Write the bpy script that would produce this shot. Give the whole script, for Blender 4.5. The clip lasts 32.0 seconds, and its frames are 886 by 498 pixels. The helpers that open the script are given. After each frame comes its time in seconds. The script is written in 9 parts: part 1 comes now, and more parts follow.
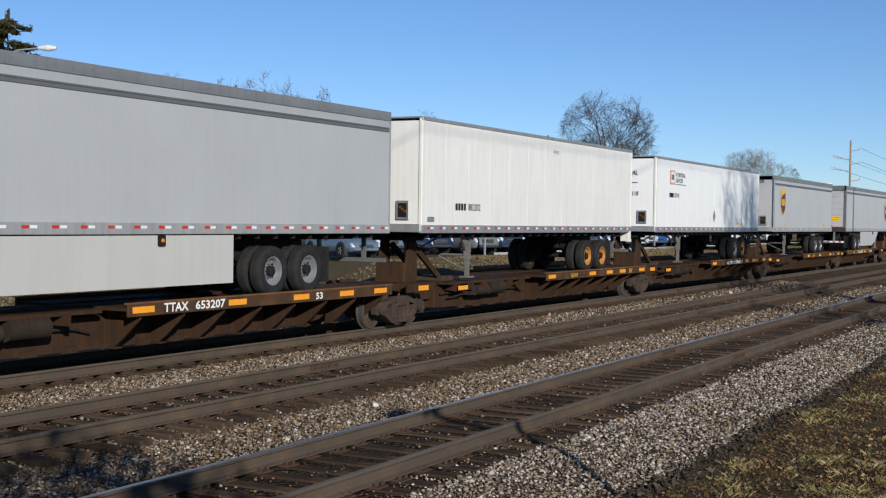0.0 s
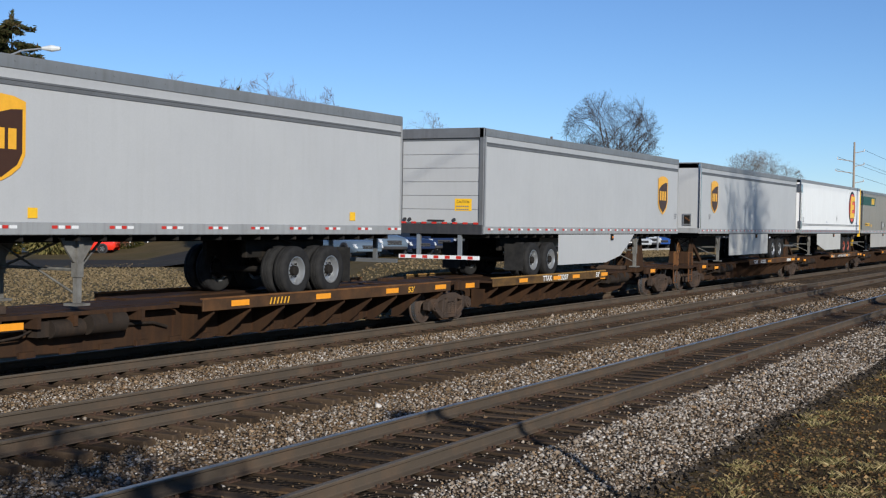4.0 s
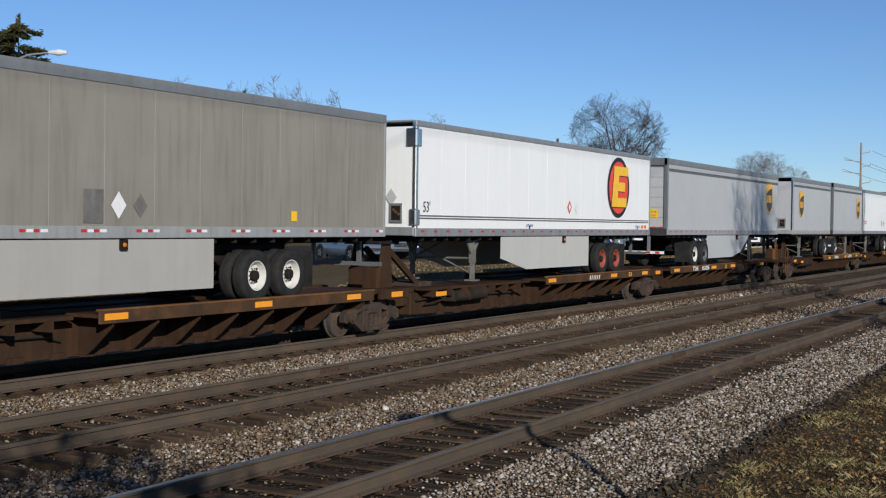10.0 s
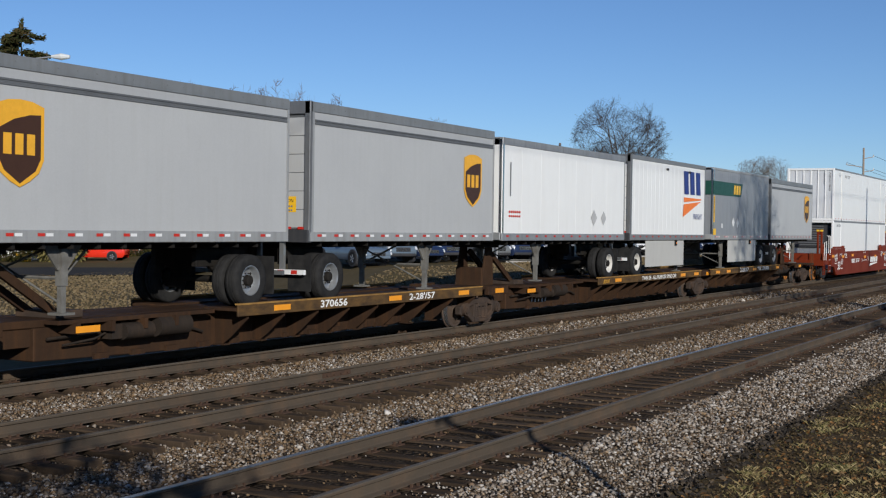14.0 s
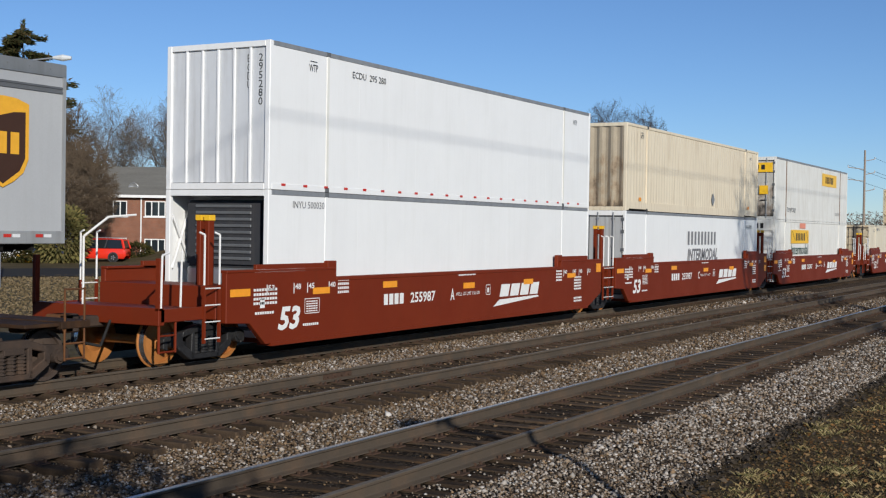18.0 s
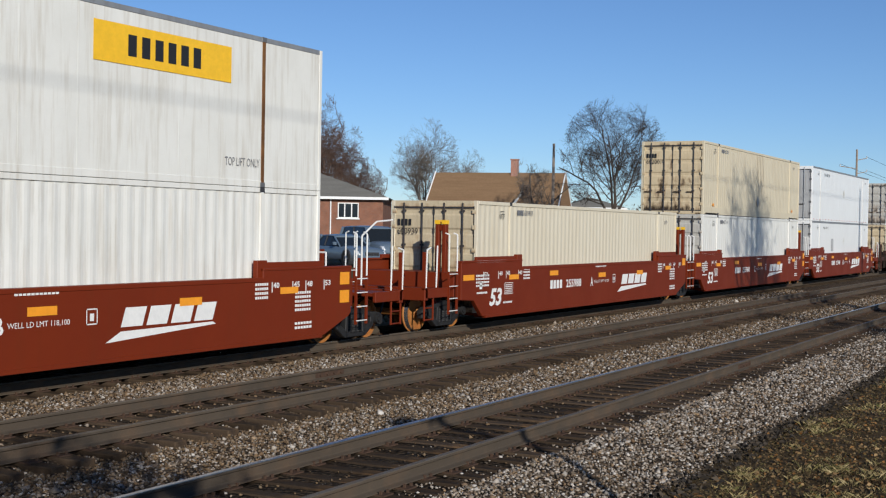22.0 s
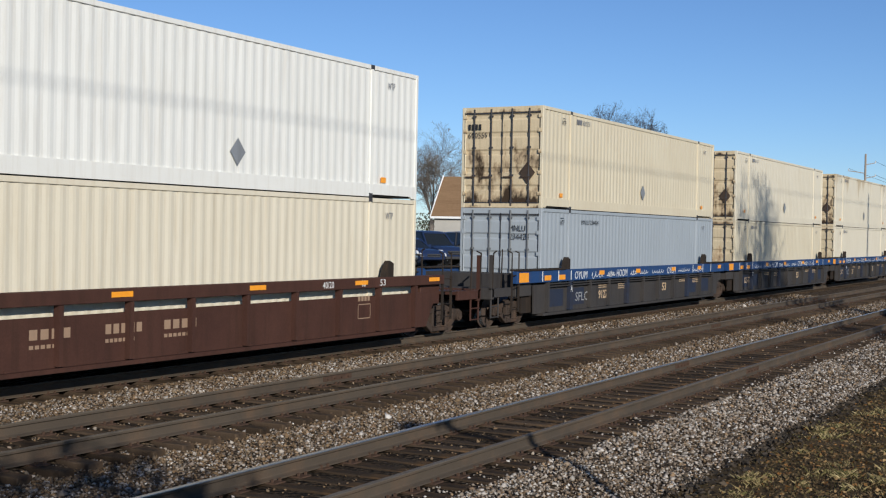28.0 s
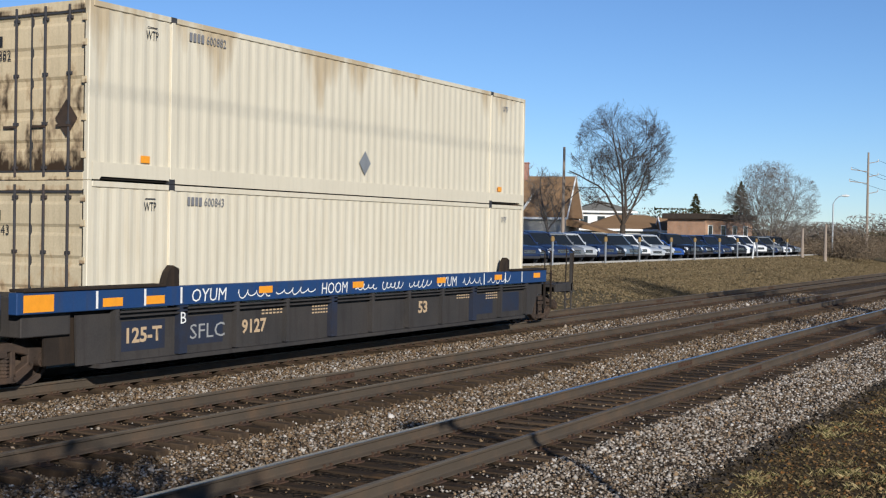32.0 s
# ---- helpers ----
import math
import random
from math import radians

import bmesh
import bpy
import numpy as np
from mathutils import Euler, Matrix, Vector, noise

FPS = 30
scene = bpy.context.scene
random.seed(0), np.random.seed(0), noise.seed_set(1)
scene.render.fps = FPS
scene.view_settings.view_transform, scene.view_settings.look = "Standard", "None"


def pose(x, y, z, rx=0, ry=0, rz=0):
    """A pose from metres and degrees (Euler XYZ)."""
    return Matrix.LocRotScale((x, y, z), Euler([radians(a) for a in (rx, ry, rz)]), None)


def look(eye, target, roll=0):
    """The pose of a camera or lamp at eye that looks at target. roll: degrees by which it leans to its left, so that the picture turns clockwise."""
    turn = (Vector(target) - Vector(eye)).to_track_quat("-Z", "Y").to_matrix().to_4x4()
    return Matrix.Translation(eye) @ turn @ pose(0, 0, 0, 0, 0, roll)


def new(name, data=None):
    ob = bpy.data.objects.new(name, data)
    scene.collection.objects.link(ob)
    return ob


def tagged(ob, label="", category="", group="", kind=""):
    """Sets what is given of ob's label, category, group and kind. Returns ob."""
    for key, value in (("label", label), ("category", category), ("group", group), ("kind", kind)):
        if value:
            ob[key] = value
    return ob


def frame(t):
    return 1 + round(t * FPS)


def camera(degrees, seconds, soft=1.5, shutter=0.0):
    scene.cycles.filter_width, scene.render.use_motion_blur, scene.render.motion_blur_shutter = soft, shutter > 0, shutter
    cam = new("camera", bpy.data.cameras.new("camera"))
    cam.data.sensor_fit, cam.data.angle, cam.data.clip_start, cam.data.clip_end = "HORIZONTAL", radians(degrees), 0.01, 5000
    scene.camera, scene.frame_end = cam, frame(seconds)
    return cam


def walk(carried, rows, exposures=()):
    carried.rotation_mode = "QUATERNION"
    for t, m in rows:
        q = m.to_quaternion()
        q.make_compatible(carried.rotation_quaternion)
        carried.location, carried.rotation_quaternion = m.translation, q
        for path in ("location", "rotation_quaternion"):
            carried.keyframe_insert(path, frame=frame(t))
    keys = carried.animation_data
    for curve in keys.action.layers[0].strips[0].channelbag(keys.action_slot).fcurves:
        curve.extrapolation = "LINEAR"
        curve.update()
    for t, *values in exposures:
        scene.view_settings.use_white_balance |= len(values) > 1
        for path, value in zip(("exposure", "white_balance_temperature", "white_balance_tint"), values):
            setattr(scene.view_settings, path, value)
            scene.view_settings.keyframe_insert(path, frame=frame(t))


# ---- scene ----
cam = camera(38.79, 32.0, 1.2)
PATH = [
    (0, pose(0, 0, 2.516, 88.697, -0.849, -61.597)),
    (0.5, pose(0, 0, 2.516, 88.742, -0.844, -61.534)),
    (1, pose(0, 0, 2.516, 88.693, -0.874, -61.531)),
    (1.5, pose(0, 0, 2.516, 88.662, -0.873, -61.601)),
    (2, pose(0, 0, 2.516, 88.647, -0.830, -61.548)),
    (2.5, pose(0, 0, 2.516, 88.608, -0.922, -61.740)),
    (4.5, pose(0, 0, 2.516, 88.761, -0.970, -61.396)),
    (5, pose(0, 0, 2.516, 88.713, -0.994, -61.437)),
    (5.5, pose(0, 0, 2.516, 88.652, -0.873, -61.269)),
    (6, pose(0, 0, 2.516, 88.715, -0.827, -61.362)),
    (6.5, pose(0, 0, 2.516, 88.730, -0.925, -61.205)),
    (7, pose(0, 0, 2.516, 88.728, -0.880, -61.229)),
    (7.5, pose(0, 0, 2.516, 88.768, -0.785, -61.057)),
    (8, pose(0, 0, 2.516, 88.848, -0.704, -61.204)),
    (8.5, pose(0, 0, 2.516, 88.829, -0.639, -61.274)),
    (9, pose(0, 0, 2.516, 88.786, -0.619, -61.307)),
    (9.5, pose(0, 0, 2.516, 88.783, -0.722, -61.331)),
    (10, pose(0, 0, 2.516, 88.837, -0.744, -61.156)),
    (10.5, pose(0, 0, 2.516, 88.801, -0.904, -61.104)),
    (11, pose(0, 0, 2.516, 88.763, -0.847, -61.142)),
    (11.5, pose(0, 0, 2.516, 88.767, -0.922, -61.129)),
    (12, pose(0, 0, 2.516, 88.808, -0.773, -61.128)),
    (12.5, pose(0, 0, 2.516, 88.904, -0.772, -61.044)),
    (13, pose(0, 0, 2.516, 88.957, -0.817, -61.001)),
    (13.5, pose(0, 0, 2.516, 89.020, -0.837, -61.026)),
    (15.5, pose(0, 0, 2.516, 89.042, -0.762, -61.121)),
    (16, pose(0, 0, 2.516, 89.072, -0.761, -60.942)),
    (16.5, pose(0, 0, 2.516, 88.990, -0.813, -61.002)),
    (17, pose(0, 0, 2.516, 89.069, -0.804, -61.048)),
    (17.5, pose(0, 0, 2.516, 89.045, -0.857, -61.127)),
    (18, pose(0, 0, 2.516, 89.121, -0.914, -61.006)),
    (18.5, pose(0, 0, 2.516, 89.080, -0.953, -61.068)),
    (19, pose(0, 0, 2.516, 89.027, -0.958, -61.016)),
    (19.5, pose(0, 0, 2.516, 89.009, -0.940, -61.031)),
    (20, pose(0, 0, 2.516, 89.005, -1.001, -61.180)),
    (20.5, pose(0, 0, 2.516, 89.000, -0.938, -61.217)),
    (21, pose(0, 0, 2.516, 89.071, -0.935, -61.197)),
    (21.5, pose(0, 0, 2.516, 89.075, -0.860, -61.397)),
    (22, pose(0, 0, 2.516, 89.055, -0.988, -61.341)),
    (22.5, pose(0, 0, 2.516, 89.052, -0.952, -61.312)),
    (23, pose(0, 0, 2.516, 89.028, -0.930, -61.378)),
    (23.5, pose(0, 0, 2.516, 89.140, -1.057, -61.438)),
    (24, pose(0, 0, 2.516, 89.166, -1.110, -61.350)),
    (24.5, pose(0, 0, 2.516, 89.233, -1.138, -61.271)),
    (25, pose(0, 0, 2.516, 89.188, -1.196, -61.228)),
    (25.5, pose(0, 0, 2.516, 89.207, -1.265, -61.260)),
    (26, pose(0, 0, 2.516, 89.234, -1.106, -61.196)),
    (26.5, pose(0, 0, 2.516, 89.209, -1.029, -61.106)),
    (28.5, pose(0, 0, 2.516, 89.238, -1.097, -60.972)),
    (29, pose(0, 0, 2.516, 89.204, -1.064, -61.040)),
    (29.5, pose(0, 0, 2.516, 89.288, -0.846, -60.884)),
    (30, pose(0, 0, 2.516, 89.314, -0.738, -61.033)),
    (30.5, pose(0, 0, 2.516, 89.316, -0.776, -61.004)),
    (31, pose(0, 0, 2.516, 89.278, -0.821, -60.937)),
    (31.5, pose(0, 0, 2.516, 89.228, -0.877, -60.990)),
    (32, pose(0, 0, 2.516, 89.204, -0.973, -60.867)),
]
walk(cam, PATH, exposures=[(0, 0.04, 5950, 8), (3, 0.04, 5950, 8), (5, 0.2, 5950, 8), (7, 0.0, 5950, 8), (8, -0.08, 5950, 8), (11, -0.04, 5950, 8), (13, -0.12, 5950, 8), (16.5, -0.2, 5950, 8), (18, -0.10, 5950, 8), (22, -0.10, 5950, 8), (24, -0.14, 5950, 8), (25, -0.16, 5950, 8), (26, -0.12, 5950, 8), (29, 0.07, 5950, 8), (32, 0.13, 5950, 8)])

# ---- light ----
world = bpy.data.worlds.new("sky")
scene.world = world
world.use_nodes = True
wn = world.node_tree.nodes
sky = wn.new("ShaderNodeTexSky")
sky.sky_type, sky.sun_disc = "NISHITA", False
SUN_TO = Vector((-0.67, -0.742, 0.364)).normalized()
sky.sun_elevation = math.asin(SUN_TO.z)
sky.sun_rotation = math.atan2(SUN_TO.x, SUN_TO.y)
sky.air_density, sky.dust_density, sky.ozone_density, sky.altitude = 0.8, 0.0, 3.0, 0
wn["Background"].inputs["Strength"].default_value = 0.087
clear = wn.new("ShaderNodeMix")
clear.data_type, clear.blend_type = "RGBA", "MULTIPLY"
clear.inputs["Factor"].default_value = 1.0
clear.inputs["B"].default_value = (0.875, 0.95, 1.10, 1)
world.node_tree.links.new(sky.outputs["Color"], clear.inputs["A"])
world.node_tree.links.new(clear.outputs["Result"], wn["Background"].inputs["Color"])
sun_data = bpy.data.lights.new("sun", "SUN")
sun_data.energy, sun_data.angle, sun_data.color = 4.9, radians(0.53), (1.0, 0.90, 0.765)
sun = new("sun", sun_data)
sun.matrix_world = look(SUN_TO * 200, (0, 0, 0))
scene.view_settings.exposure = 0.0

# ---- materials ----
def links(m):
    return m.node_tree.nodes, m.node_tree.links


def material(name, c1, c2=None, scale=3.0, rough=0.6, metal=0.0, bump=0.15, fine=60.0, streak=0.0, dirt=None, dirt_amount=0.0, vary=0.0,
             stretch=(1, 1, 1), spec=0.4):
    """A worn surface: two tones mixed by a broad noise, a fine grain in colour and relief, and run-down streaks of dirt."""
    m = bpy.data.materials.new(name)
    m.use_nodes = True
    n, l = links(m)
    b = n["Principled BSDF"]
    b.inputs["Metallic"].default_value = metal
    b.inputs["Specular IOR Level"].default_value = spec
    tc = n.new("ShaderNodeTexCoord")
    mp = n.new("ShaderNodeMapping")
    mp.inputs["Scale"].default_value = stretch
    l.new(tc.outputs["Object"], mp.inputs["Vector"])
    broad = n.new("ShaderNodeTexNoise")
    broad.inputs["Scale"].default_value, broad.inputs["Detail"].default_value, broad.inputs["Roughness"].default_value = scale, 6, 0.65
    l.new(mp.outputs["Vector"], broad.inputs["Vector"])
    grain = n.new("ShaderNodeTexNoise")
    grain.inputs["Scale"].default_value, grain.inputs["Detail"].default_value = fine, 3
    l.new(tc.outputs["Object"], grain.inputs["Vector"])
    ramp = n.new("ShaderNodeValToRGB")
    ramp.color_ramp.elements[0].position, ramp.color_ramp.elements[1].position = 0.32, 0.68
    ramp.color_ramp.elements[0].color = (*c1, 1)
    ramp.color_ramp.elements[1].color = (*(c2 or c1), 1)
    l.new(broad.outputs["Fac"], ramp.inputs["Fac"])
    col = ramp.outputs["Color"]
    if dirt:
        sm = n.new("ShaderNodeMapping")
        sm.inputs["Scale"].default_value = (3.0, 3.0, 0.22) if streak else (1, 1, 1)
        l.new(tc.outputs["Object"], sm.inputs["Vector"])
        st = n.new("ShaderNodeTexNoise")
        st.inputs["Scale"].default_value, st.inputs["Detail"].default_value, st.inputs["Roughness"].default_value = streak or 1.7, 5, 0.6
        l.new(sm.outputs["Vector"], st.inputs["Vector"])
        sr = n.new("ShaderNodeMapRange")
        sr.inputs["From Min"].default_value, sr.inputs["From Max"].default_value = 0.48, 0.78
        sr.inputs["To Max"].default_value = dirt_amount
        l.new(st.outputs["Fac"], sr.inputs["Value"])
        mx = n.new("ShaderNodeMix")
        mx.data_type = "RGBA"
        l.new(sr.outputs["Result"], mx.inputs["Factor"])
        l.new(col, mx.inputs["A"])
        mx.inputs["B"].default_value = (*dirt, 1)
        col = mx.outputs["Result"]
    gm = n.new("ShaderNodeMix")
    gm.data_type, gm.blend_type = "RGBA", "OVERLAY"
    gm.inputs["Factor"].default_value = 0.25 if bump > 0.06 else 0.07
    l.new(col, gm.inputs["A"])
    l.new(grain.outputs["Color"], gm.inputs["B"])
    bw = n.new("ShaderNodeRGBToBW")
    l.new(grain.outputs["Color"], bw.inputs["Color"])
    l.new(bw.outputs["Val"], gm.inputs["B"])
    col = gm.outputs["Result"]
    if vary:
        oi = n.new("ShaderNodeObjectInfo")
        vr = n.new("ShaderNodeMapRange")
        vr.inputs["To Min"].default_value, vr.inputs["To Max"].default_value = 1 - vary, 1 + vary
        l.new(oi.outputs["Random"], vr.inputs["Value"])
        hs = n.new("ShaderNodeHueSaturation")
        l.new(vr.outputs["Result"], hs.inputs["Value"])
        l.new(col, hs.inputs["Color"])
        col = hs.outputs["Color"]
    l.new(col, b.inputs["Base Color"])
    rr = n.new("ShaderNodeMapRange")
    rr.inputs["To Min"].default_value, rr.inputs["To Max"].default_value = max(0.02, rough - 0.12), min(1, rough + 0.12)
    l.new(broad.outputs["Fac"], rr.inputs["Value"])
    l.new(rr.outputs["Result"], b.inputs["Roughness"])
    if bump:
        bp = n.new("ShaderNodeBump")
        bp.inputs["Strength"].default_value, bp.inputs["Distance"].default_value = bump, 0.02
        l.new(grain.outputs["Fac"], bp.inputs["Height"])
        l.new(bp.outputs["Normal"], b.inputs["Normal"])
    return m


def plain(name, c, rough=0.5, metal=0.0, spec=0.4):
    return material(name, c, tuple(v * 0.88 for v in c), scale=8, rough=rough, metal=metal, bump=0.05, fine=90, spec=spec)


def islands(name, tones, rough=0.85, bump=0.3, fine=80):
    """For joined pieces: each piece takes one of several tones."""
    m = bpy.data.materials.new(name)
    m.use_nodes = True
    n, l = links(m)
    b = n["Principled BSDF"]
    b.inputs["Roughness"].default_value = rough
    b.inputs["Specular IOR Level"].default_value = 0.08
    g = n.new("ShaderNodeNewGeometry")
    r = n.new("ShaderNodeValToRGB")
    r.color_ramp.interpolation = "LINEAR"
    e = r.color_ramp.elements
    e[0].position, e[0].color = 0, (*tones[0], 1)
    e[1].position, e[1].color = 1, (*tones[-1], 1)
    for i, t in enumerate(tones[1:-1], 1):
        e.new(i / (len(tones) - 1)).color = (*t, 1)
    l.new(g.outputs["Random Per Island"], r.inputs["Fac"])
    tc = n.new("ShaderNodeTexCoord")
    ns = n.new("ShaderNodeTexNoise")
    ns.inputs["Scale"].default_value, ns.inputs["Detail"].default_value = fine, 4
    l.new(tc.outputs["Object"], ns.inputs["Vector"])
    mx = n.new("ShaderNodeMix")
    mx.data_type, mx.blend_type = "RGBA", "OVERLAY"
    mx.inputs["Factor"].default_value = 0.3
    l.new(r.outputs["Color"], mx.inputs["A"])
    l.new(ns.outputs["Fac"], mx.inputs["B"])
    l.new(mx.outputs["Result"], b.inputs["Base Color"])
    bp = n.new("ShaderNodeBump")
    bp.inputs["Strength"].default_value, bp.inputs["Distance"].default_value = bump, 0.01
    l.new(ns.outputs["Fac"], bp.inputs["Height"])
    l.new(bp.outputs["Normal"], b.inputs["Normal"])
    return m


def stones_bed(name, tones, cell=16.0, stain=None):
    """A bed of broken stone: cells of several tones, shade painted into their gaps."""
    m = bpy.data.materials.new(name)
    m.use_nodes = True
    n, l = links(m)
    b = n["Principled BSDF"]
    b.inputs["Roughness"].default_value = 0.9
    b.inputs["Specular IOR Level"].default_value = 0.06
    tc = n.new("ShaderNodeTexCoord")
    v = n.new("ShaderNodeTexVoronoi")
    v.inputs["Scale"].default_value = cell
    l.new(tc.outputs["Object"], v.inputs["Vector"])
    bw = n.new("ShaderNodeSeparateColor")
    l.new(v.outputs["Color"], bw.inputs["Color"])
    r = n.new("ShaderNodeValToRGB")
    e = r.color_ramp.elements
    e[0].position, e[0].color = 0, (*tones[0], 1)
    e[1].position, e[1].color = 1, (*tones[-1], 1)
    for i, t in enumerate(tones[1:-1], 1):
        e.new(i / (len(tones) - 1)).color = (*t, 1)
    l.new(bw.outputs["Red"], r.inputs["Fac"])
    # shade between stones put into the colour: a quarter as bright at cell edges
    gap_shade = n.new("ShaderNodeMapRange")
    gap_shade.inputs["From Min"].default_value, gap_shade.inputs["From Max"].default_value = 0.3, 0.75
    gap_shade.inputs["To Min"].default_value, gap_shade.inputs["To Max"].default_value = 1.0, 0.25
    l.new(v.outputs["Distance"], gap_shade.inputs["Value"])
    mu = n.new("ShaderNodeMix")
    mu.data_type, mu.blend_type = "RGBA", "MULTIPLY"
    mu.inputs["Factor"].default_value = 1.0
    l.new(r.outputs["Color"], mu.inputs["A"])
    l.new(gap_shade.outputs["Result"], mu.inputs["B"])
    big = n.new("ShaderNodeTexNoise")
    big.inputs["Scale"].default_value, big.inputs["Detail"].default_value = 0.7, 5
    l.new(tc.outputs["Object"], big.inputs["Vector"])
    br = n.new("ShaderNodeMapRange")
    br.inputs["From Min"].default_value, br.inputs["From Max"].default_value = 0.4, 0.75
    br.inputs["To Max"].default_value = 0.55
    l.new(big.outputs["Fac"], br.inputs["Value"])
    ms = n.new("ShaderNodeMix")
    ms.data_type = "RGBA"
    l.new(br.outputs["Result"], ms.inputs["Factor"])
    l.new(mu.outputs["Result"], ms.inputs["A"])
    ms.inputs["B"].default_value = (*(stain or tones[0]), 1)
    l.new(ms.outputs["Result"], b.inputs["Base Color"])
    bp = n.new("ShaderNodeBump")
    bp.invert = True
    bp.inputs["Strength"].default_value, bp.inputs["Distance"].default_value = 1.0, 0.06
    l.new(v.outputs["Distance"], bp.inputs["Height"])
    l.new(bp.outputs["Normal"], b.inputs["Normal"])
    return m


def brickwork(name, c1, c2, mortar, w=0.2, h=0.067):
    m = bpy.data.materials.new(name)
    m.use_nodes = True
    n, l = links(m)
    b = n["Principled BSDF"]
    b.inputs["Roughness"].default_value = 0.85
    tc = n.new("ShaderNodeTexCoord")
    sp = n.new("ShaderNodeSeparateXYZ")
    l.new(tc.outputs["Object"], sp.inputs["Vector"])
    ad = n.new("ShaderNodeMath")
    l.new(sp.outputs["X"], ad.inputs[0])
    l.new(sp.outputs["Y"], ad.inputs[1])
    cb = n.new("ShaderNodeCombineXYZ")
    l.new(ad.outputs["Value"], cb.inputs["X"])
    l.new(sp.outputs["Z"], cb.inputs["Y"])
    t = n.new("ShaderNodeTexBrick")
    t.inputs["Color1"].default_value, t.inputs["Color2"].default_value, t.inputs["Mortar"].default_value = (*c1, 1), (*c2, 1), (*mortar, 1)
    t.inputs["Scale"].default_value = 1.0
    t.inputs["Brick Width"].default_value, t.inputs["Row Height"].default_value, t.inputs["Mortar Size"].default_value = w, h, 0.008
    l.new(cb.outputs["Vector"], t.inputs["Vector"])
    ns = n.new("ShaderNodeTexNoise")
    ns.inputs["Scale"].default_value, ns.inputs["Detail"].default_value = 1.3, 6
    l.new(tc.outputs["Object"], ns.inputs["Vector"])
    mx = n.new("ShaderNodeMix")
    mx.data_type, mx.blend_type = "RGBA", "OVERLAY"
    mx.inputs["Factor"].default_value = 0.4
    l.new(t.outputs["Color"], mx.inputs["A"])
    l.new(ns.outputs["Fac"], mx.inputs["B"])
    l.new(mx.outputs["Result"], b.inputs["Base Color"])
    return m


def glassy(name, c=(0.02, 0.025, 0.03), rough=0.06):
    m = bpy.data.materials.new(name)
    m.use_nodes = True
    b = m.node_tree.nodes["Principled BSDF"]
    b.inputs["Base Color"].default_value = (*c, 1)
    b.inputs["Roughness"].default_value = rough
    b.inputs["Specular IOR Level"].default_value = 0.6
    return m


# trailers and boxes
GREY_SKIN = material("grey_trailer_paint", (0.40, 0.41, 0.42), (0.37, 0.38, 0.39), 0.6, 0.42, 0.0, 0.03, 40, 2.4, (0.30, 0.29, 0.27), 0.22)
GREY2_SKIN = material("grey_trailer_paint_light", (0.43, 0.435, 0.435), (0.40, 0.405, 0.41), 0.6, 0.42, 0.0, 0.03, 40, 2.4, (0.33, 0.32, 0.30), 0.2)
WHITE_SKIN = material("white_trailer_paint", (0.74, 0.73, 0.69), (0.68, 0.67, 0.63), 0.7, 0.4, 0.0, 0.03, 40, 2.6, (0.45, 0.41, 0.33), 0.3)
CLEAN_WHITE = material("clean_white_paint", (0.794, 0.794, 0.780), (0.755, 0.755, 0.743), 0.7, 0.35, 0.0, 0.02, 40, 2.2, (0.532, 0.522, 0.475), 0.14)
OLD_WHITE = material("old_white_paint", (0.74, 0.73, 0.68), (0.67, 0.66, 0.61), 0.9, 0.5, 0.0, 0.05, 40, 3.0, (0.34, 0.27, 0.17), 0.4)
STEEL_GREY = material("brown_grey_trailer_skin", (0.255, 0.235, 0.195), (0.300, 0.278, 0.232), 0.5, 0.45, 0.15, 0.03, 40, 2.8, (0.144, 0.126, 0.105), 0.5)
STEEL_BLUE = material("blue_grey_trailer_skin", (0.255, 0.270, 0.289), (0.307, 0.315, 0.333), 0.5, 0.42, 0.15, 0.03, 40, 2.8, (0.150, 0.135, 0.126), 0.4)
TAN = material("tan_box_paint", (0.62, 0.55, 0.40), (0.57, 0.50, 0.36), 0.5, 0.5, 0.0, 0.05, 40, 2.6, (0.42, 0.30, 0.17), 0.35)
CREAM = material("cream_box_paint", (0.65, 0.59, 0.46), (0.61, 0.55, 0.42), 0.5, 0.5, 0.0, 0.05, 40, 2.6, (0.44, 0.34, 0.2), 0.35)
BEIGE = material("beige_box_paint", (0.713, 0.627, 0.468), (0.655, 0.571, 0.426), 0.5, 0.5, 0.0, 0.05, 40, 2.8, (0.345, 0.246, 0.146), 0.5)
PALE = material("pale_box_paint", (0.72, 0.71, 0.66), (0.68, 0.67, 0.62), 0.5, 0.45, 0.0, 0.05, 40, 2.6, (0.42, 0.36, 0.27), 0.3)
BLUE_GREY = material("blue_grey_box_paint", (0.33, 0.36, 0.385), (0.30, 0.33, 0.355), 0.5, 0.45, 0.0, 0.04, 40, 2.6, (0.22, 0.22, 0.22), 0.3)


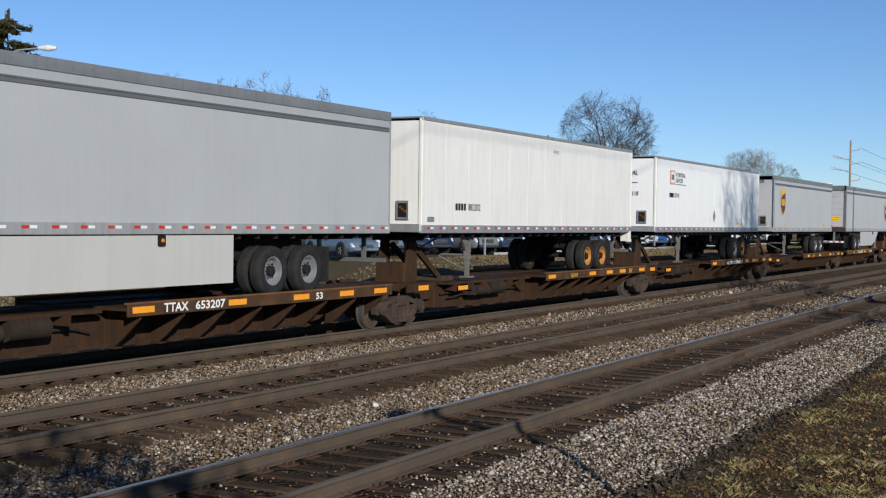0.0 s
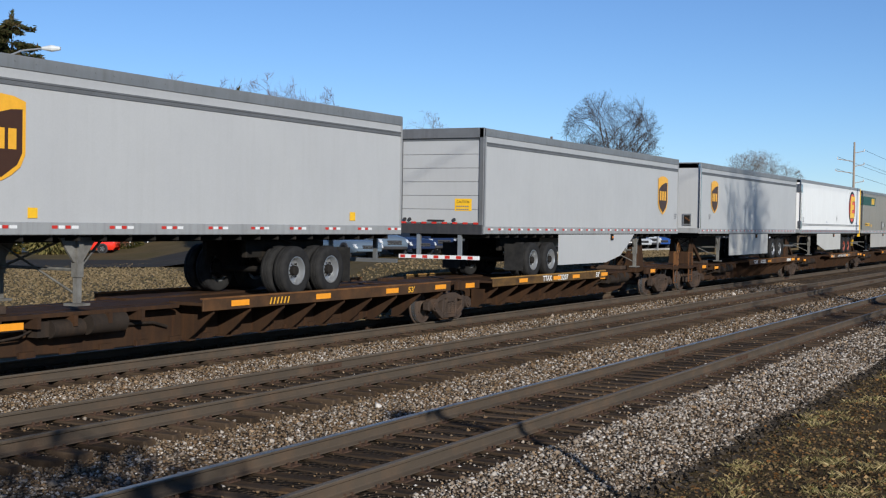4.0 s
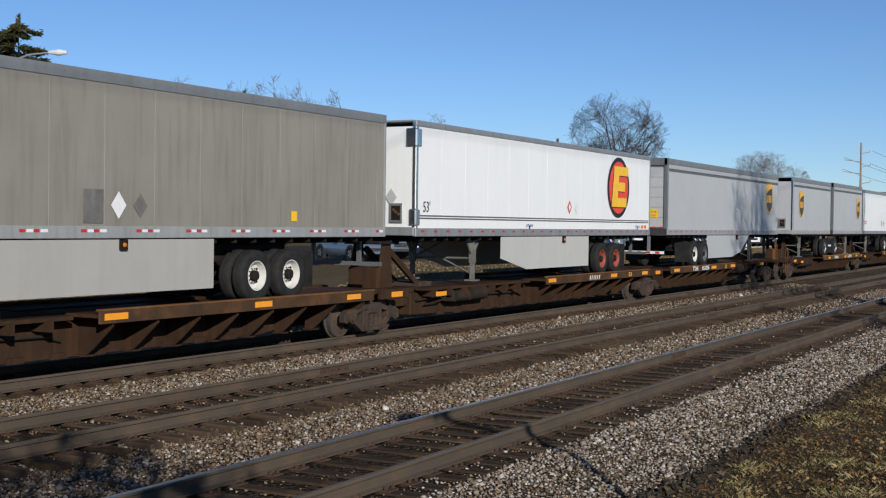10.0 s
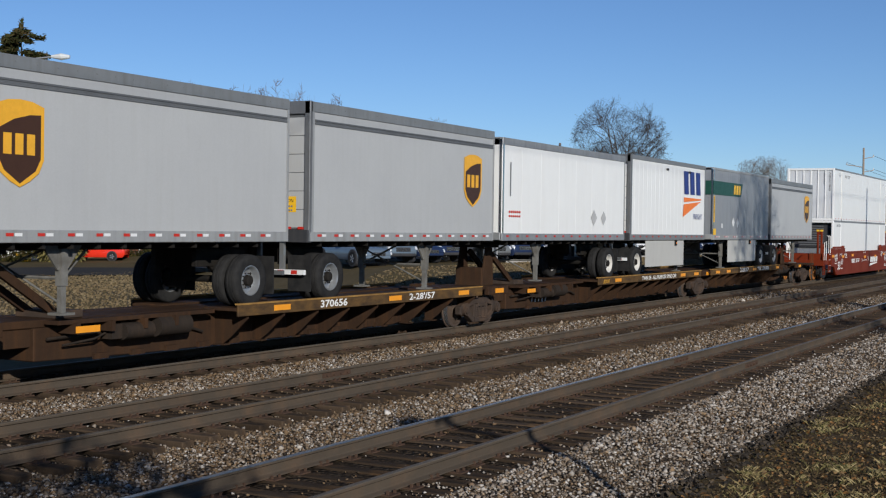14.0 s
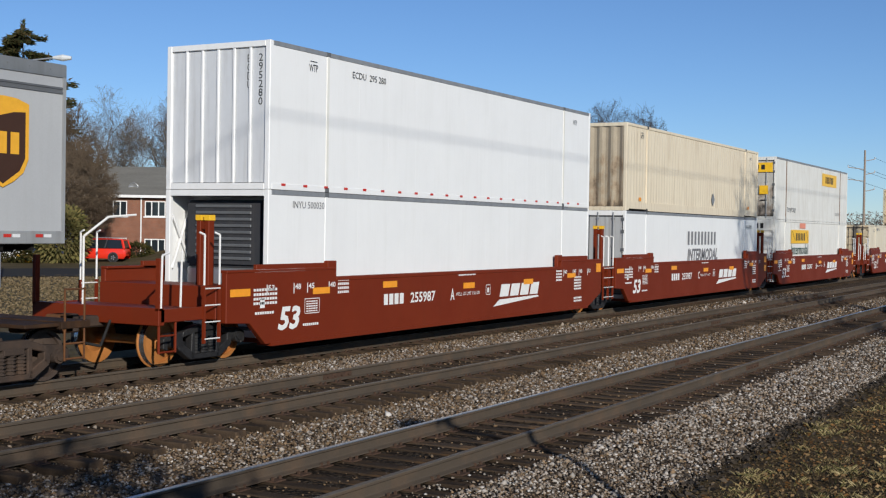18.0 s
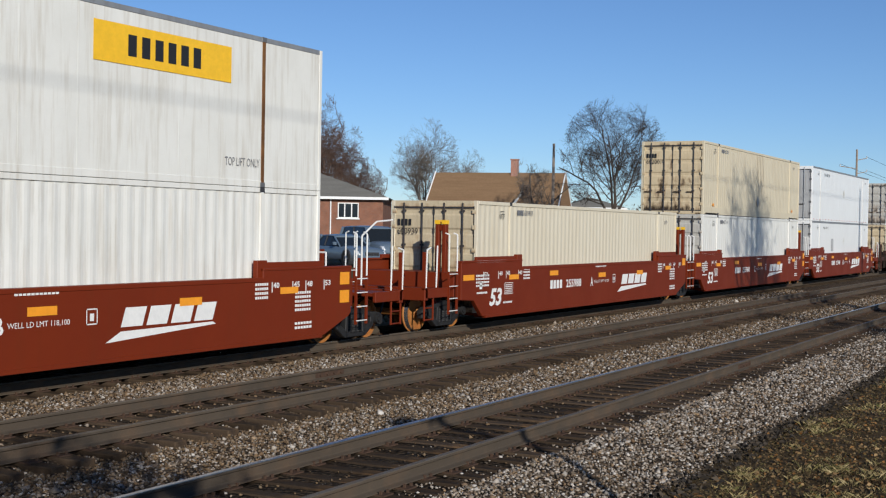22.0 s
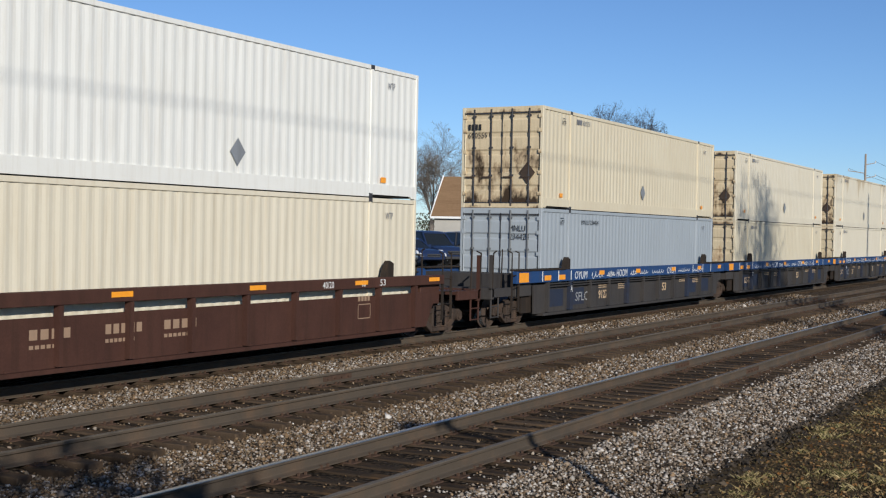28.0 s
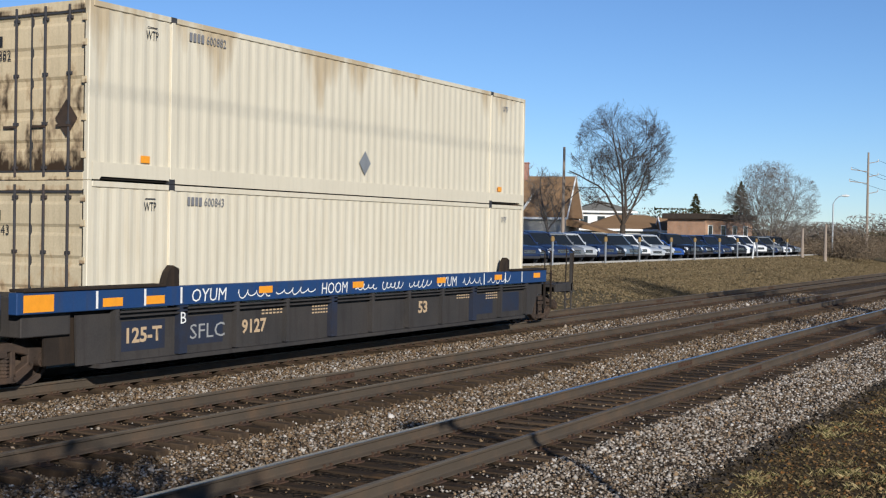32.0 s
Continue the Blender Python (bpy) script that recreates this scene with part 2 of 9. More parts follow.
def rusted_door(name, tone, rust, amount):
    """Painted steel gone to rust: black-brown along the sill, blotches at half height, streaks running down from them."""
    m = material(name, tone, tuple(v * 0.84 for v in tone), 1.3, 0.6, 0.0, 0.1, 30, 3.0, tuple(v * 0.55 for v in tone), 0.45, spec=0.15)
    n, l = links(m)
    b = n["Principled BSDF"]
    old = b.inputs["Base Color"].links[0].from_socket
    tc = n.new("ShaderNodeTexCoord")
    sp = n.new("ShaderNodeSeparateXYZ")
    l.new(tc.outputs["Generated"], sp.inputs["Vector"])
    info = n.new("ShaderNodeObjectInfo")
    wide = n.new("ShaderNodeMath")
    wide.operation = "MULTIPLY"
    wide.inputs[1].default_value = 37.0
    l.new(info.outputs["Random"], wide.inputs[0])
    total = None
    for scale, stretch, weight in ((1.1, (1.0, 1.7, 1.25), 1.55), (2.6, (1.0, 2.4, 0.45), 0.85), (7.0, (1.0, 1.6, 0.9), 0.4)):
        mp = n.new("ShaderNodeMapping")
        mp.inputs["Scale"].default_value = stretch
        l.new(tc.outputs["Object"], mp.inputs["Vector"])
        ns = n.new("ShaderNodeTexNoise")
        ns.noise_dimensions = "4D"
        ns.inputs["Scale"].default_value, ns.inputs["Detail"].default_value, ns.inputs["Roughness"].default_value = scale, 5, 0.6
        l.new(mp.outputs["Vector"], ns.inputs["Vector"])
        l.new(wide.outputs["Value"], ns.inputs["W"])
        mu = n.new("ShaderNodeMath")
        mu.operation = "MULTIPLY_ADD"
        mu.inputs[1].default_value = weight
        l.new(ns.outputs["Fac"], mu.inputs[0])
        if total is None:
            mu.inputs[2].default_value = -1.40
        else:
            l.new(total, mu.inputs[2])
        total = mu.outputs["Value"]
    high = n.new("ShaderNodeValToRGB")
    e = high.color_ramp.elements
    e[0].position, e[0].color = 0.0, (0.86, 0.86, 0.86, 1)
    e[1].position, e[1].color = 1.0, (0.24, 0.24, 0.24, 1)
    for p, v in ((0.08, 0.64), (0.2, 0.52), (0.45, 0.52), (0.6, 0.40), (0.75, 0.24)):
        e.new(p).color = (v, v, v, 1)
    l.new(sp.outputs["Z"], high.inputs["Fac"])
    ad = n.new("ShaderNodeMath")
    l.new(total, ad.inputs[0])
    l.new(high.outputs["Color"], ad.inputs[1])
    ramp = n.new("ShaderNodeMapRange")
    ramp.inputs["From Min"].default_value, ramp.inputs["From Max"].default_value, ramp.inputs["To Max"].default_value = 0.44, 0.78, amount
    l.new(ad.outputs["Value"], ramp.inputs["Value"])
    tint = n.new("ShaderNodeValToRGB")
    e = tint.color_ramp.elements
    e[0].position, e[0].color = 0.05, (tone[0] * 0.72, tone[1] * 0.55, tone[2] * 0.36, 1)
    e[1].position, e[1].color = 0.8, (*rust, 1)
    e.new(0.4).color = (rust[0] * 4.5, rust[1] * 3.6, rust[2] * 2.4, 1)
    l.new(ramp.outputs["Result"], tint.inputs["Fac"])
    mx = n.new("ShaderNodeMix")
    mx.data_type = "RGBA"
    l.new(ramp.outputs["Result"], mx.inputs["Factor"])
    l.new(old, mx.inputs["A"])
    l.new(tint.outputs["Color"], mx.inputs["B"])
    l.new(mx.outputs["Result"], b.inputs["Base Color"])
    return m


def streaked_side(name, tone, stain, amount):
    """Ribbed side with brown stains that run down from the top rail in a few places."""
    m = material(name, tone, tuple(v * 0.93 for v in tone), 0.5, 0.5, 0.0, 0.05, 40, 2.6, tuple(v * 0.62 for v in tone), 0.3, spec=0.3)
    n, l = links(m)
    b = n["Principled BSDF"]
    old = b.inputs["Base Color"].links[0].from_socket
    tc = n.new("ShaderNodeTexCoord")
    sp = n.new("ShaderNodeSeparateXYZ")
    l.new(tc.outputs["Object"], sp.inputs["Vector"])
    total = None
    for scale, stretch, weight in ((0.42, (1, 1, 0.0), 1.0), (2.2, (1, 1, 0.10), 0.5), (6.0, (1, 1, 0.25), 0.2)):
        mp = n.new("ShaderNodeMapping")
        mp.inputs["Scale"].default_value = stretch
        l.new(tc.outputs["Object"], mp.inputs["Vector"])
        ns = n.new("ShaderNodeTexNoise")
        ns.inputs["Scale"].default_value, ns.inputs["Detail"].default_value = scale, 4
        l.new(mp.outputs["Vector"], ns.inputs["Vector"])
        mu = n.new("ShaderNodeMath")
        mu.operation = "MULTIPLY_ADD"
        mu.inputs[1].default_value = weight
        l.new(ns.outputs["Fac"], mu.inputs[0])
        if total is None:
            mu.inputs[2].default_value = -0.85
        else:
            l.new(total, mu.inputs[2])
        total = mu.outputs["Value"]
    up = n.new("ShaderNodeMapRange")
    up.inputs["From Min"].default_value, up.inputs["From Max"].default_value = 4.3, 6.1
    up.inputs["To Min"].default_value, up.inputs["To Max"].default_value = -0.25, 0.12
    l.new(sp.outputs["Z"], up.inputs["Value"])
    ad = n.new("ShaderNodeMath")
    l.new(total, ad.inputs[0])
    l.new(up.outputs["Result"], ad.inputs[1])
    mr = n.new("ShaderNodeMapRange")
    mr.inputs["From Min"].default_value, mr.inputs["From Max"].default_value, mr.inputs["To Max"].default_value = 0.10, 0.24, amount
    l.new(ad.outputs["Value"], mr.inputs["Value"])
    mx = n.new("ShaderNodeMix")
    mx.data_type = "RGBA"
    l.new(mr.outputs["Result"], mx.inputs["Factor"])
    l.new(old, mx.inputs["A"])
    mx.inputs["B"].default_value = (*stain, 1)
    l.new(mx.outputs["Result"], b.inputs["Base Color"])
    return m


STREAK = material("brown_streak", (0.40, 0.32, 0.21), (0.50, 0.42, 0.29), 3.0, 0.6, 0.0, 0.03, 40, 3.0, (0.55, 0.48, 0.34), 0.6)
CREAM_STAINED = streaked_side("stained_cream_box_paint", (0.64, 0.58, 0.45), (0.40, 0.30, 0.17), 0.75)
RUST_DOOR = rusted_door("rust_streaked_tan_door", (0.60, 0.49, 0.32), (0.030, 0.017, 0.010), 0.97)
DOOR_GREY = material("grey_door_paint", (0.42, 0.43, 0.43), (0.36, 0.36, 0.36), 1.0, 0.5, 0.0, 0.05, 30, 2.8, (0.16, 0.13, 0.11), 0.6)
DOOR_TAN = rusted_door("faded_tan_door", (0.56, 0.47, 0.32), (0.06, 0.035, 0.02), 0.8)
DOOR_STAINED = rusted_door("stained_grey_door", (0.50, 0.48, 0.43), (0.05, 0.034, 0.022), 0.85)
DIRTY_FRONT = rusted_door("dirty_beige_front", (0.40, 0.34, 0.25), (0.05, 0.036, 0.025), 0.75)
RIB_GREY = material("grey_white_ribs", (0.66, 0.67, 0.68), (0.60, 0.61, 0.62), 0.8, 0.45, 0.1, 0.03, 40, 2.4, (0.30, 0.28, 0.25), 0.35)
FRAME_GREY = material("grey_door_frame", (0.17, 0.175, 0.185), (0.13, 0.135, 0.14), 1.5, 0.5, 0.2, 0.05, 50, 2.5, (0.07, 0.065, 0.06), 0.4)
SKIRT_DULL = material("grey_skirt", (0.38, 0.365, 0.335), (0.35, 0.335, 0.31), 0.8, 0.55, 0.0, 0.03, 40, 1.2, (0.27, 0.25, 0.22), 0.25)
FRAME_DARK = material("dark_steel_rods", (0.055, 0.055, 0.062), (0.04, 0.038, 0.04), 2, 0.55, 0.1, 0.05, 50, dirt=(0.09, 0.05, 0.03), dirt_amount=0.5, spec=0.2)
SKIRT = material("dull_white_skirt", (0.473, 0.464, 0.434), (0.447, 0.439, 0.413), 0.8, 0.5, 0.0, 0.03, 40, 1.2, (0.310, 0.284, 0.249), 0.2)
TOP_GREY = material("grey_top_rail", (0.25, 0.26, 0.265), (0.21, 0.22, 0.225), 1.2, 0.45, 0.3, 0.05, 50, 2.5, (0.14, 0.135, 0.125), 0.4)
LOW_GREY = material("light_grey_rail", (0.36, 0.365, 0.365), (0.31, 0.315, 0.315), 1.2, 0.45, 0.2, 0.05, 50, 2.5, (0.18, 0.17, 0.155), 0.5)
ALU = material("aluminium", (0.55, 0.56, 0.57), (0.46, 0.47, 0.48), 1.5, 0.35, 0.75, 0.04, 50, 2.5, (0.25, 0.24, 0.22), 0.4)
ALU_DULL = material("dull_aluminium", (0.34, 0.35, 0.36), (0.28, 0.29, 0.30), 1.5, 0.5, 0.4, 0.05, 50, 2.5, (0.15, 0.14, 0.13), 0.4)
CHROME = material("polished_steel", (0.75, 0.75, 0.75), (0.65, 0.65, 0.65), 3, 0.18, 1.0, 0.02, 60)
DARK_TRIM = material("dark_trim", (0.035, 0.037, 0.042), (0.05, 0.05, 0.055), 2, 0.5, 0.0, 0.06, 50, 2.5, (0.10, 0.09, 0.08), 0.3)
MID_TRIM = material("grey_trim", (0.15, 0.155, 0.16), (0.12, 0.125, 0.13), 2, 0.5, 0.2, 0.05, 50)
UNDER = material("black_underframe", (0.014, 0.013, 0.012), (0.022, 0.02, 0.018), 2, 0.7, 0.1, 0.2, 50, 2.0, (0.05, 0.038, 0.028), 0.4)
RUBBER = material("tyre_rubber", (0.016, 0.016, 0.017), (0.032, 0.031, 0.03), 5, 0.8, 0.0, 0.3, 90)
RUST = material("rusty_steel", (0.17, 0.075, 0.03), (0.09, 0.045, 0.025), 5, 0.85, 0.1, 0.3, 70)
RIM_WHITE = plain("white_rim", (0.62, 0.6, 0.56), 0.5)
RIM_YELLOW = material("yellow_rim", (0.50, 0.22, 0.04), (0.38, 0.16, 0.03), 6, 0.55, 0, 0.1, 60, dirt=(0.10, 0.06, 0.03), dirt_amount=0.6)
GUARD_YELLOW = material("worn_yellow_paint", (0.50, 0.30, 0.02), (0.36, 0.20, 0.02), 5, 0.6, 0, 0.1, 60, dirt=(0.10, 0.07, 0.03), dirt_amount=0.6)
RIM_RED = material("red_rim", (0.36, 0.07, 0.04), (0.26, 0.06, 0.04), 6, 0.55, 0, 0.1, 60, dirt=(0.16, 0.11, 0.09), dirt_amount=0.9)
RIM_STEEL = plain("steel_rim", (0.42, 0.43, 0.44), 0.35, 0.7)
RED_TAPE = plain("red_tape", (0.52, 0.03, 0.02), 0.4)
WHITE_TAPE = plain("white_tape", (0.75, 0.75, 0.75), 0.4)
INK = plain("black_ink", (0.02, 0.02, 0.022), 0.5)
GREY_INK = plain("faded_ink", (0.20, 0.20, 0.21), 0.6)
LIGHT_INK = plain("pale_ink", (0.45, 0.45, 0.45), 0.6)
WHITE_INK = plain("white_lettering", (0.78, 0.77, 0.74), 0.5)
GOLD = plain("gold_decal", (0.78, 0.40, 0.03), 0.4)
BROWN = plain("brown_decal", (0.055, 0.025, 0.014), 0.4)
DEEP_RED = plain("red_decal", (0.72, 0.055, 0.02), 0.35)
YELLOW = plain("yellow_decal", (0.86, 0.50, 0.02), 0.4)
NAVY = plain("navy_decal", (0.02, 0.035, 0.20), 0.4)
ORANGE = plain("orange_decal", (0.85, 0.20, 0.02), 0.4)
GREEN = plain("green_decal", (0.018, 0.075, 0.055), 0.45)
SALMON = plain("salmon_decal", (0.75, 0.28, 0.18), 0.5)
AMBER = plain("amber_lens", (0.62, 0.18, 0.01), 0.25)
# railway
CAR_BROWN = material("brown_car_paint", (0.049, 0.028, 0.016), (0.032, 0.019, 0.013), 1.6, 0.75, 0.0, 0.15, 50, 2.4, (0.094, 0.043, 0.018), 0.5)
CAR_DARK = material("dark_brown_car_paint", (0.024, 0.019, 0.016), (0.033, 0.026, 0.021), 1.6, 0.75, 0.0, 0.15, 50, 2.4, (0.065, 0.043, 0.028), 0.5)
DECK_RUST = material("rusty_deck_edge", (0.177, 0.082, 0.031), (0.095, 0.048, 0.024), 2.5, 0.8, 0.0, 0.2, 60, dirt=(0.272, 0.150, 0.054), dirt_amount=0.5)
DECK_BROWN = material("stained_deck_face", (0.075, 0.042, 0.022), (0.045, 0.028, 0.018), 2.0, 0.75, 0.0, 0.15, 50, dirt=(0.15, 0.07, 0.028), dirt_amount=0.7, spec=0.1)
DECK_WORN = material("worn_deck_face", (0.15, 0.085, 0.03), (0.05, 0.034, 0.022), 2.2, 0.75, 0.0, 0.2, 60, dirt=(0.04, 0.028, 0.02), dirt_amount=0.8, stretch=(1, 1, 3))
DECK_GOLD = material("worn_yellow_deck_edge", (0.36, 0.21, 0.06), (0.20, 0.11, 0.04), 3.5, 0.75, 0.0, 0.2, 60, dirt=(0.10, 0.06, 0.03), dirt_amount=0.7)
REFLECT = plain("orange_reflector", (0.85, 0.33, 0.02), 0.4)
WELL_RED = material("red_brown_car_paint", (0.158, 0.023, 0.006), (0.142, 0.020, 0.006), 0.8, 0.5, 0.0, 0.03, 40, 2.0, (0.111, 0.026, 0.008), 0.3, spec=0.25)
WELL_BROWN = material("old_brown_car_paint", (0.071, 0.034, 0.025), (0.053, 0.026, 0.020), 0.9, 0.6, 0.0, 0.1, 40, 2.2, (0.031, 0.019, 0.014), 0.6)
PANEL_BLUE = material("dull_blue_panel", (0.023, 0.032, 0.056), (0.031, 0.035, 0.052), 1.2, 0.6, 0.0, 0.1, 40, dirt=(0.036, 0.030, 0.027), dirt_amount=0.8)
WELL_GREY = material("charcoal_car_paint", (0.041, 0.039, 0.039), (0.057, 0.051, 0.047), 0.9, 0.6, 0.0, 0.1, 40, 2.2, (0.024, 0.019, 0.019), 0.6)
WELL_BLUE = material("blue_car_paint", (0.016, 0.048, 0.15), (0.022, 0.056, 0.145), 0.9, 0.5, 0.0, 0.08, 40, 2.2, (0.05, 0.05, 0.055), 0.5)
BOGIE = material("truck_casting", (0.070, 0.051, 0.040), (0.046, 0.035, 0.029), 4, 0.8, 0.1, 0.3, 60, dirt=(0.179, 0.102, 0.058), dirt_amount=0.4)
BOGIE_NEW = material("black_truck_casting", (0.02, 0.02, 0.022), (0.035, 0.034, 0.034), 4, 0.45, 0.2, 0.2, 60)
WHEEL = material("wheel_steel", (0.108, 0.078, 0.058), (0.078, 0.058, 0.049), 3, 0.7, 0.3, 0.15, 60)
WHEEL_NEW = material("fresh_rust_wheel", (0.42, 0.17, 0.04), (0.34, 0.13, 0.03), 3, 0.7, 0.1, 0.15, 60)
TREAD = plain("polished_tread", (0.5, 0.5, 0.52), 0.25, 0.9)
RAIL = material("rail_web", (0.097, 0.076, 0.056), (0.074, 0.060, 0.046), 2.0, 0.75, 0.1, 0.2, 60, dirt=(0.172, 0.105, 0.061), dirt_amount=0.5, stretch=(0.3, 1, 1))
RAIL_WORN = material("rusty_rail_head", (0.15, 0.125, 0.095), (0.11, 0.088, 0.065), 2.0, 0.6, 0.3, 0.1, 60, stretch=(0.15, 1, 1), spec=0.2)
RAIL_TOP = material("rail_head", (0.30, 0.32, 0.36), (0.24, 0.26, 0.29), 2.0, 0.30, 0.9, 0.04, 60, stretch=(0.15, 1, 1))
TIE = material("tie_timber", (0.036, 0.026, 0.019), (0.068, 0.047, 0.030), 3.0, 0.9, 0.0, 0.5, 40, dirt=(0.194, 0.108, 0.043), dirt_amount=0.75, vary=0.4, stretch=(4, 0.6, 4))
BROWN_BARK = material("brown_bark", (0.17, 0.125, 0.085), (0.12, 0.09, 0.06), 3, 0.95, 0, 0.3, 20)
TIE_PLATE = material("tie_plate_steel", (0.06, 0.04, 0.03), (0.10, 0.06, 0.04), 8, 0.85, 0.1, 0.3, 70)
STONES = ((0.044, 0.033, 0.022), (0.109, 0.080, 0.054), (0.152, 0.111, 0.071), (0.131, 0.088, 0.055), (0.189, 0.148, 0.102), (0.089, 0.062, 0.042), (0.156, 0.107, 0.065))
RUSTY_STONE = islands("rusty_stones", ((0.039, 0.030, 0.022), (0.138, 0.089, 0.051), (0.194, 0.134, 0.078), (0.097, 0.063, 0.036), (0.236, 0.184, 0.124)))
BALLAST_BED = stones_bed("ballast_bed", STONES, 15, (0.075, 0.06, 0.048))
BALLAST = islands("ballast_stones", ((0.026, 0.020, 0.015), (0.185, 0.146, 0.107), (0.258, 0.215, 0.172), (0.146, 0.093, 0.053), (0.482, 0.439, 0.387), (0.060, 0.046, 0.036), (0.284, 0.194, 0.112), (0.396, 0.361, 0.318), (0.086, 0.071, 0.057), (0.232, 0.185, 0.142), (0.533, 0.499, 0.456)))
FOULED = stones_bed("fouled_stone", tuple(tuple(c * 0.45 for c in t) for t in STONES), 15, (0.035, 0.027, 0.02))
# place
LAWN = material("dry_lawn", (0.122, 0.091, 0.048), (0.086, 0.069, 0.033), 0.25, 0.95, 0, 0.6, 9, dirt=(0.063, 0.050, 0.024), dirt_amount=0.6)
SOIL = material("leafy_soil", (0.079, 0.053, 0.025), (0.049, 0.034, 0.018), 0.9, 0.95, 0, 0.9, 14, dirt=(0.117, 0.086, 0.036), dirt_amount=0.7)
ASPHALT = material("asphalt", (0.038, 0.036, 0.034), (0.049, 0.047, 0.043), 0.5, 0.9, 0, 0.2, 30)
CONCRETE = material("concrete", (0.42, 0.40, 0.36), (0.36, 0.34, 0.31), 0.8, 0.85, 0, 0.2, 30)
BARK = material("bark", (0.081, 0.063, 0.049), (0.053, 0.042, 0.034), 3, 0.95, 0, 0.3, 20)
BARK_GREY = material("grey_bark", (0.21, 0.18, 0.155), (0.15, 0.13, 0.11), 3, 0.95, 0, 0.3, 20)
BARK_RED = material("reddish_twigs", (0.17, 0.105, 0.08), (0.12, 0.08, 0.062), 3, 0.95, 0, 0.3, 20)
NEEDLES = islands("needles", ((0.021, 0.030, 0.012), (0.046, 0.052, 0.019), (0.086, 0.060, 0.025), (0.034, 0.042, 0.015)), 0.8, 0.0)
YEW = islands("dark_needles", ((0.025, 0.030, 0.010), (0.051, 0.048, 0.015), (0.085, 0.060, 0.020)), 0.85, 0.0)
SCRUB = islands("dry_scrub", ((0.14, 0.12, 0.045), (0.09, 0.09, 0.03), (0.20, 0.16, 0.06), (0.07, 0.07, 0.025)), 0.9, 0.0)
STUBBLE = islands("straw_tufts", ((0.297, 0.231, 0.112), (0.207, 0.164, 0.071), (0.371, 0.297, 0.157), (0.148, 0.126, 0.052), (0.104, 0.112, 0.038)), 0.9, 0.0)
LAWN_TUFT = islands("lawn_tufts", ((0.173, 0.125, 0.070), (0.131, 0.097, 0.051), (0.205, 0.157, 0.093), (0.096, 0.078, 0.038)), 0.9, 0.0)
LITTER = islands("soil_litter", ((0.035, 0.025, 0.016), (0.092, 0.064, 0.034), (0.153, 0.108, 0.056), (0.061, 0.046, 0.025), (0.114, 0.094, 0.036)), 0.95, 0.0)
LEAVES = islands("fallen_leaves", ((0.141, 0.064, 0.020), (0.232, 0.123, 0.045), (0.064, 0.032, 0.014), (0.297, 0.200, 0.097), (0.097, 0.052, 0.022)), 0.8, 0.0)
BRICK_RED = brickwork("red_brick", (0.36, 0.14, 0.085), (0.30, 0.115, 0.07), (0.35, 0.30, 0.26))
BRICK_BROWN = brickwork("brown_red_brick", (0.235, 0.085, 0.042), (0.19, 0.07, 0.036), (0.20, 0.14, 0.105))
BRICK_ORANGE = brickwork("orange_brick", (0.46, 0.245, 0.125), (0.40, 0.205, 0.105), (0.38, 0.33, 0.28))
SHINGLE = material("grey_shingles", (0.216, 0.206, 0.178), (0.172, 0.164, 0.142), 0.6, 0.9, 0, 0.4, 6, stretch=(0.4, 0.4, 6))
SHINGLE_TAN = material("tan_shingles", (0.240, 0.152, 0.084), (0.200, 0.124, 0.068), 0.7, 0.9, 0, 0.4, 6, stretch=(0.4, 0.4, 6))
SIDING = material("white_siding", (0.78, 0.78, 0.76), (0.72, 0.72, 0.70), 0.6, 0.6, 0, 0.1, 20)
SIDING_GREY = material("grey_siding", (0.42, 0.40, 0.36), (0.36, 0.345, 0.31), 0.6, 0.7, 0, 0.1, 20)
TRIM_WHITE = plain("white_trim", (0.8, 0.8, 0.78), 0.5)
PANE = glassy("window_glass")
POLE_WOOD = material("grey_pole_wood", (0.330, 0.270, 0.217), (0.240, 0.195, 0.158), 2, 0.9, 0, 0.3, 20, stretch=(4, 4, 0.5))
LEG_GREY = material("dirty_grey_leg", (0.20, 0.195, 0.18), (0.13, 0.125, 0.115), 4, 0.7, 0.1, 0.1, 50, dirt=(0.05, 0.042, 0.035), dirt_amount=0.7)
GALV = plain("galvanised_steel", (0.42, 0.43, 0.44), 0.45, 0.6)
WIRE = plain("wire", (0.03, 0.03, 0.03), 0.6)
LAMP_LENS = plain("lamp_head", (0.6, 0.62, 0.62), 0.3)

# dusty, grimy and fibrous surfaces have hardly any gloss
for m in (UNDER, RUBBER, RUST, CAR_BROWN, CAR_DARK, DECK_RUST, DECK_WORN, DECK_GOLD, BOGIE, WHEEL, RAIL, TIE, TIE_PLATE, LAWN, SOIL, ASPHALT, BARK, BARK_GREY, BARK_RED, BROWN_BARK, SHINGLE, SHINGLE_TAN, LEG_GREY, POLE_WOOD,
          WELL_GREY, WELL_BROWN, PANEL_BLUE, DARK_TRIM):
    m.node_tree.nodes["Principled BSDF"].inputs["Specular IOR Level"].default_value = 0.08
for m in (WELL_RED, WELL_BLUE, BOGIE_NEW):
    m.node_tree.nodes["Principled BSDF"].inputs["Specular IOR Level"].default_value = 0.16

# ---- building helpers ----
TRACK_Y = 16.04        # centre of the far track, on which the train runs


def travelled(t):
    """How far the train has come by t seconds."""
    return 12.2372 * t + 0.008371 * t * t + 0.00049446 * t ** 3


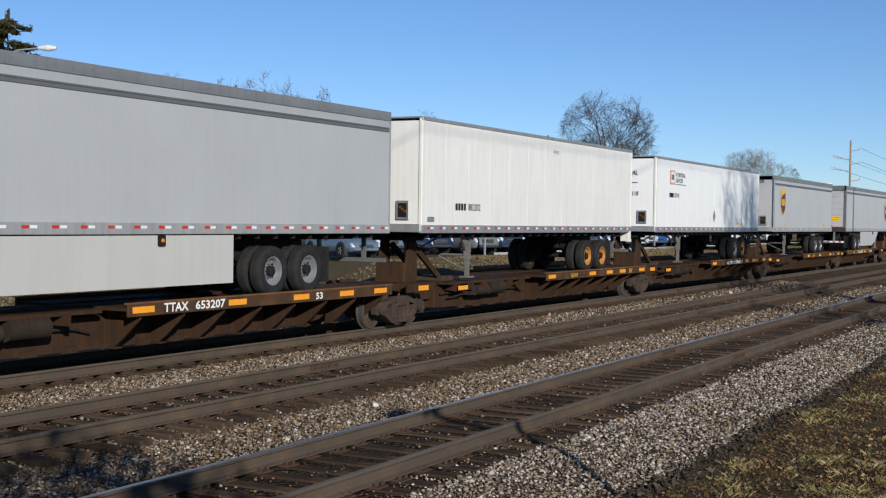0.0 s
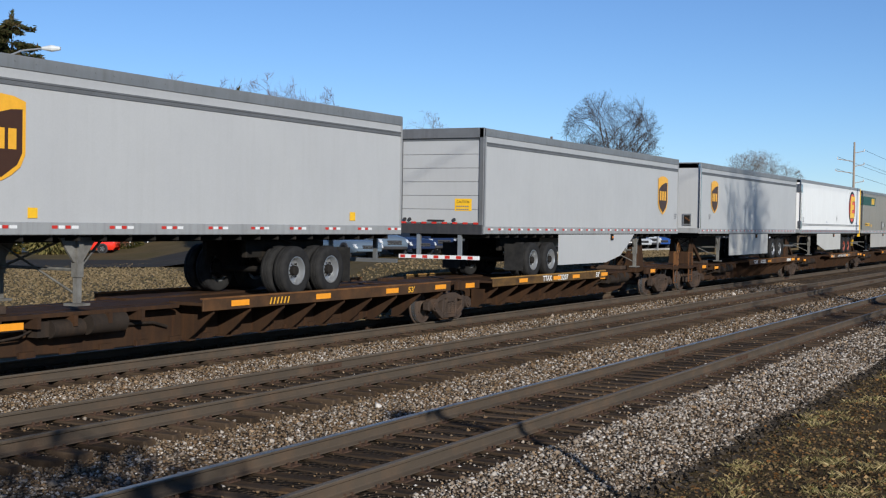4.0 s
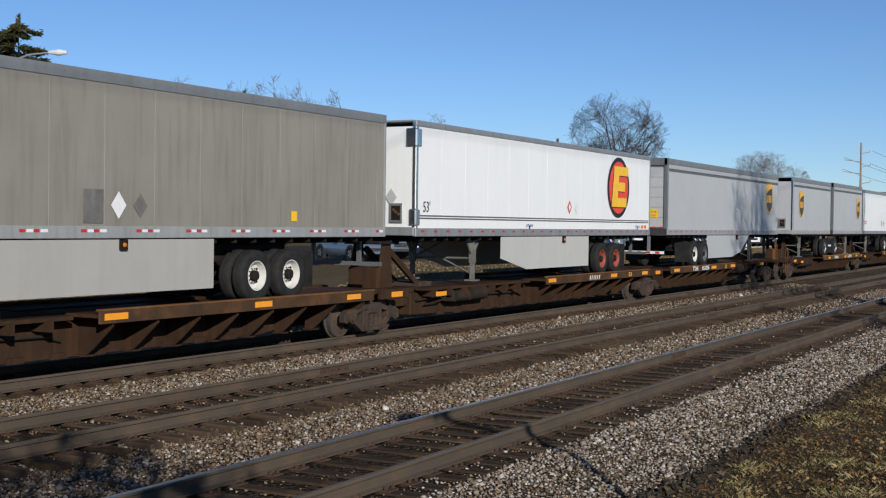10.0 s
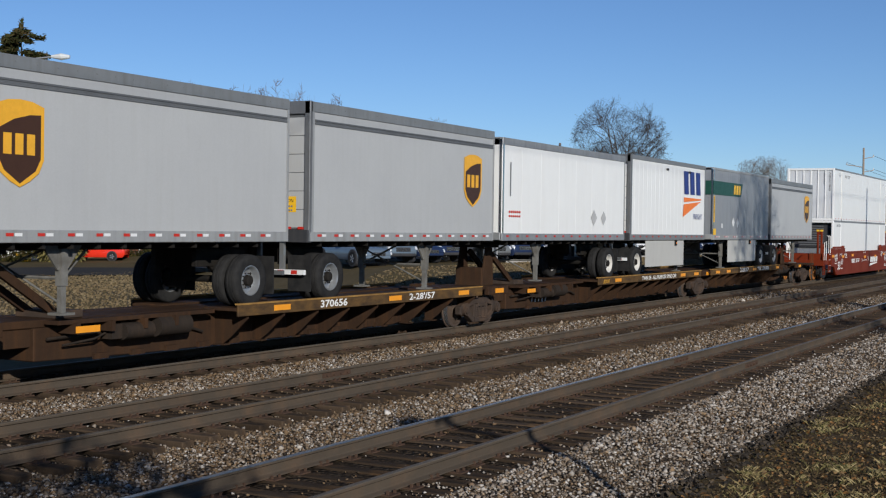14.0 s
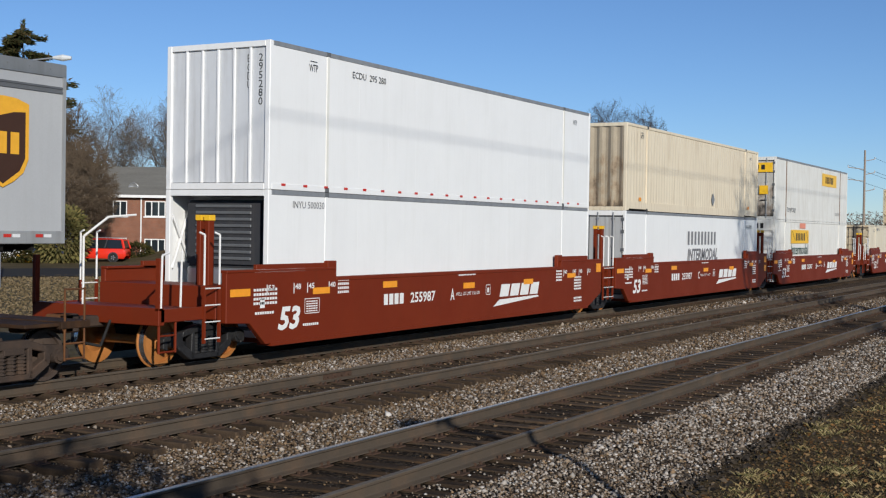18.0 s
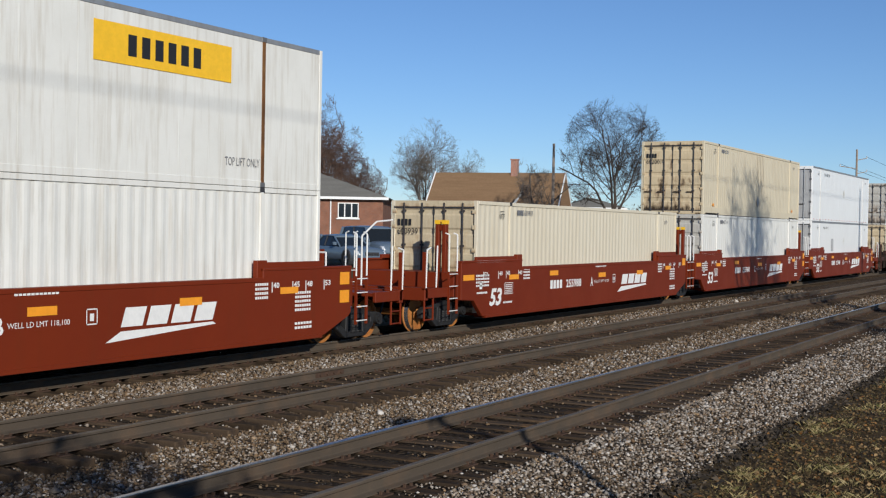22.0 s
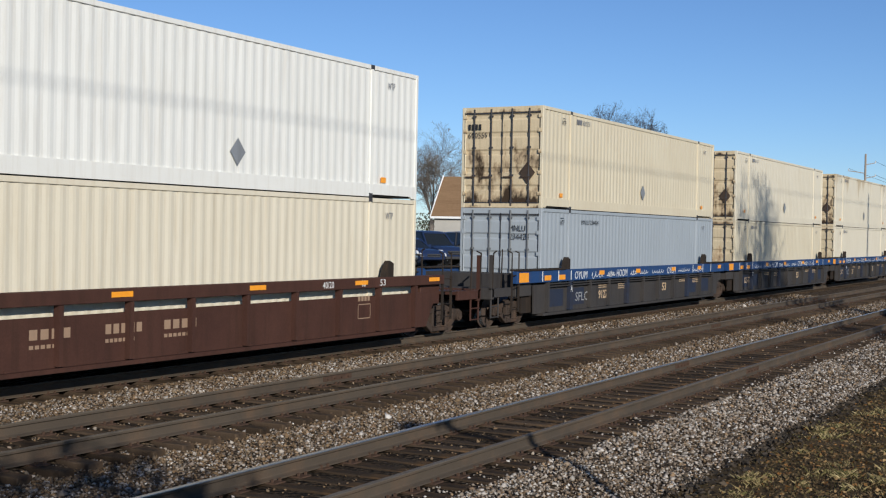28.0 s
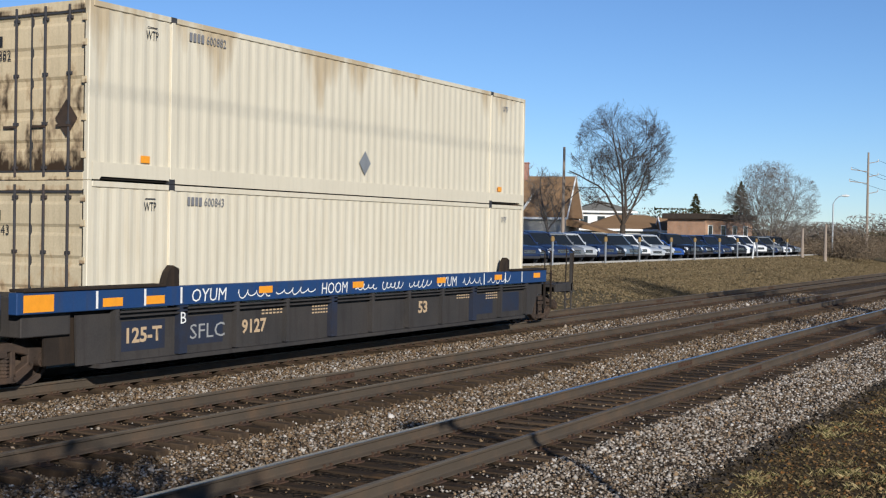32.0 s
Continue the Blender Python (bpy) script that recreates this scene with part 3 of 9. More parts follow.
def mesh_of(name, bm, mats, smooth=False):
    me = bpy.data.meshes.new(name)
    bm.to_mesh(me)
    bm.free()
    for m in mats if isinstance(mats, (list, tuple)) else [mats]:
        me.materials.append(m)
    if smooth:
        me.shade_smooth()
        me.set_sharp_from_angle(angle=radians(40))
    return me


def part(name, bm, mats, parent=None, label="", smooth=False):
    ob = new(name, mesh_of(name, bm, mats, smooth) if isinstance(bm, bmesh.types.BMesh) else bm)
    ob.parent = parent
    return tagged(ob, label)


def thing(name, m, label, category, group="", kind=""):
    ob = new(name)
    ob.empty_display_size = 0.3
    ob.matrix_world = m
    return tagged(ob, label, category, group, kind)


def raw_mesh(name, verts, faces, mats, mat_index=None):
    me = bpy.data.meshes.new(name)
    me.from_pydata(verts, [], faces)
    for m in mats if isinstance(mats, (list, tuple)) else [mats]:
        me.materials.append(m)
    if mat_index is not None:
        me.polygons.foreach_set("material_index", mat_index)
    me.update()
    return me


def box(bm, x0, x1, y0, y1, z0, z1, mi=0):
    v = [bm.verts.new(p) for p in ((x0, y0, z0), (x1, y0, z0), (x1, y1, z0), (x0, y1, z0), (x0, y0, z1), (x1, y0, z1), (x1, y1, z1), (x0, y1, z1))]
    for q in ((3, 2, 1, 0), (4, 5, 6, 7), (0, 1, 5, 4), (1, 2, 6, 5), (2, 3, 7, 6), (3, 0, 4, 7)):
        bm.faces.new([v[i] for i in q]).material_index = mi
    return v


def prism(bm, pts, a, b, axis="y", mi=0):
    """A flat outline given in the two other axes, drawn out from a to b along an axis."""
    at = {"x": lambda p, d: (d, p[0], p[1]), "y": lambda p, d: (p[0], d, p[1]), "z": lambda p, d: (p[0], p[1], d)}[axis]
    u, w = [bm.verts.new(at(p, a)) for p in pts], [bm.verts.new(at(p, b)) for p in pts]
    n = len(pts)
    fs = [bm.faces.new(u), bm.faces.new(w[::-1])] + [bm.faces.new((u[i], w[i], w[(i + 1) % n], u[(i + 1) % n])) for i in range(n)]
    for f in fs:
        f.material_index = mi
    bmesh.ops.recalc_face_normals(bm, faces=fs)


def rod(bm, p, q, r, n=8, r2=None, mi=0):
    p, q = Vector(p), Vector(q)
    d = (q - p).normalized()
    s = d.cross(Vector((0, 0, 1)) if abs(d.z) < 0.9 else Vector((1, 0, 0))).normalized()
    t = d.cross(s)
    r2 = r if r2 is None else r2
    ring = [(math.cos(2 * math.pi * i / n), math.sin(2 * math.pi * i / n)) for i in range(n)]
    u = [bm.verts.new(p + (s * c + t * e) * r) for c, e in ring]
    w = [bm.verts.new(q + (s * c + t * e) * r2) for c, e in ring]
    fs = [bm.faces.new(u), bm.faces.new(w[::-1])] + [bm.faces.new((u[i], w[i], w[(i + 1) % n], u[(i + 1) % n])) for i in range(n)]
    for f in fs:
        f.material_index = mi
    bmesh.ops.recalc_face_normals(bm, faces=fs)


def pipe(bm, pts, r, n=6, mi=0):
    for a, b in zip(pts, pts[1:]):
        rod(bm, a, b, r, n, mi=mi)


def lathe(bm, prof, c=(0, 0, 0), n=24, mi=0):
    """A profile of (radius, offset along y) spun round the y axis through c."""
    rings = []
    for r, o in prof:
        if r < 1e-4:
            rings.append([bm.verts.new((c[0], c[1] + o, c[2]))])
        else:
            rings.append([bm.verts.new((c[0] + r * math.cos(2 * math.pi * i / n), c[1] + o, c[2] + r * math.sin(2 * math.pi * i / n))) for i in range(n)])
    fs = []
    for a, b in zip(rings, rings[1:]):
        for i in range(n):
            j = (i + 1) % n
            q = [a[i % len(a)], a[j % len(a)], b[j % len(b)], b[i % len(b)]]
            q = list(dict.fromkeys(q))
            if len(q) > 2:
                fs.append(bm.faces.new(q))
    for f in fs:
        f.material_index = mi
    bmesh.ops.recalc_face_normals(bm, faces=fs)


def soften(bm, w=0.01, segments=1):
    bmesh.ops.bevel(bm, geom=bm.edges[:], offset=w, segments=segments, affect="EDGES", clamp_overlap=True)
    return bm


NEAR, LEFT = pose(0, 0, 0, 90), pose(0, 0, 0, 0, 0, -90) @ pose(0, 0, 0, 90)


def lettering(words, x, z, height, mat, parent, y=0.0, width=None, side=NEAR, name="lettering", shear=0.0, upright=False, bold=0.0):
    """Words laid flat on a face: x and z of their lower left corner; on a left face x is measured along -y."""
    cu = bpy.data.curves.new(name, "FONT")
    cu.body, cu.size, cu.shear = words, 1.0, shear
    cu.resolution_u, cu.offset = 2, bold
    if upright:
        cu.body, cu.space_line = "\n".join(words), 0.8
    tmp = bpy.data.objects.new(name, cu)
    me = bpy.data.meshes.new_from_object(tmp)
    bpy.data.objects.remove(tmp)
    bpy.data.curves.remove(cu)
    co = np.empty(len(me.vertices) * 3)
    me.vertices.foreach_get("co", co)
    co = co.reshape(-1, 3)
    lo, hi = co.min(0), co.max(0)
    sy = height / (hi[1] - lo[1])
    sx = width / (hi[0] - lo[0]) if width else sy * 0.85
    m = (Matrix.Translation((x, y, z)) if side is NEAR else Matrix.Translation((y, -x, z))) @ side
    co = [m @ Vector(((a - lo[0]) * sx, (b - lo[1]) * sy, 0)) for a, b, _ in co]
    me.vertices.foreach_set("co", [v for c in co for v in c])
    me.update()
    me.materials.append(mat)
    return part(name, me, None, parent)


def patch(bm, pts, y, side="near", mi=0):
    """A thin decal: an outline of (x, z) on the near face, or of (-y, z) on the left face."""
    vs = [bm.verts.new((a, y, b) if side == "near" else (y, -a, b)) for a, b in pts]
    f = bm.faces.new(vs)
    f.normal_update()
    want = Vector((0, -1, 0)) if side == "near" else Vector((-1, 0, 0))
    if f.normal.dot(want) < 0:
        f.normal_flip()
    f.material_index = mi


def bars(bm, x, z, width, height, count, y, slant=0.0, fill=0.72, side="near", mi=0):
    """Plain bars in place of writing, one for each sign."""
    p = width / count
    for i in range(count):
        a = x + i * p
        patch(bm, [(a, z), (a + p * fill, z), (a + p * fill + slant * height, z + height), (a + slant * height, z + height)], y, side, mi)


def strokes(parent, x, z, width, height, count, y, mat, fill=0.72, side="near"):
    """Plain bars in place of a brand name, each a part."""
    p = width / count
    for i in range(count):
        bm = bmesh.new()
        a = x + i * p
        patch(bm, [(a, z), (a + p * fill, z), (a + p * fill, z + height), (a, z + height)], y, side)
        part("brand_stroke", bm, mat, parent)


def rect(bm, x0, x1, z0, z1, y, side="near", mi=0):
    patch(bm, [(x0, z0), (x1, z0), (x1, z1), (x0, z1)], y, side, mi)


def train_rows(s0, y=TRACK_Y, z=0.0):
    return [(t, pose(s0 - travelled(t), y, z)) for t in [i for i in range(33)]]


TRAIN = []     # (thing, its place along the train)
WHEELS = []    # (wheelset, truck's place along the train, x, z, radius)


def on_train(ob, s):
    TRAIN.append((ob, s))
    return ob

# ---- ground and tracks ----
# height of the ground across the line: towards the road, and towards the raised car park further along
LOWER = ((-3000, 0.0), (-60, -0.1), (-20, -0.2), (-6, -0.35), (0, -0.45), (3.2, -0.54), (4.6, -0.62), (5.2, -0.66), (18.4, -0.66), (19.2, -0.58), (21, -0.5), (60, -0.5), (120, -0.2), (400, 0.5), (3000, 3.0))
UPPER = ((-3000, 0.0), (-60, -0.1), (-20, -0.2), (-6, -0.35), (0, -0.45), (3.2, -0.54), (4.6, -0.62), (5.2, -0.66), (18.4, -0.66), (19.2, -0.58), (20.4, -0.5), (23.5, -0.1), (26.5, 0.40), (28.3, 0.64),
         (29.5, 0.70), (60, 0.72), (200, 1.0), (3000, 3.0))


def across(profile, y):
    for (a, za), (b, zb) in zip(profile, profile[1:]):
        if a <= y <= b:
            return za + (zb - za) * (y - a) / (b - a)
    return profile[-1][1]


def ground_z(x, y):
    k = min(1.0, max(0.0, (x - 0.8 * y - 18) / 8))
    k = k * k * (3 - 2 * k)
    z = across(LOWER, y) * (1 - k) + across(UPPER, y) * k
    if y < 5 or 19 < y < 29:
        z += 0.07 * noise.noise((x * 0.35, y * 0.5, 0)) + 0.03 * noise.noise((x * 1.6, y * 1.6, 3))
    return z


def build_ground():
    xs = [-3000, -600, -150, -60, -30] + [-10 + i * 1.0 for i in range(60)] + [50 + i * 2.5 for i in range(45)] + [180, 240, 400, 900, 3000]
    ys = [-3000, -400, -60, -30, -20, -12, -8, -4] + [-2 + i * 0.5 for i in range(16)] + [18.4, 18.8, 19.2, 19.8, 20.4, 21.2, 22, 22.8, 23.5, 24.3, 25, 25.8, 26.5, 27.4, 28.3, 28.9, 29.5, 32, 35, 38, 41, 44, 48, 52, 56, 60, 66, 74, 82, 90, 110, 140, 200, 400, 900, 3000]
    verts = [(x, y, ground_z(x, y)) for y in ys for x in xs]
    n = len(xs)
    faces = [(j * n + i, j * n + i + 1, (j + 1) * n + i + 1, (j + 1) * n + i) for j in range(len(ys) - 1) for i in range(n - 1)]
    tagged(new("ground", raw_mesh("ground", verts, faces, [LAWN, SOIL], [1 if -8 < verts[f[0]][1] < 5.5 else 0 for f in faces])), "dry winter lawn and trackside ground", "ground", kind="structure")


build_ground()

# centre, height of the rail head
TRACKS = ((7.765, -0.13), (11.857, -0.04), (16.04, 0.0))
BED = ((4.75, -0.72), (5.3, -0.56), (5.95, -0.37), (6.36, -0.36), (6.44, -0.362), (7.0, -0.35), (9.08, -0.35), (9.16, -0.335), (9.6, -0.315), (10.15, -0.30), (10.48, -0.33), (10.62, -0.335), (10.95, -0.31), (11.1, -0.265), (13.18, -0.265), (13.28, -0.245), (13.9, -0.24), (14.65, -0.215), (14.74, -0.255), (17.35, -0.255), (17.45, -0.205), (18.0, -0.3), (18.9, -0.7))


def bed_z(y):
    for (a, za), (b, zb) in zip(BED, BED[1:]):
        if a <= y <= b:
            return za + (zb - za) * (y - a) / (b - a)
    return -0.7


def build_bed():
    xs = [-60, -20] + [i * 0.5 for i in range(0, 120)] + [60 + i * 2 for i in range(45)] + [160, 220, 350, 700]
    ys = sorted({4.75 + i * 0.25 for i in range(57)} | {b[0] for b in BED})
    verts = [(x, y, bed_z(y) + 0.022 * noise.noise((x * 1.3, y * 1.3, 9)) + 0.014 * noise.noise((x * 4, y * 4, 5))) for y in ys for x in xs]
    n = len(xs)
    faces = [(j * n + i, j * n + i + 1, (j + 1) * n + i + 1, (j + 1) * n + i) for j in range(len(ys) - 1) for i in range(n - 1)]
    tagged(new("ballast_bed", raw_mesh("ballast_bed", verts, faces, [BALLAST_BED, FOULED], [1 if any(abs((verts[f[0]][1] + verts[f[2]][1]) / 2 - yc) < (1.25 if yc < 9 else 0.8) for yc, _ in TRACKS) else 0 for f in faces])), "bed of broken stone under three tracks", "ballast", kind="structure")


build_bed()


def rail_profile(y, z):
    h = 0.18
    return [(y - 0.076, z - h), (y + 0.076, z - h), (y + 0.076, z - h + 0.014), (y + 0.022, z - h + 0.032), (y + 0.009, z - h + 0.045), (y + 0.009, z - 0.052), (y + 0.037, z - 0.036), (y + 0.037, z - 0.008)], \
           [(y - 0.037, z - 0.008), (y - 0.037, z - 0.036), (y - 0.009, z - 0.052), (y - 0.009, z - h + 0.045), (y - 0.022, z - h + 0.032), (y - 0.076, z - h + 0.014)]


def build_tracks():
    tie_bm = bmesh.new()
    box(tie_bm, -0.115, 0.115, -1.3, 1.3, -0.17, 0.0)
    soften(tie_bm, 0.014)
    tie = mesh_of("tie", tie_bm, TIE)
    pl = bmesh.new()
    for y in (-0.755, 0.755):
        box(pl, -0.10, 0.10, y - 0.18, y + 0.18, 0.001, 0.018)
        for dx, dy in ((-0.06, -0.115), (0.06, 0.115), (0.06, -0.13), (-0.06, 0.13)):
            box(pl, dx - 0.012, dx + 0.012, y + dy - 0.014, y + dy + 0.014, 0.016, 0.055)
    plate = mesh_of("tie_plate", pl, TIE_PLATE)
    rng = random.Random(4)
    for k, (yc, zr) in enumerate(TRACKS):
        tr = thing("railway_track", pose(0, 0, 0), ("worn main track with dark timber ties", "main track with dark timber ties in pale ballast", "main track under the passing train")[k], "track", "railway tracks", "structure")
        for sy in (-1, 1):
            y = yc + sy * 0.755
            a, b = rail_profile(y, zr)
            bm = bmesh.new()
            prism(bm, a + b, -60, 420, "x")
            part("rail", bm, RAIL, tr)
            bm = bmesh.new()
            prism(bm, [(y - 0.0375, zr - 0.012), (y + 0.0375, zr - 0.012), (y + 0.036, zr - 0.003), (y + 0.02, zr), (y - 0.02, zr), (y - 0.036, zr - 0.003)], -60, 420, "x")
            part("rail_head", bm, RAIL_TOP if k == 0 and sy > 0 else RAIL_WORN, tr, "polished rail head" if k == 0 and sy > 0 else "dull rail head")
            for x in ((18.9, 57.0) if sy > 0 and k == 1 else (26.0 + 11 * k, 65.0)):
                bm = bmesh.new()
                for d in (-1, 1):
                    box(bm, x - 0.45, x + 0.45, y + d * 0.012 - 0.01, y + d * 0.012 + 0.01 + 0.0, zr - 0.14, zr - 0.05)
                    for i in range(4):
                        rod(bm, (x - 0.33 + i * 0.22, y + d * 0.02, zr - 0.095), (x - 0.33 + i * 0.22, y + d * 0.05, zr - 0.095), 0.018, 6)
                part("joint_bar", bm, TIE_PLATE, tr)
        z = zr - 0.20
        x, i = -4.0, 0
        rest = []
        while x < 150:
            if x < 112:
                t = part("tie", tie, None, tr)
                t.matrix_local = pose(x + rng.uniform(-0.03, 0.03), yc + rng.uniform(-0.05, 0.05), z + rng.uniform(-0.008, 0.004), 0, 0, rng.uniform(-1.2, 1.2))
                if x < 60:
                    part("tie_plate", plate, None, t)
            else:
                rest.append(x)
            x += 0.53
        bm = bmesh.new()
        for x in rest:
            box(bm, x - 0.115, x + 0.115, yc - 1.3, yc + 1.3, z - 0.15, z)
        tagged(part("far_tie", bm, TIE, tr), kind="stuff")


build_tracks()


def build_stones():
    """Broken stone lying loose on the bed, thinning out with distance."""
    rng = np.random.default_rng(5)
    shapes = []
    for k in range(8):
        r = np.random.default_rng(k)
        o = np.array([(1, 0, 0), (-1, 0, 0), (0, 1, 0), (0, -1, 0), (0, 0, 1), (0, 0, -1)], float)
        shapes.append(o * r.uniform(0.55, 1.15, (6, 1)) + r.normal(0, 0.16, (6, 3)))
    faces = np.array([(0, 2, 4), (2, 1, 4), (1, 3, 4), (3, 0, 4), (2, 0, 5), (1, 2, 5), (3, 1, 5), (0, 3, 5)])
    spots = []
    for x0, x1, per in ((7, 15, 620), (15, 22, 520), (22, 30, 330), (30, 42, 170), (42, 62, 80)):
        n = int((x1 - x0) * 13.8 * per)
        spots.append(np.stack([rng.uniform(x0, x1, n), rng.uniform(4.85, 18.6, n), np.full(n, 0.0165 + 0.0055 * (x0 / 20))], 1))
    sp = np.concatenate(spots)
    y = sp[:, 1]
    # keep clear of what is never seen, and lay few stones on the ties between the rails
    near = (sp[:, 1] < sp[:, 0] * 1.35) & (sp[:, 1] > sp[:, 0] * 0.14)
    keep = near.copy()
    for yc, _ in TRACKS:
        inside = np.abs(y - yc) < 0.7
        keep &= ~(inside & (rng.random(len(y)) < (0.965 if yc < 9 else 0.88)))
        on_tie = np.abs((sp[:, 0] + 4.0 + 0.265) % 0.53 - 0.265) < 0.13
        keep &= ~(on_tie & (np.abs(y - yc) < 1.28) & (rng.random(len(y)) < 0.85))
        keep &= np.abs(np.abs(y - yc) - 0.755) > 0.10
        side = (np.abs(y - yc) > 0.85) & (np.abs(y - yc) < 1.32) | (yc > 9) & (yc < 13) & (y > 10.4) & (y < 11.02)
        keep &= ~(side & (rng.random(len(y)) < (0.84 if yc < 9 else 0.5)))
    keep &= ~((y > 15) & (y < 17.2))
    sp = sp[keep]
    n = len(sp)
    base = np.array([b[0] for b in BED]), np.array([b[1] for b in BED])
    z = np.interp(sp[:, 1], *base)
    size = sp[:, 2] * rng.lognormal(0.12, 0.34, n)
    kind = rng.integers(0, 8, n)
    v = np.array(shapes)[kind]
    ang = rng.uniform(0, 2 * np.pi, n)
    c, s = np.cos(ang)[:, None], np.sin(ang)[:, None]
    x_, y_, z_ = v[..., 0], v[..., 1], v[..., 2]
    tilt = rng.uniform(-0.7, 0.7, n)
    ct, st = np.cos(tilt)[:, None], np.sin(tilt)[:, None]
    y_, z_ = y_ * ct - z_ * st, y_ * st + z_ * ct
    out = np.stack([x_ * c - y_ * s, x_ * s + y_ * c, z_ * 0.75], -1) * size[:, None, None]
    out += np.stack([sp[:, 0], sp[:, 1], z + size * 0.25 + rng.uniform(0, 0.02, n)], 1)[:, None, :]
    # stones beside the rails are stained by rust
    off = np.full(n, 9.0)
    for yc, _ in TRACKS[1:]:
        off = np.minimum(off, np.abs(sp[:, 1] - (yc - 1.45)))
    between = np.min([np.abs(sp[:, 1] - yc) for yc, _ in TRACKS], axis=0) < 0.75
    rusty = rng.random(n) < np.maximum(np.clip(0.75 - off * 0.9, 0.04, 0.75), np.where(between, 0.85, np.where(sp[:, 1] > 9, 0.42, 0.04)))
    for name, pick, mat, label in (("ballast_stones", ~rusty, BALLAST, "loose broken stones in grey, tan and brown"), ("rusty_stones", rusty, RUSTY_STONE, "rust-stained stones beside the rails")):
        o = out[pick]
        k = len(o)
        f = (faces[None] + 6 * np.arange(k)[:, None, None]).reshape(-1, 3)
        me = bpy.data.meshes.new(name)
        me.vertices.add(k * 6)
        me.vertices.foreach_set("co", o.reshape(-1))
        me.loops.add(len(f) * 3)
        me.loops.foreach_set("vertex_index", f.reshape(-1).astype(np.int32))
        me.polygons.add(len(f))
        me.polygons.foreach_set("loop_start", np.arange(0, len(f) * 3, 3, dtype=np.int32))
        me.polygons.foreach_set("loop_total", np.full(len(f), 3, dtype=np.int32))
        me.update(calc_edges=True)
        me.validate()
        me.materials.append(mat)
        tagged(new(name, me), label, "ballast", kind="stuff")


build_stones()

# ---- road, car park ----
def sheet(name, outline, lift, mat, label, category):
    """A paved area that follows the ground."""
    bm = bmesh.new()
    f = bm.faces.new([bm.verts.new((x, y, 0)) for x, y in outline])
    bmesh.ops.triangulate(bm, faces=[f])
    for _ in range(5):
        long = [e for e in bm.edges if e.calc_length() > 5]
        if not long:
            break
        bmesh.ops.subdivide_edges(bm, edges=long, cuts=1)
        bmesh.ops.triangulate(bm, faces=bm.faces[:])
    for v in bm.verts:
        v.co.z = ground_z(v.co.x, v.co.y) + lift
    bmesh.ops.recalc_face_normals(bm, faces=bm.faces[:])
    if sum(f.normal.z for f in bm.faces) < 0:
        bmesh.ops.reverse_faces(bm, faces=bm.faces[:])
    return tagged(part(name, bm, mat), label, category, kind="structure")


sheet("road", [(10, 62), (30, 58.5), (46, 56.2), (57, 50), (61, 42), (61, 31), (132, 29.6), (134, 45), (90, 48), (70, 54), (60, 63), (30, 70), (10, 73)], 0.05, ASPHALT, "grey asphalt road and car park", "road")
bm = bmesh.new()
for i in range(36):
    x = 60.4 + i * 2.0
    z = ground_z(x + 1, 29.5) + 0.0
    box(bm, x, x + 1.97, 29.35, 29.55, z - 0.1, z + 0.14)
tagged(part("kerb", soften(bm, 0.015), CONCRETE), "pale concrete kerb along the car park", "kerb", kind="structure")


# ---- trees ----
def tube_arrays(name, segs, mat, sides):
    """Tapered tubes from arrays of start, end and two radii."""
    p, q, r0, r1 = segs
    d = q - p
    d /= np.linalg.norm(d, axis=1, keepdims=True) + 1e-9
    s = np.cross(d, (0.31, 0.77, 0.55))
    s /= np.linalg.norm(s, axis=1, keepdims=True) + 1e-9
    t = np.cross(d, s)
    a = 2 * np.pi * np.arange(sides) / sides
    ring = s[:, None] * np.cos(a)[None, :, None] + t[:, None] * np.sin(a)[None, :, None]
    v = np.concatenate([p[:, None] + ring * r0[:, None, None], q[:, None] + ring * r1[:, None, None]], 1).reshape(-1, 3)
    i = np.arange(sides)
    f = np.stack([i, (i + 1) % sides, sides + (i + 1) % sides, sides + i], 1)
    f = (f[None] + 2 * sides * np.arange(len(p))[:, None, None]).reshape(-1, 4)
    return v, f


def tube_object_mesh(name, groups, mat):
    verts, faces, base = [], [], 0
    for segs, sides in groups:
        v, f = tube_arrays(name, segs, mat, sides)
        verts.append(v)
        faces.append(f + base)
        base += len(v)
    v, f = np.concatenate(verts), np.concatenate(faces).astype(np.int32)
    me = bpy.data.meshes.new(name)
    me.vertices.add(len(v))
    me.vertices.foreach_set("co", v.reshape(-1))
    me.loops.add(len(f) * 4)
    me.loops.foreach_set("vertex_index", f.reshape(-1))
    me.polygons.add(len(f))
    me.polygons.foreach_set("loop_start", np.arange(0, len(f) * 4, 4, dtype=np.int32))
    me.polygons.foreach_set("loop_total", np.full(len(f), 4, dtype=np.int32))
    me.update(calc_edges=True)
    me.materials.append(mat)
    return me


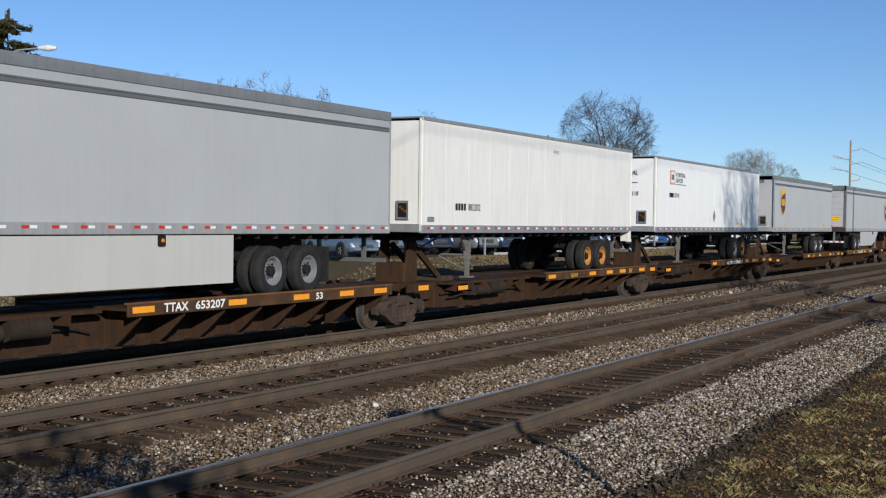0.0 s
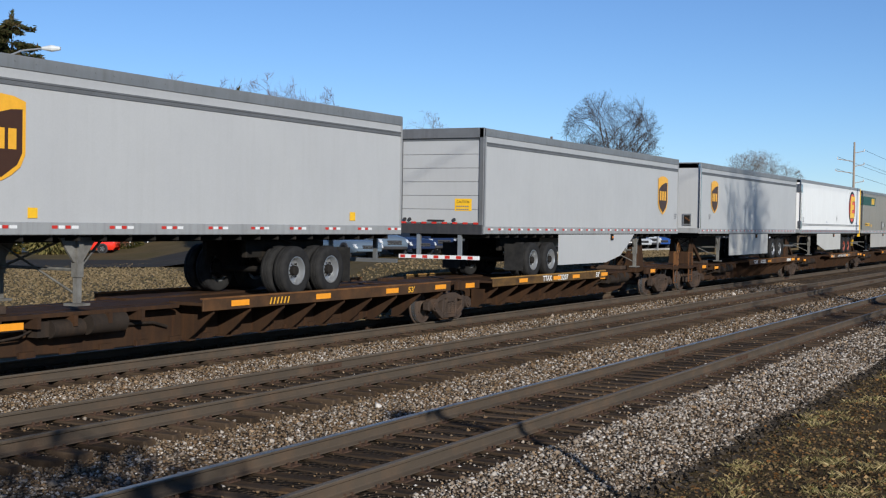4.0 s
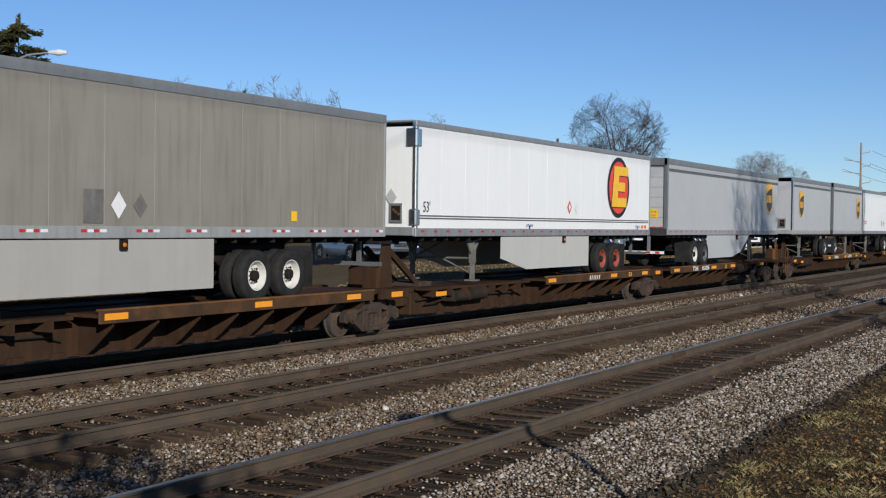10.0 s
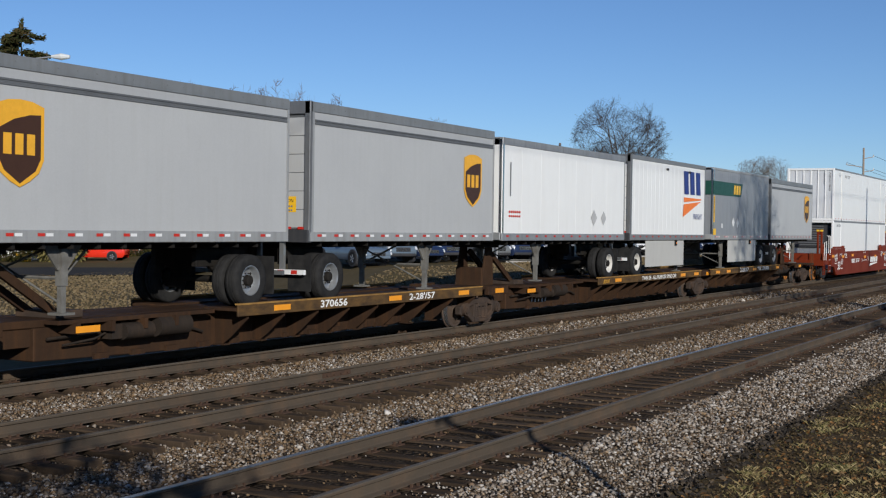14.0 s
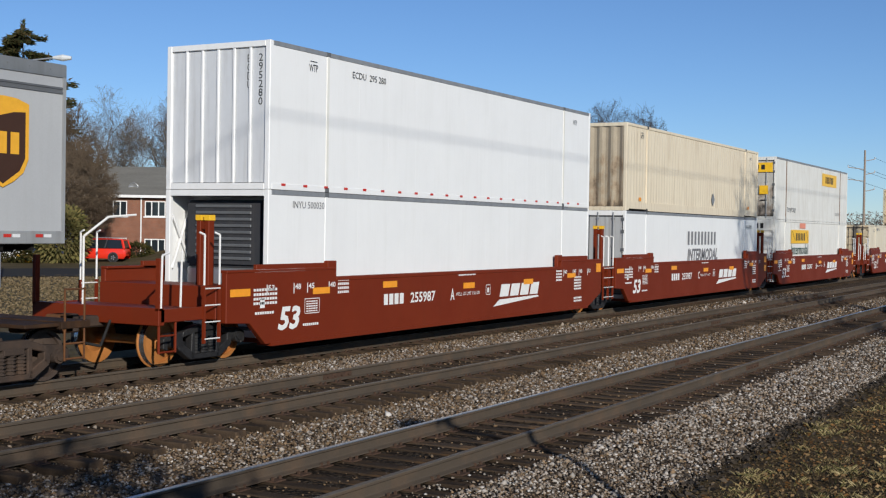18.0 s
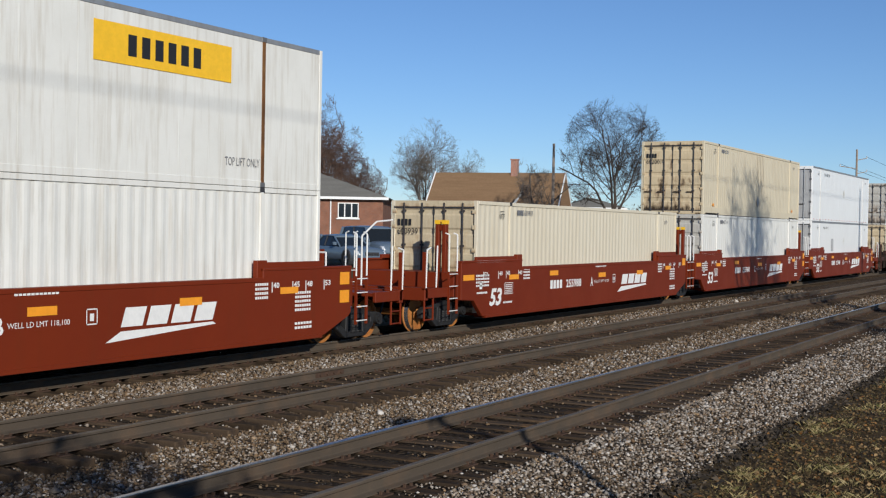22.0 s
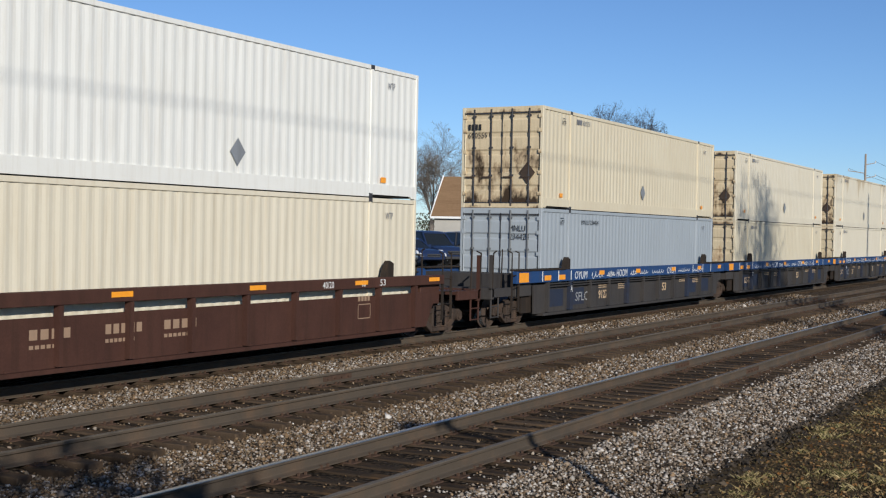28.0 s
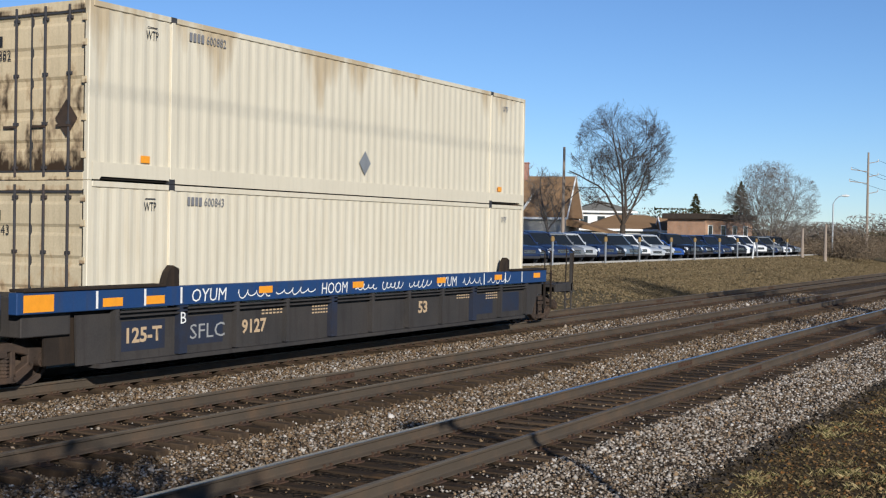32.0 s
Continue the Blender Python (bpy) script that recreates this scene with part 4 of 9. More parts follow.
def tree_meshes(seed, height, spread, mat, fork=0.2, stems=4, lean=24.0, twig=0.009, low=0.25, kids=(7, 7, 6, 5), reach=0.72):
    """A bare tree: stems fan out from the fork, each order of branches carries the next, down to fine twigs, kept within an uneven crown."""
    r = np.random.default_rng(seed)
    mid = height * (low + (1 - low) * 0.5)
    egg = np.array([spread / 2, spread / 2, height - mid]) * 1.03

    def inside(p, d, length):
        """Shorten what would leave the crown."""
        o, u = (p - (0, 0, mid)) / egg, d / egg
        a, b, c = (u * u).sum(1), 2 * (o * u).sum(1), (o * o).sum(1) - 1
        t = (-b + np.sqrt(np.maximum(b * b - 4 * a * c, 0.0))) / (2 * a)
        ripple = 1 + 0.05 * np.sin(4 * np.arctan2(d[:, 1], d[:, 0]) + seed) * np.cos(5 * d[:, 2] + seed)
        return np.minimum(length, np.maximum(t * ripple * r.uniform(0.86, 1.06, len(t)), length * 0.18))

    foot = height * fork
    n = max(2, int(foot / 0.7))
    path = np.zeros((n + 1, 3))
    path[:, 2] = np.linspace(0, foot, n + 1)
    path[1:, :2] += np.cumsum(r.normal(0, 0.035, (n, 2)), 0)
    r0 = height * 0.0165 * (1 if stems < 7 else 1.2)
    rt = np.linspace(r0 * 1.35, r0, n + 1)
    thick = [((path[:-1], path[1:], rt[:-1], rt[1:]), 8)]
    thin = []
    az = 2 * np.pi * (np.arange(stems) + r.uniform(-0.3, 0.3, stems)) / stems
    tilt = np.radians(lean * r.uniform(0.55, 1.35, stems))
    p = np.repeat(path[-1:], stems, 0)
    d = np.stack([np.cos(az) * np.sin(tilt), np.sin(az) * np.sin(tilt), np.cos(tilt)], 1)
    length = inside(p, d, np.full(stems, height)) * r.uniform(0.74, 0.90, stems)
    rad = np.full(stems, r0 / math.sqrt(stems) * 1.15)
    for level in range(len(kids) + 1):
        m = (7, 5, 4, 3, 2)[level]
        pts, dirs, q, u = [p], [d], p, d
        for k in range(m):
            u = u + r.normal(0, (0.13, 0.17, 0.20, 0.22, 0.25)[level], u.shape) + (0, 0, (0.03, 0.07, 0.06, 0.05, 0.04)[level])
            u /= np.linalg.norm(u, axis=1, keepdims=True)
            q = q + u * (length / m)[:, None]
            pts.append(q)
            dirs.append(u)
        end = np.maximum(twig * 0.45, rad * 0.38)
        for k in range(m):
            fa, fb = k / m, (k + 1) / m
            seg = (pts[k], pts[k + 1], rad * (1 - fa) + end * fa, rad * (1 - fb) + end * fb)
            (thick if level < 2 else thin).append((seg, (7, 5, 4, 3, 3)[level]))
        if level == len(kids):
            break
        c = kids[level]
        which = np.repeat(np.arange(len(p)), c)
        f = np.minimum((np.tile(np.arange(c), len(p)) + r.uniform(0.1, 0.9, len(which))) / c * 0.82 + 0.2, 1.0)
        k = np.minimum((f * m).astype(int), m - 1)
        w = (f * m - k)[:, None]
        P, D = np.array(pts), np.array(dirs)
        start = P[k, which] * (1 - w) + P[k + 1, which] * w
        tang = D[k + 1, which]
        side = r.normal(0, 1, tang.shape)
        side -= tang * (side * tang).sum(1, keepdims=True)
        side /= np.linalg.norm(side, axis=1, keepdims=True)
        open_ = np.radians(r.normal((46, 44, 42, 40)[level], 9, len(which)))[:, None]
        nd = tang * np.cos(open_) + side * np.sin(open_)
        parent_len, parent_rad = length[which], rad[which] * (1 - f) + end[which] * f
        length = inside(start, nd, parent_len * reach * r.uniform(0.55, 1.15, len(which)) * (1.15 - 0.4 * f))
        p, d, rad = start, nd, np.maximum(parent_rad * 0.58, twig)
    return tube_object_mesh("trunk", thick, mat), tube_object_mesh("crown", thin, mat)


def plant_tree(meshes, x, y, label, turn=0.0, size=1.0, z=None, group="bare trees"):
    t = thing("tree", pose(x, y, (ground_z(x, y) if z is None else z) - 0.05, 0, 0, turn) @ Matrix.Scale(size, 4), label, "tree", group)
    part("trunk", meshes[0], None, t)
    part("crown", meshes[1], None, t)
    return t


BIG = tree_meshes(11, 13.4, 8.9, BARK, 0.2, 5, 24, 0.0085, 0.24, (9, 7, 6, 5))
FAN = tree_meshes(23, 9.4, 9.6, BARK_GREY, 0.05, 12, 34, 0.007, 0.06, (7, 6, 6, 4))
TALL = tree_meshes(5, 18.2, 10.0, BARK_GREY, 0.2, 5, 28, 0.012, 0.15, (8, 7, 6, 5))
RED = tree_meshes(31, 17.0, 6.8, BARK_RED, 0.12, 6, 20, 0.0145, 0.12, (8, 7, 6, 5))
DENSE = tree_meshes(51, 15.0, 8.8, BROWN_BARK, 0.08, 7, 26, 0.017, 0.02, (8, 8, 7, 5))
SLIM = tree_meshes(8, 9.0, 4.6, BARK_GREY, 0.22, 4, 22, 0.010, 0.2, (7, 6, 5, 4))
plant_tree(BIG, 101.9, 39.1, "large bare tree with a rounded crown beside the car park", 40)
plant_tree(FAN, 125.0, 32.5, "wide bare tree branching from the ground past the cars", 10)
for x, y, k, tn, lab in ((105, 101.5, 0.98, 0, "pale bare tree behind the apartment roof"), (106.8, 94.5, 0.96, 130, "pale bare tree behind the apartment roof"), (106.2, 89.3, 0.98, 240, "pale bare tree between the evergreens"),
                         (145.0, 82.2, 0.92, 20, "rounded bare tree behind the roofs"), (142.2, 74.8, 0.68, 95, "low bare tree beside the tan roof")):
    plant_tree(TALL, x, y, lab, tn, k)
for x, y, k, tn in ((104.3, 81.2, 1.02, 0), (105.9, 77.6, 1.05, 100), (107.4, 74.0, 0.97, 210), (108.0, 70.9, 0.80, 300), (108.8, 68.4, 0.55, 160)):
    plant_tree(RED, x, y, "bare tree with dense reddish twigs behind the roof", tn, k)
plant_tree(SLIM, 107.8, 48.9, "thin bare tree in front of the tan house", 0, 1.05)
plant_tree(SLIM, 67.0, 75.5, "bare tree before the white house", 150, 0.9)
for x, y, k, tn in ((77.6, 90.5, 1.0, 30), (79.7, 87.3, 1.02, 110), (80.2, 84.0, 0.98, 200), (73.6, 73.8, 0.68, 260)):
    plant_tree(DENSE, x, y, "dense bare brown tree beside the white house", tn, k)


def leaf_cloud(name, pts, size, mat, seed, flat=0.0, wide=0.45):
    """Small leaf clumps, each a bent pair of triangles."""
    r = np.random.default_rng(seed)
    n = len(pts)
    a = r.normal(0, 1, (n, 3))
    a /= np.linalg.norm(a, axis=1, keepdims=True)
    b = r.normal(0, 1, (n, 3))
    b -= a * (a * b).sum(1, keepdims=True)
    b /= np.linalg.norm(b, axis=1, keepdims=True)
    a[:, 2] *= 1 - flat
    s = size * r.uniform(0.5, 1.35, (n, 1))
    p = np.asarray(pts)
    v = np.stack([p - a * s, p + b * s * wide + (0, 0, 0.1 * size), p + a * s - (0, 0, 0.25 * size), p - b * s * wide], 1).reshape(-1, 3)
    return raw_mesh(name, v.tolist(), [(4 * i, 4 * i + 1, 4 * i + 2, 4 * i + 3) for i in range(n)], mat)


def sprays(name, base, along, size, mat, seed, wide=0.2):
    """Needle sprays: slim bent blades that point along their branch."""
    r = np.random.default_rng(seed)
    n = len(base)
    u = along + r.normal(0, 0.42, (n, 3))
    u /= np.linalg.norm(u, axis=1, keepdims=True)
    b = np.cross(u, r.normal(0, 1, (n, 3)))
    b /= np.linalg.norm(b, axis=1, keepdims=True)
    s = size * r.uniform(0.5, 1.3, (n, 1))
    v = np.stack([base - u * s * 0.3, base + b * s * wide, base + u * s - (0, 0, 0.12 * size), base - b * s * wide], 1).reshape(-1, 3)
    return raw_mesh(name, v.tolist(), [(4 * i, 4 * i + 1, 4 * i + 2, 4 * i + 3) for i in range(n)], mat)


def conifer(x, y, height, radius, label, mat, seed, power=1.0, n=6000, droop=0.25, z=None, leaf=0.28):
    """An evergreen: whorls of boughs of uneven length, each feathered with sprays that hang and turn up at the tip."""
    r = np.random.default_rng(seed)
    t = thing("evergreen_tree", pose(x, y, (ground_z(x, y) if z is None else z) - 0.05), label, "tree", "evergreens")
    bm = bmesh.new()
    rod(bm, (0, 0, 0), (0, 0, height * 0.97), height * 0.016 + 0.04, 8, 0.02)
    part("trunk", bm, BARK, t)
    pts, dirs = [], []
    step = height / 58
    whorls = int(height * 0.94 / step)
    per = n / (whorls * 9)
    for i in range(whorls):
        f = (i + r.uniform(-0.2, 0.2)) / whorls
        rad = radius * max(0.0, 1 - f) ** power + 0.15
        for k in range(max(4, int(9 * (1 - 0.5 * f)))):
            a = 2 * np.pi * r.uniform(0, 1)
            ln = rad * (r.uniform(0.55, 1.0) if r.random() < 0.7 else r.uniform(0.9, 1.22))
            m = max(8, int(per * (0.25 + 1.5 * ln / radius)))
            u = r.uniform(0.08, 1.0, m) ** 0.8
            side = r.normal(0, 1, m) * (0.05 + 0.15 * ln * (1 - 0.75 * u))
            c, q = np.cos(a), np.sin(a)
            zz = 0.05 * height + f * height * 0.93 - droop * ln * u * 1.4 + 0.30 * droop * 2 * ln * u * u + r.normal(0, 0.07 + 0.02 * ln, m)
            pts.append(np.stack([c * ln * u - q * side, q * ln * u + c * side, zz], 1))
            tip = 0.25 * np.sign(side)
            dirs.append(np.stack([c - q * tip * 2, q + c * tip * 2, -0.25 + 0.5 * u], 1))
    k = 60
    pts.append(np.stack([r.normal(0, 0.07, k), r.normal(0, 0.07, k), height * r.uniform(0.93, 1.0, k)], 1))
    dirs.append(np.tile((0.0, 0.0, 1.0), (k, 1)))
    part("crown", sprays("crown", np.concatenate(pts), np.concatenate(dirs), leaf, mat, seed), None, t)


conifer(84.4, 92.2, 21.9, 9.0, "tall dark spruce with drooping browned tips", NEEDLES, 3, 0.55, 95000, 0.22, leaf=0.42)
conifer(100.2, 77.9, 14.7, 3.6, "pointed evergreen behind the apartment roof", NEEDLES, 4, 0.6, 26000, 0.2, leaf=0.38)
conifer(187.8, 53.3, 10.0, 3.6, "distant pointed evergreen beyond the car park", NEEDLES, 6, 0.9, 6000, leaf=0.4)
conifer(213.6, 68.6, 9.0, 3.4, "distant dark evergreen behind the roofs", NEEDLES, 7, 0.9, 5000, leaf=0.4)


def bush(x, y, rx, ry, rz, label, mat, seed, n=3500, size=0.16, z=None, name="bush"):
    r = np.random.default_rng(seed)
    d = r.normal(0, 1, (n, 3))
    d /= np.linalg.norm(d, axis=1, keepdims=True)
    k = r.uniform(0.55, 1.0, (n, 1)) ** 0.5
    lump = 1 + 0.16 * np.sin(d[:, :1] * 7 + seed) * np.cos(d[:, 2:] * 5) + 0.08 * r.normal(0, 1, (n, 1))
    p = d * k * lump * (rx, ry, rz)
    p[:, 2] = np.abs(p[:, 2] + rz * 0.9)
    t = thing(name, pose(x, y, (ground_z(x, y) if z is None else z) - 0.05), label, "shrub", "shrubs")
    part("crown", leaf_cloud("crown", p, size, mat, seed), None, t)
    bm = bmesh.new()
    for i in range(7):
        a = i * 0.9
        rod(bm, (0.1 * math.cos(a), 0.1 * math.sin(a), 0), (rx * 0.55 * math.cos(a), ry * 0.55 * math.sin(a), rz * 1.2), 0.05, 5, 0.015)
    part("stem", bm, BARK, t)


bush(67.1, 52.2, 1.85, 1.85, 3.1, "tall rounded yew clipped to a cone", YEW, 12, 9000, 0.17)
bush(66.6, 49.2, 0.9, 0.9, 0.95, "low rounded evergreen shrub beside the yew", YEW, 13, 1500, 0.12)
bush(69.0, 71.1, 2.0, 2.0, 2.3, "overgrown yellow-green shrub by the driveway", SCRUB, 15, 4500, 0.2)
bush(76.5, 70.5, 1.6, 1.0, 0.75, "low dark hedge before the apartment house", YEW, 16, 2000, 0.13)
bush(66.0, 74.0, 1.4, 3.0, 0.8, "low trimmed hedge before the white porch", YEW, 17, 2500, 0.14)


# ---- distant woods ----
def far_woods():
    r = np.random.default_rng(2)
    pts, tw = [], []
    for i in range(150):
        a = math.radians(r.uniform(8, 50))
        d = r.uniform(210, 420)
        if a > math.radians(22) and r.random() < 0.4:
            continue
        x, y = d * math.cos(a), d * math.sin(a)
        hgt = r.uniform(4, 9) if a > math.radians(16) else r.uniform(3, 6.5)
        fir = r.random() < 0.2
        n = 900
        q = np.clip(r.normal(0, 1, (n, 3)), -1.7, 1.7) * (hgt * 0.34, hgt * 0.34, hgt * 0.26)
        q[:, 2] = np.abs(q[:, 2] + hgt * 0.5)
        (pts if fir else tw).append(q + (x, y, 0.6))
    for name, p, mat, size, wide in (("far_evergreens", pts, NEEDLES, 0.42, 0.45), ("far_woods", tw, islands("winter_woods", ((0.17, 0.14, 0.115), (0.22, 0.185, 0.155), (0.12, 0.105, 0.09)), 0.95, 0.0), 0.5, 0.12)):
        tagged(new(name, leaf_cloud(name, np.concatenate(p), size, mat, 9, 0.0, wide)), "hazy winter woods on the horizon", "woods", kind="stuff")
    # scrub along the line beyond the car park
    q = []
    for i in range(70):
        x, y = r.uniform(128, 210), r.uniform(22, 44)
        n = 620
        h = r.uniform(1.0, 2.6)
        c = r.normal(0, 1, (n, 3)) * (1.3, 1.3, h * 0.4)
        c[:, 2] = np.abs(c[:, 2] + h * 0.45)
        q.append(c + (x, y, 0.5))
    tagged(new("trackside_scrub", leaf_cloud("trackside_scrub", np.concatenate(q), 0.24, islands("brown_scrub", ((0.12, 0.085, 0.055), (0.17, 0.13, 0.09), (0.08, 0.065, 0.045)), 0.95, 0.0), 19, 0.0, 0.12)),
           "brown leafless scrub beside the line", "scrub", kind="stuff")


far_woods()


# ---- houses ----
def window(h, x, z, w, hh, mullions=1, y=0.0):
    wi = new("window")
    wi.parent = h
    wi.location = (x, y, z)
    bm = bmesh.new()
    box(bm, 0.0, w, -0.03, 0.02, 0, 0.08)
    box(bm, 0.0, w, -0.03, 0.02, hh - 0.08, hh)
    box(bm, 0.0, 0.08, -0.03, 0.02, 0.08, hh - 0.08)
    box(bm, w - 0.08, w, -0.03, 0.02, 0.08, hh - 0.08)
    for k in range(mullions):
        c = w * (k + 1) / (mullions + 1)
        box(bm, c - 0.045, c + 0.045, -0.03, 0.02, 0.08, hh - 0.08)
    part("window_frame", bm, TRIM_WHITE, wi)
    bm = bmesh.new()
    box(bm, 0.06, w - 0.06, -0.008, 0.01, 0.06, hh - 0.06)
    part("pane", bm, PANE, wi)
    bm = bmesh.new()
    box(bm, -0.1, w + 0.1, -0.10, 0.02, -0.10, -0.002)
    part("sill", bm, TRIM_WHITE, wi)


def house(x, y, z, turn, length, depth, wall_h, roof_h, label, wall_mat, roof_mat, roof="hip", over=0.5, windows=(), name="house", chimney=None, siding=False):
    h = thing(name, pose(x, y, z, 0, 0, turn), label, "building", "houses beyond the line")
    bm = bmesh.new()
    box(bm, 0, length, 0, depth, -0.4, wall_h)
    wall = part("wall", bm, wall_mat, h)
    if siding:
        for i in range(int(wall_h / 0.24)):
            bm = bmesh.new()
            box(bm, -0.012, length + 0.012, -0.012, depth + 0.012, i * 0.24, i * 0.24 + 0.05)
            part("siding_board", bm, wall_mat, wall)
    a, b, c, d = -over, length + over, -over, depth + over
    m = depth / 2
    if roof == "flat":
        bm = bmesh.new()
        box(bm, a, b, c, d, wall_h, wall_h + roof_h)
        part("roof", bm, roof_mat, h)
    else:
        inset = (d - c) / 2 if roof == "hip" else 0.0
        bm = bmesh.new()
        v = [bm.verts.new(p) for p in ((a, c, wall_h), (b, c, wall_h), (b, d, wall_h), (a, d, wall_h), (a + inset, m, wall_h + roof_h), (b - inset, m, wall_h + roof_h))]
        for q in ((0, 1, 5, 4), (2, 3, 4, 5), (1, 2, 5), (3, 0, 4), (3, 2, 1, 0)):
            bm.faces.new([v[i] for i in q])
        part("roof", bm, roof_mat, h)
        if roof == "gable":
            for gx in (0.0, length):
                bm = bmesh.new()
                prism(bm, [(0, wall_h - 0.01), (depth, wall_h - 0.01), (m, wall_h + roof_h - 0.12)], gx - 0.01, gx + 0.01, "x")
                part("gable", bm, wall_mat if not siding else SIDING_GREY, h)
            for gx in (a, b):
                bm = bmesh.new()
                for s0 in (c, d):
                    prism(bm, [(s0, wall_h - 0.12), (m, wall_h + roof_h - 0.1), (m, wall_h + roof_h + 0.14), (s0, wall_h + 0.12)], gx - 0.05, gx + 0.05, "x")
                part("barge_board", bm, TRIM_WHITE, h)
        bm = bmesh.new()
        box(bm, a, b, c - 0.03, c, wall_h - 0.2, wall_h + 0.02)
        box(bm, a - 0.03, a, c, d, wall_h - 0.2, wall_h + 0.02)
        part("fascia", bm, TRIM_WHITE, h)
    for wx, wz, ww, wh, mu in windows:
        window(h, wx, wz, ww, wh, mu, -0.02 if siding else 0.0)
    if chimney:
        cx, cy, top = chimney
        bm = bmesh.new()
        box(bm, cx - 0.35, cx + 0.35, cy - 0.35, cy + 0.35, wall_h, top)
        box(bm, cx - 0.42, cx + 0.42, cy - 0.42, cy + 0.42, top, top + 0.12)
        part("chimney", bm, BRICK_RED, h)
    return h


def roof_vents(h, spots):
    for x, y, z in spots:
        bm = bmesh.new()
        rod(bm, (x, y, z - 0.3), (x, y, z + 0.3), 0.09, 8)
        box(bm, x - 0.25, x + 0.25, y - 0.25, y + 0.25, z - 0.1, z + 0.08)
        part("roof_vent", bm, GALV, h)


def dish(h, x, y, z):
    bm = bmesh.new()
    lathe(bm, [(0.0, 0.12), (0.25, 0.08), (0.42, -0.04), (0.40, -0.05), (0.25, 0.06), (0.0, 0.1)], (x, y, z), 20)
    rod(bm, (x, y + 0.1, z), (x, y + 0.3, z - 0.6), 0.03, 6)
    part("satellite_dish", bm, ALU, h)


# apartment house, two wings
ap = house(73.8, 86.0, -0.45, -61.6, 35.0, 15, 5.45, 2.75, "long two-storey brick apartment house with a grey hip roof", BRICK_BROWN, SHINGLE,
           windows=[(x, z, 1.75, 1.3, 2) for x in (4.9, 8.2, 11.05, 14.3, 17.6, 21.0, 24.4, 27.8, 31.2) for z in (3.68, 0.5)])
roof_vents(ap, [(10.0, 3.5, 6.7), (15.2, 5.0, 7.3), (18.6, 5.0, 7.3), (25.0, 4.2, 7.0), (29.0, 5.4, 7.3)])
dish(ap, 12.9, 1.6, 6.15)
dish(ap, 26.2, 2.0, 6.3)
for x in (14.0, 20.4, 30.6):
    bm = bmesh.new()
    rod(bm, (x, -0.08, 0), (x, -0.08, 5.4), 0.06, 8)
    part("downpipe", bm, TRIM_WHITE, ap)
bm = bmesh.new()
box(bm, 10.3, 10.9, -0.03, 0.0, 2.3, 2.8)
part("wall_plaque", bm, SALMON, ap)
bm = bmesh.new()
prism(bm, [(20.6, 6.85), (24.0, 6.85), (22.3, 7.75), (22.1, 7.75)], 3.4, 3.6)
part("roof_gable", bm, TRIM_WHITE, ap)
wh = house(66.6, 82.5, -0.45, -61.6, 9.3, 8, 4.2, 2.2, "white clapboard house with a sun porch", SIDING, SHINGLE, "gable", windows=[(4.0, 1.5, 1.1, 1.5, 0), (5.4, 1.5, 1.1, 1.5, 0), (6.7, 1.5, 1.1, 1.5, 0), (7.95, 1.5, 1.1, 1.5, 0), (4.0, 3.05, 1.1, 0.8, 0), (5.4, 3.05, 1.1, 0.8, 0), (6.7, 3.05, 1.1, 0.8, 0), (7.95, 3.05, 1.1, 0.8, 0)], siding=True)
tan_house = house(112.3, 63.3, 0.7, -77, 13.2, 8.5, 3.4, 4.3, "house with steep tan shingle roof and brick chimney", SIDING_GREY, SHINGLE_TAN, "gable", 0.35, windows=[(5.0, 3.1, 2.6, 0.7, 3)], chimney=(8.2, 4.2, 9.0), siding=False)
bm = bmesh.new()
prism(bm, [(8.6, 3.3), (10.2, 5.6), (10.1, 5.75), (8.35, 3.4)], -0.6, -0.5)
part("dormer_board", bm, TRIM_WHITE, tan_house)
bm = bmesh.new()
for yy in (3.2, 4.5):
    box(bm, 13.21, 13.26, yy, yy + 0.9, 4.2, 5.8)
part("gable_window", bm, PANE, tan_house)
bm = bmesh.new()
for yy in (3.1, 4.1, 4.4, 5.4):
    box(bm, 13.2, 13.28, yy, yy + 0.1, 4.1, 5.9)
part("gable_trim", bm, TRIM_WHITE, tan_house)
bm = bmesh.new()
prism(bm, [(13.2, 2.6), (17.5, 1.9), (17.5, 2.05), (13.2, 3.3)], 1.0, 7.5)
part("porch_roof", bm, SHINGLE_TAN, tan_house)
bm = bmesh.new()
box(bm, 13.2, 17.2, 1.2, 7.3, -0.2, 1.9)
part("porch", bm, TRIM_WHITE, tan_house)
house(129.5, 55.5, 0.8, -62, 6.5, 7, 4.3, 1.2, "white house with porch columns", SIDING, SHINGLE, "hip", windows=[(0.6, 2.4, 1.0, 1.4, 0), (2.5, 2.4, 1.0, 1.4, 0), (4.6, 2.4, 1.0, 1.4, 0)])
house(125.2, 52.6, 0.8, -61, 11.5, 8, 2.3, 1.6, "low brown-roofed house behind the bare tree", SIDING_GREY, SHINGLE_TAN, "hip", windows=[(2, 0.6, 1.4, 1.2, 1), (7.5, 0.6, 1.4, 1.2, 1)])
house(127.5, 44.5, 0.8, -61, 3.0, 3.5, 2.2, 1.4, "small white gabled outbuilding", SIDING, SHINGLE_TAN, "gable", 0.2, windows=[(1.0, 0.9, 0.9, 1.0, 0)])
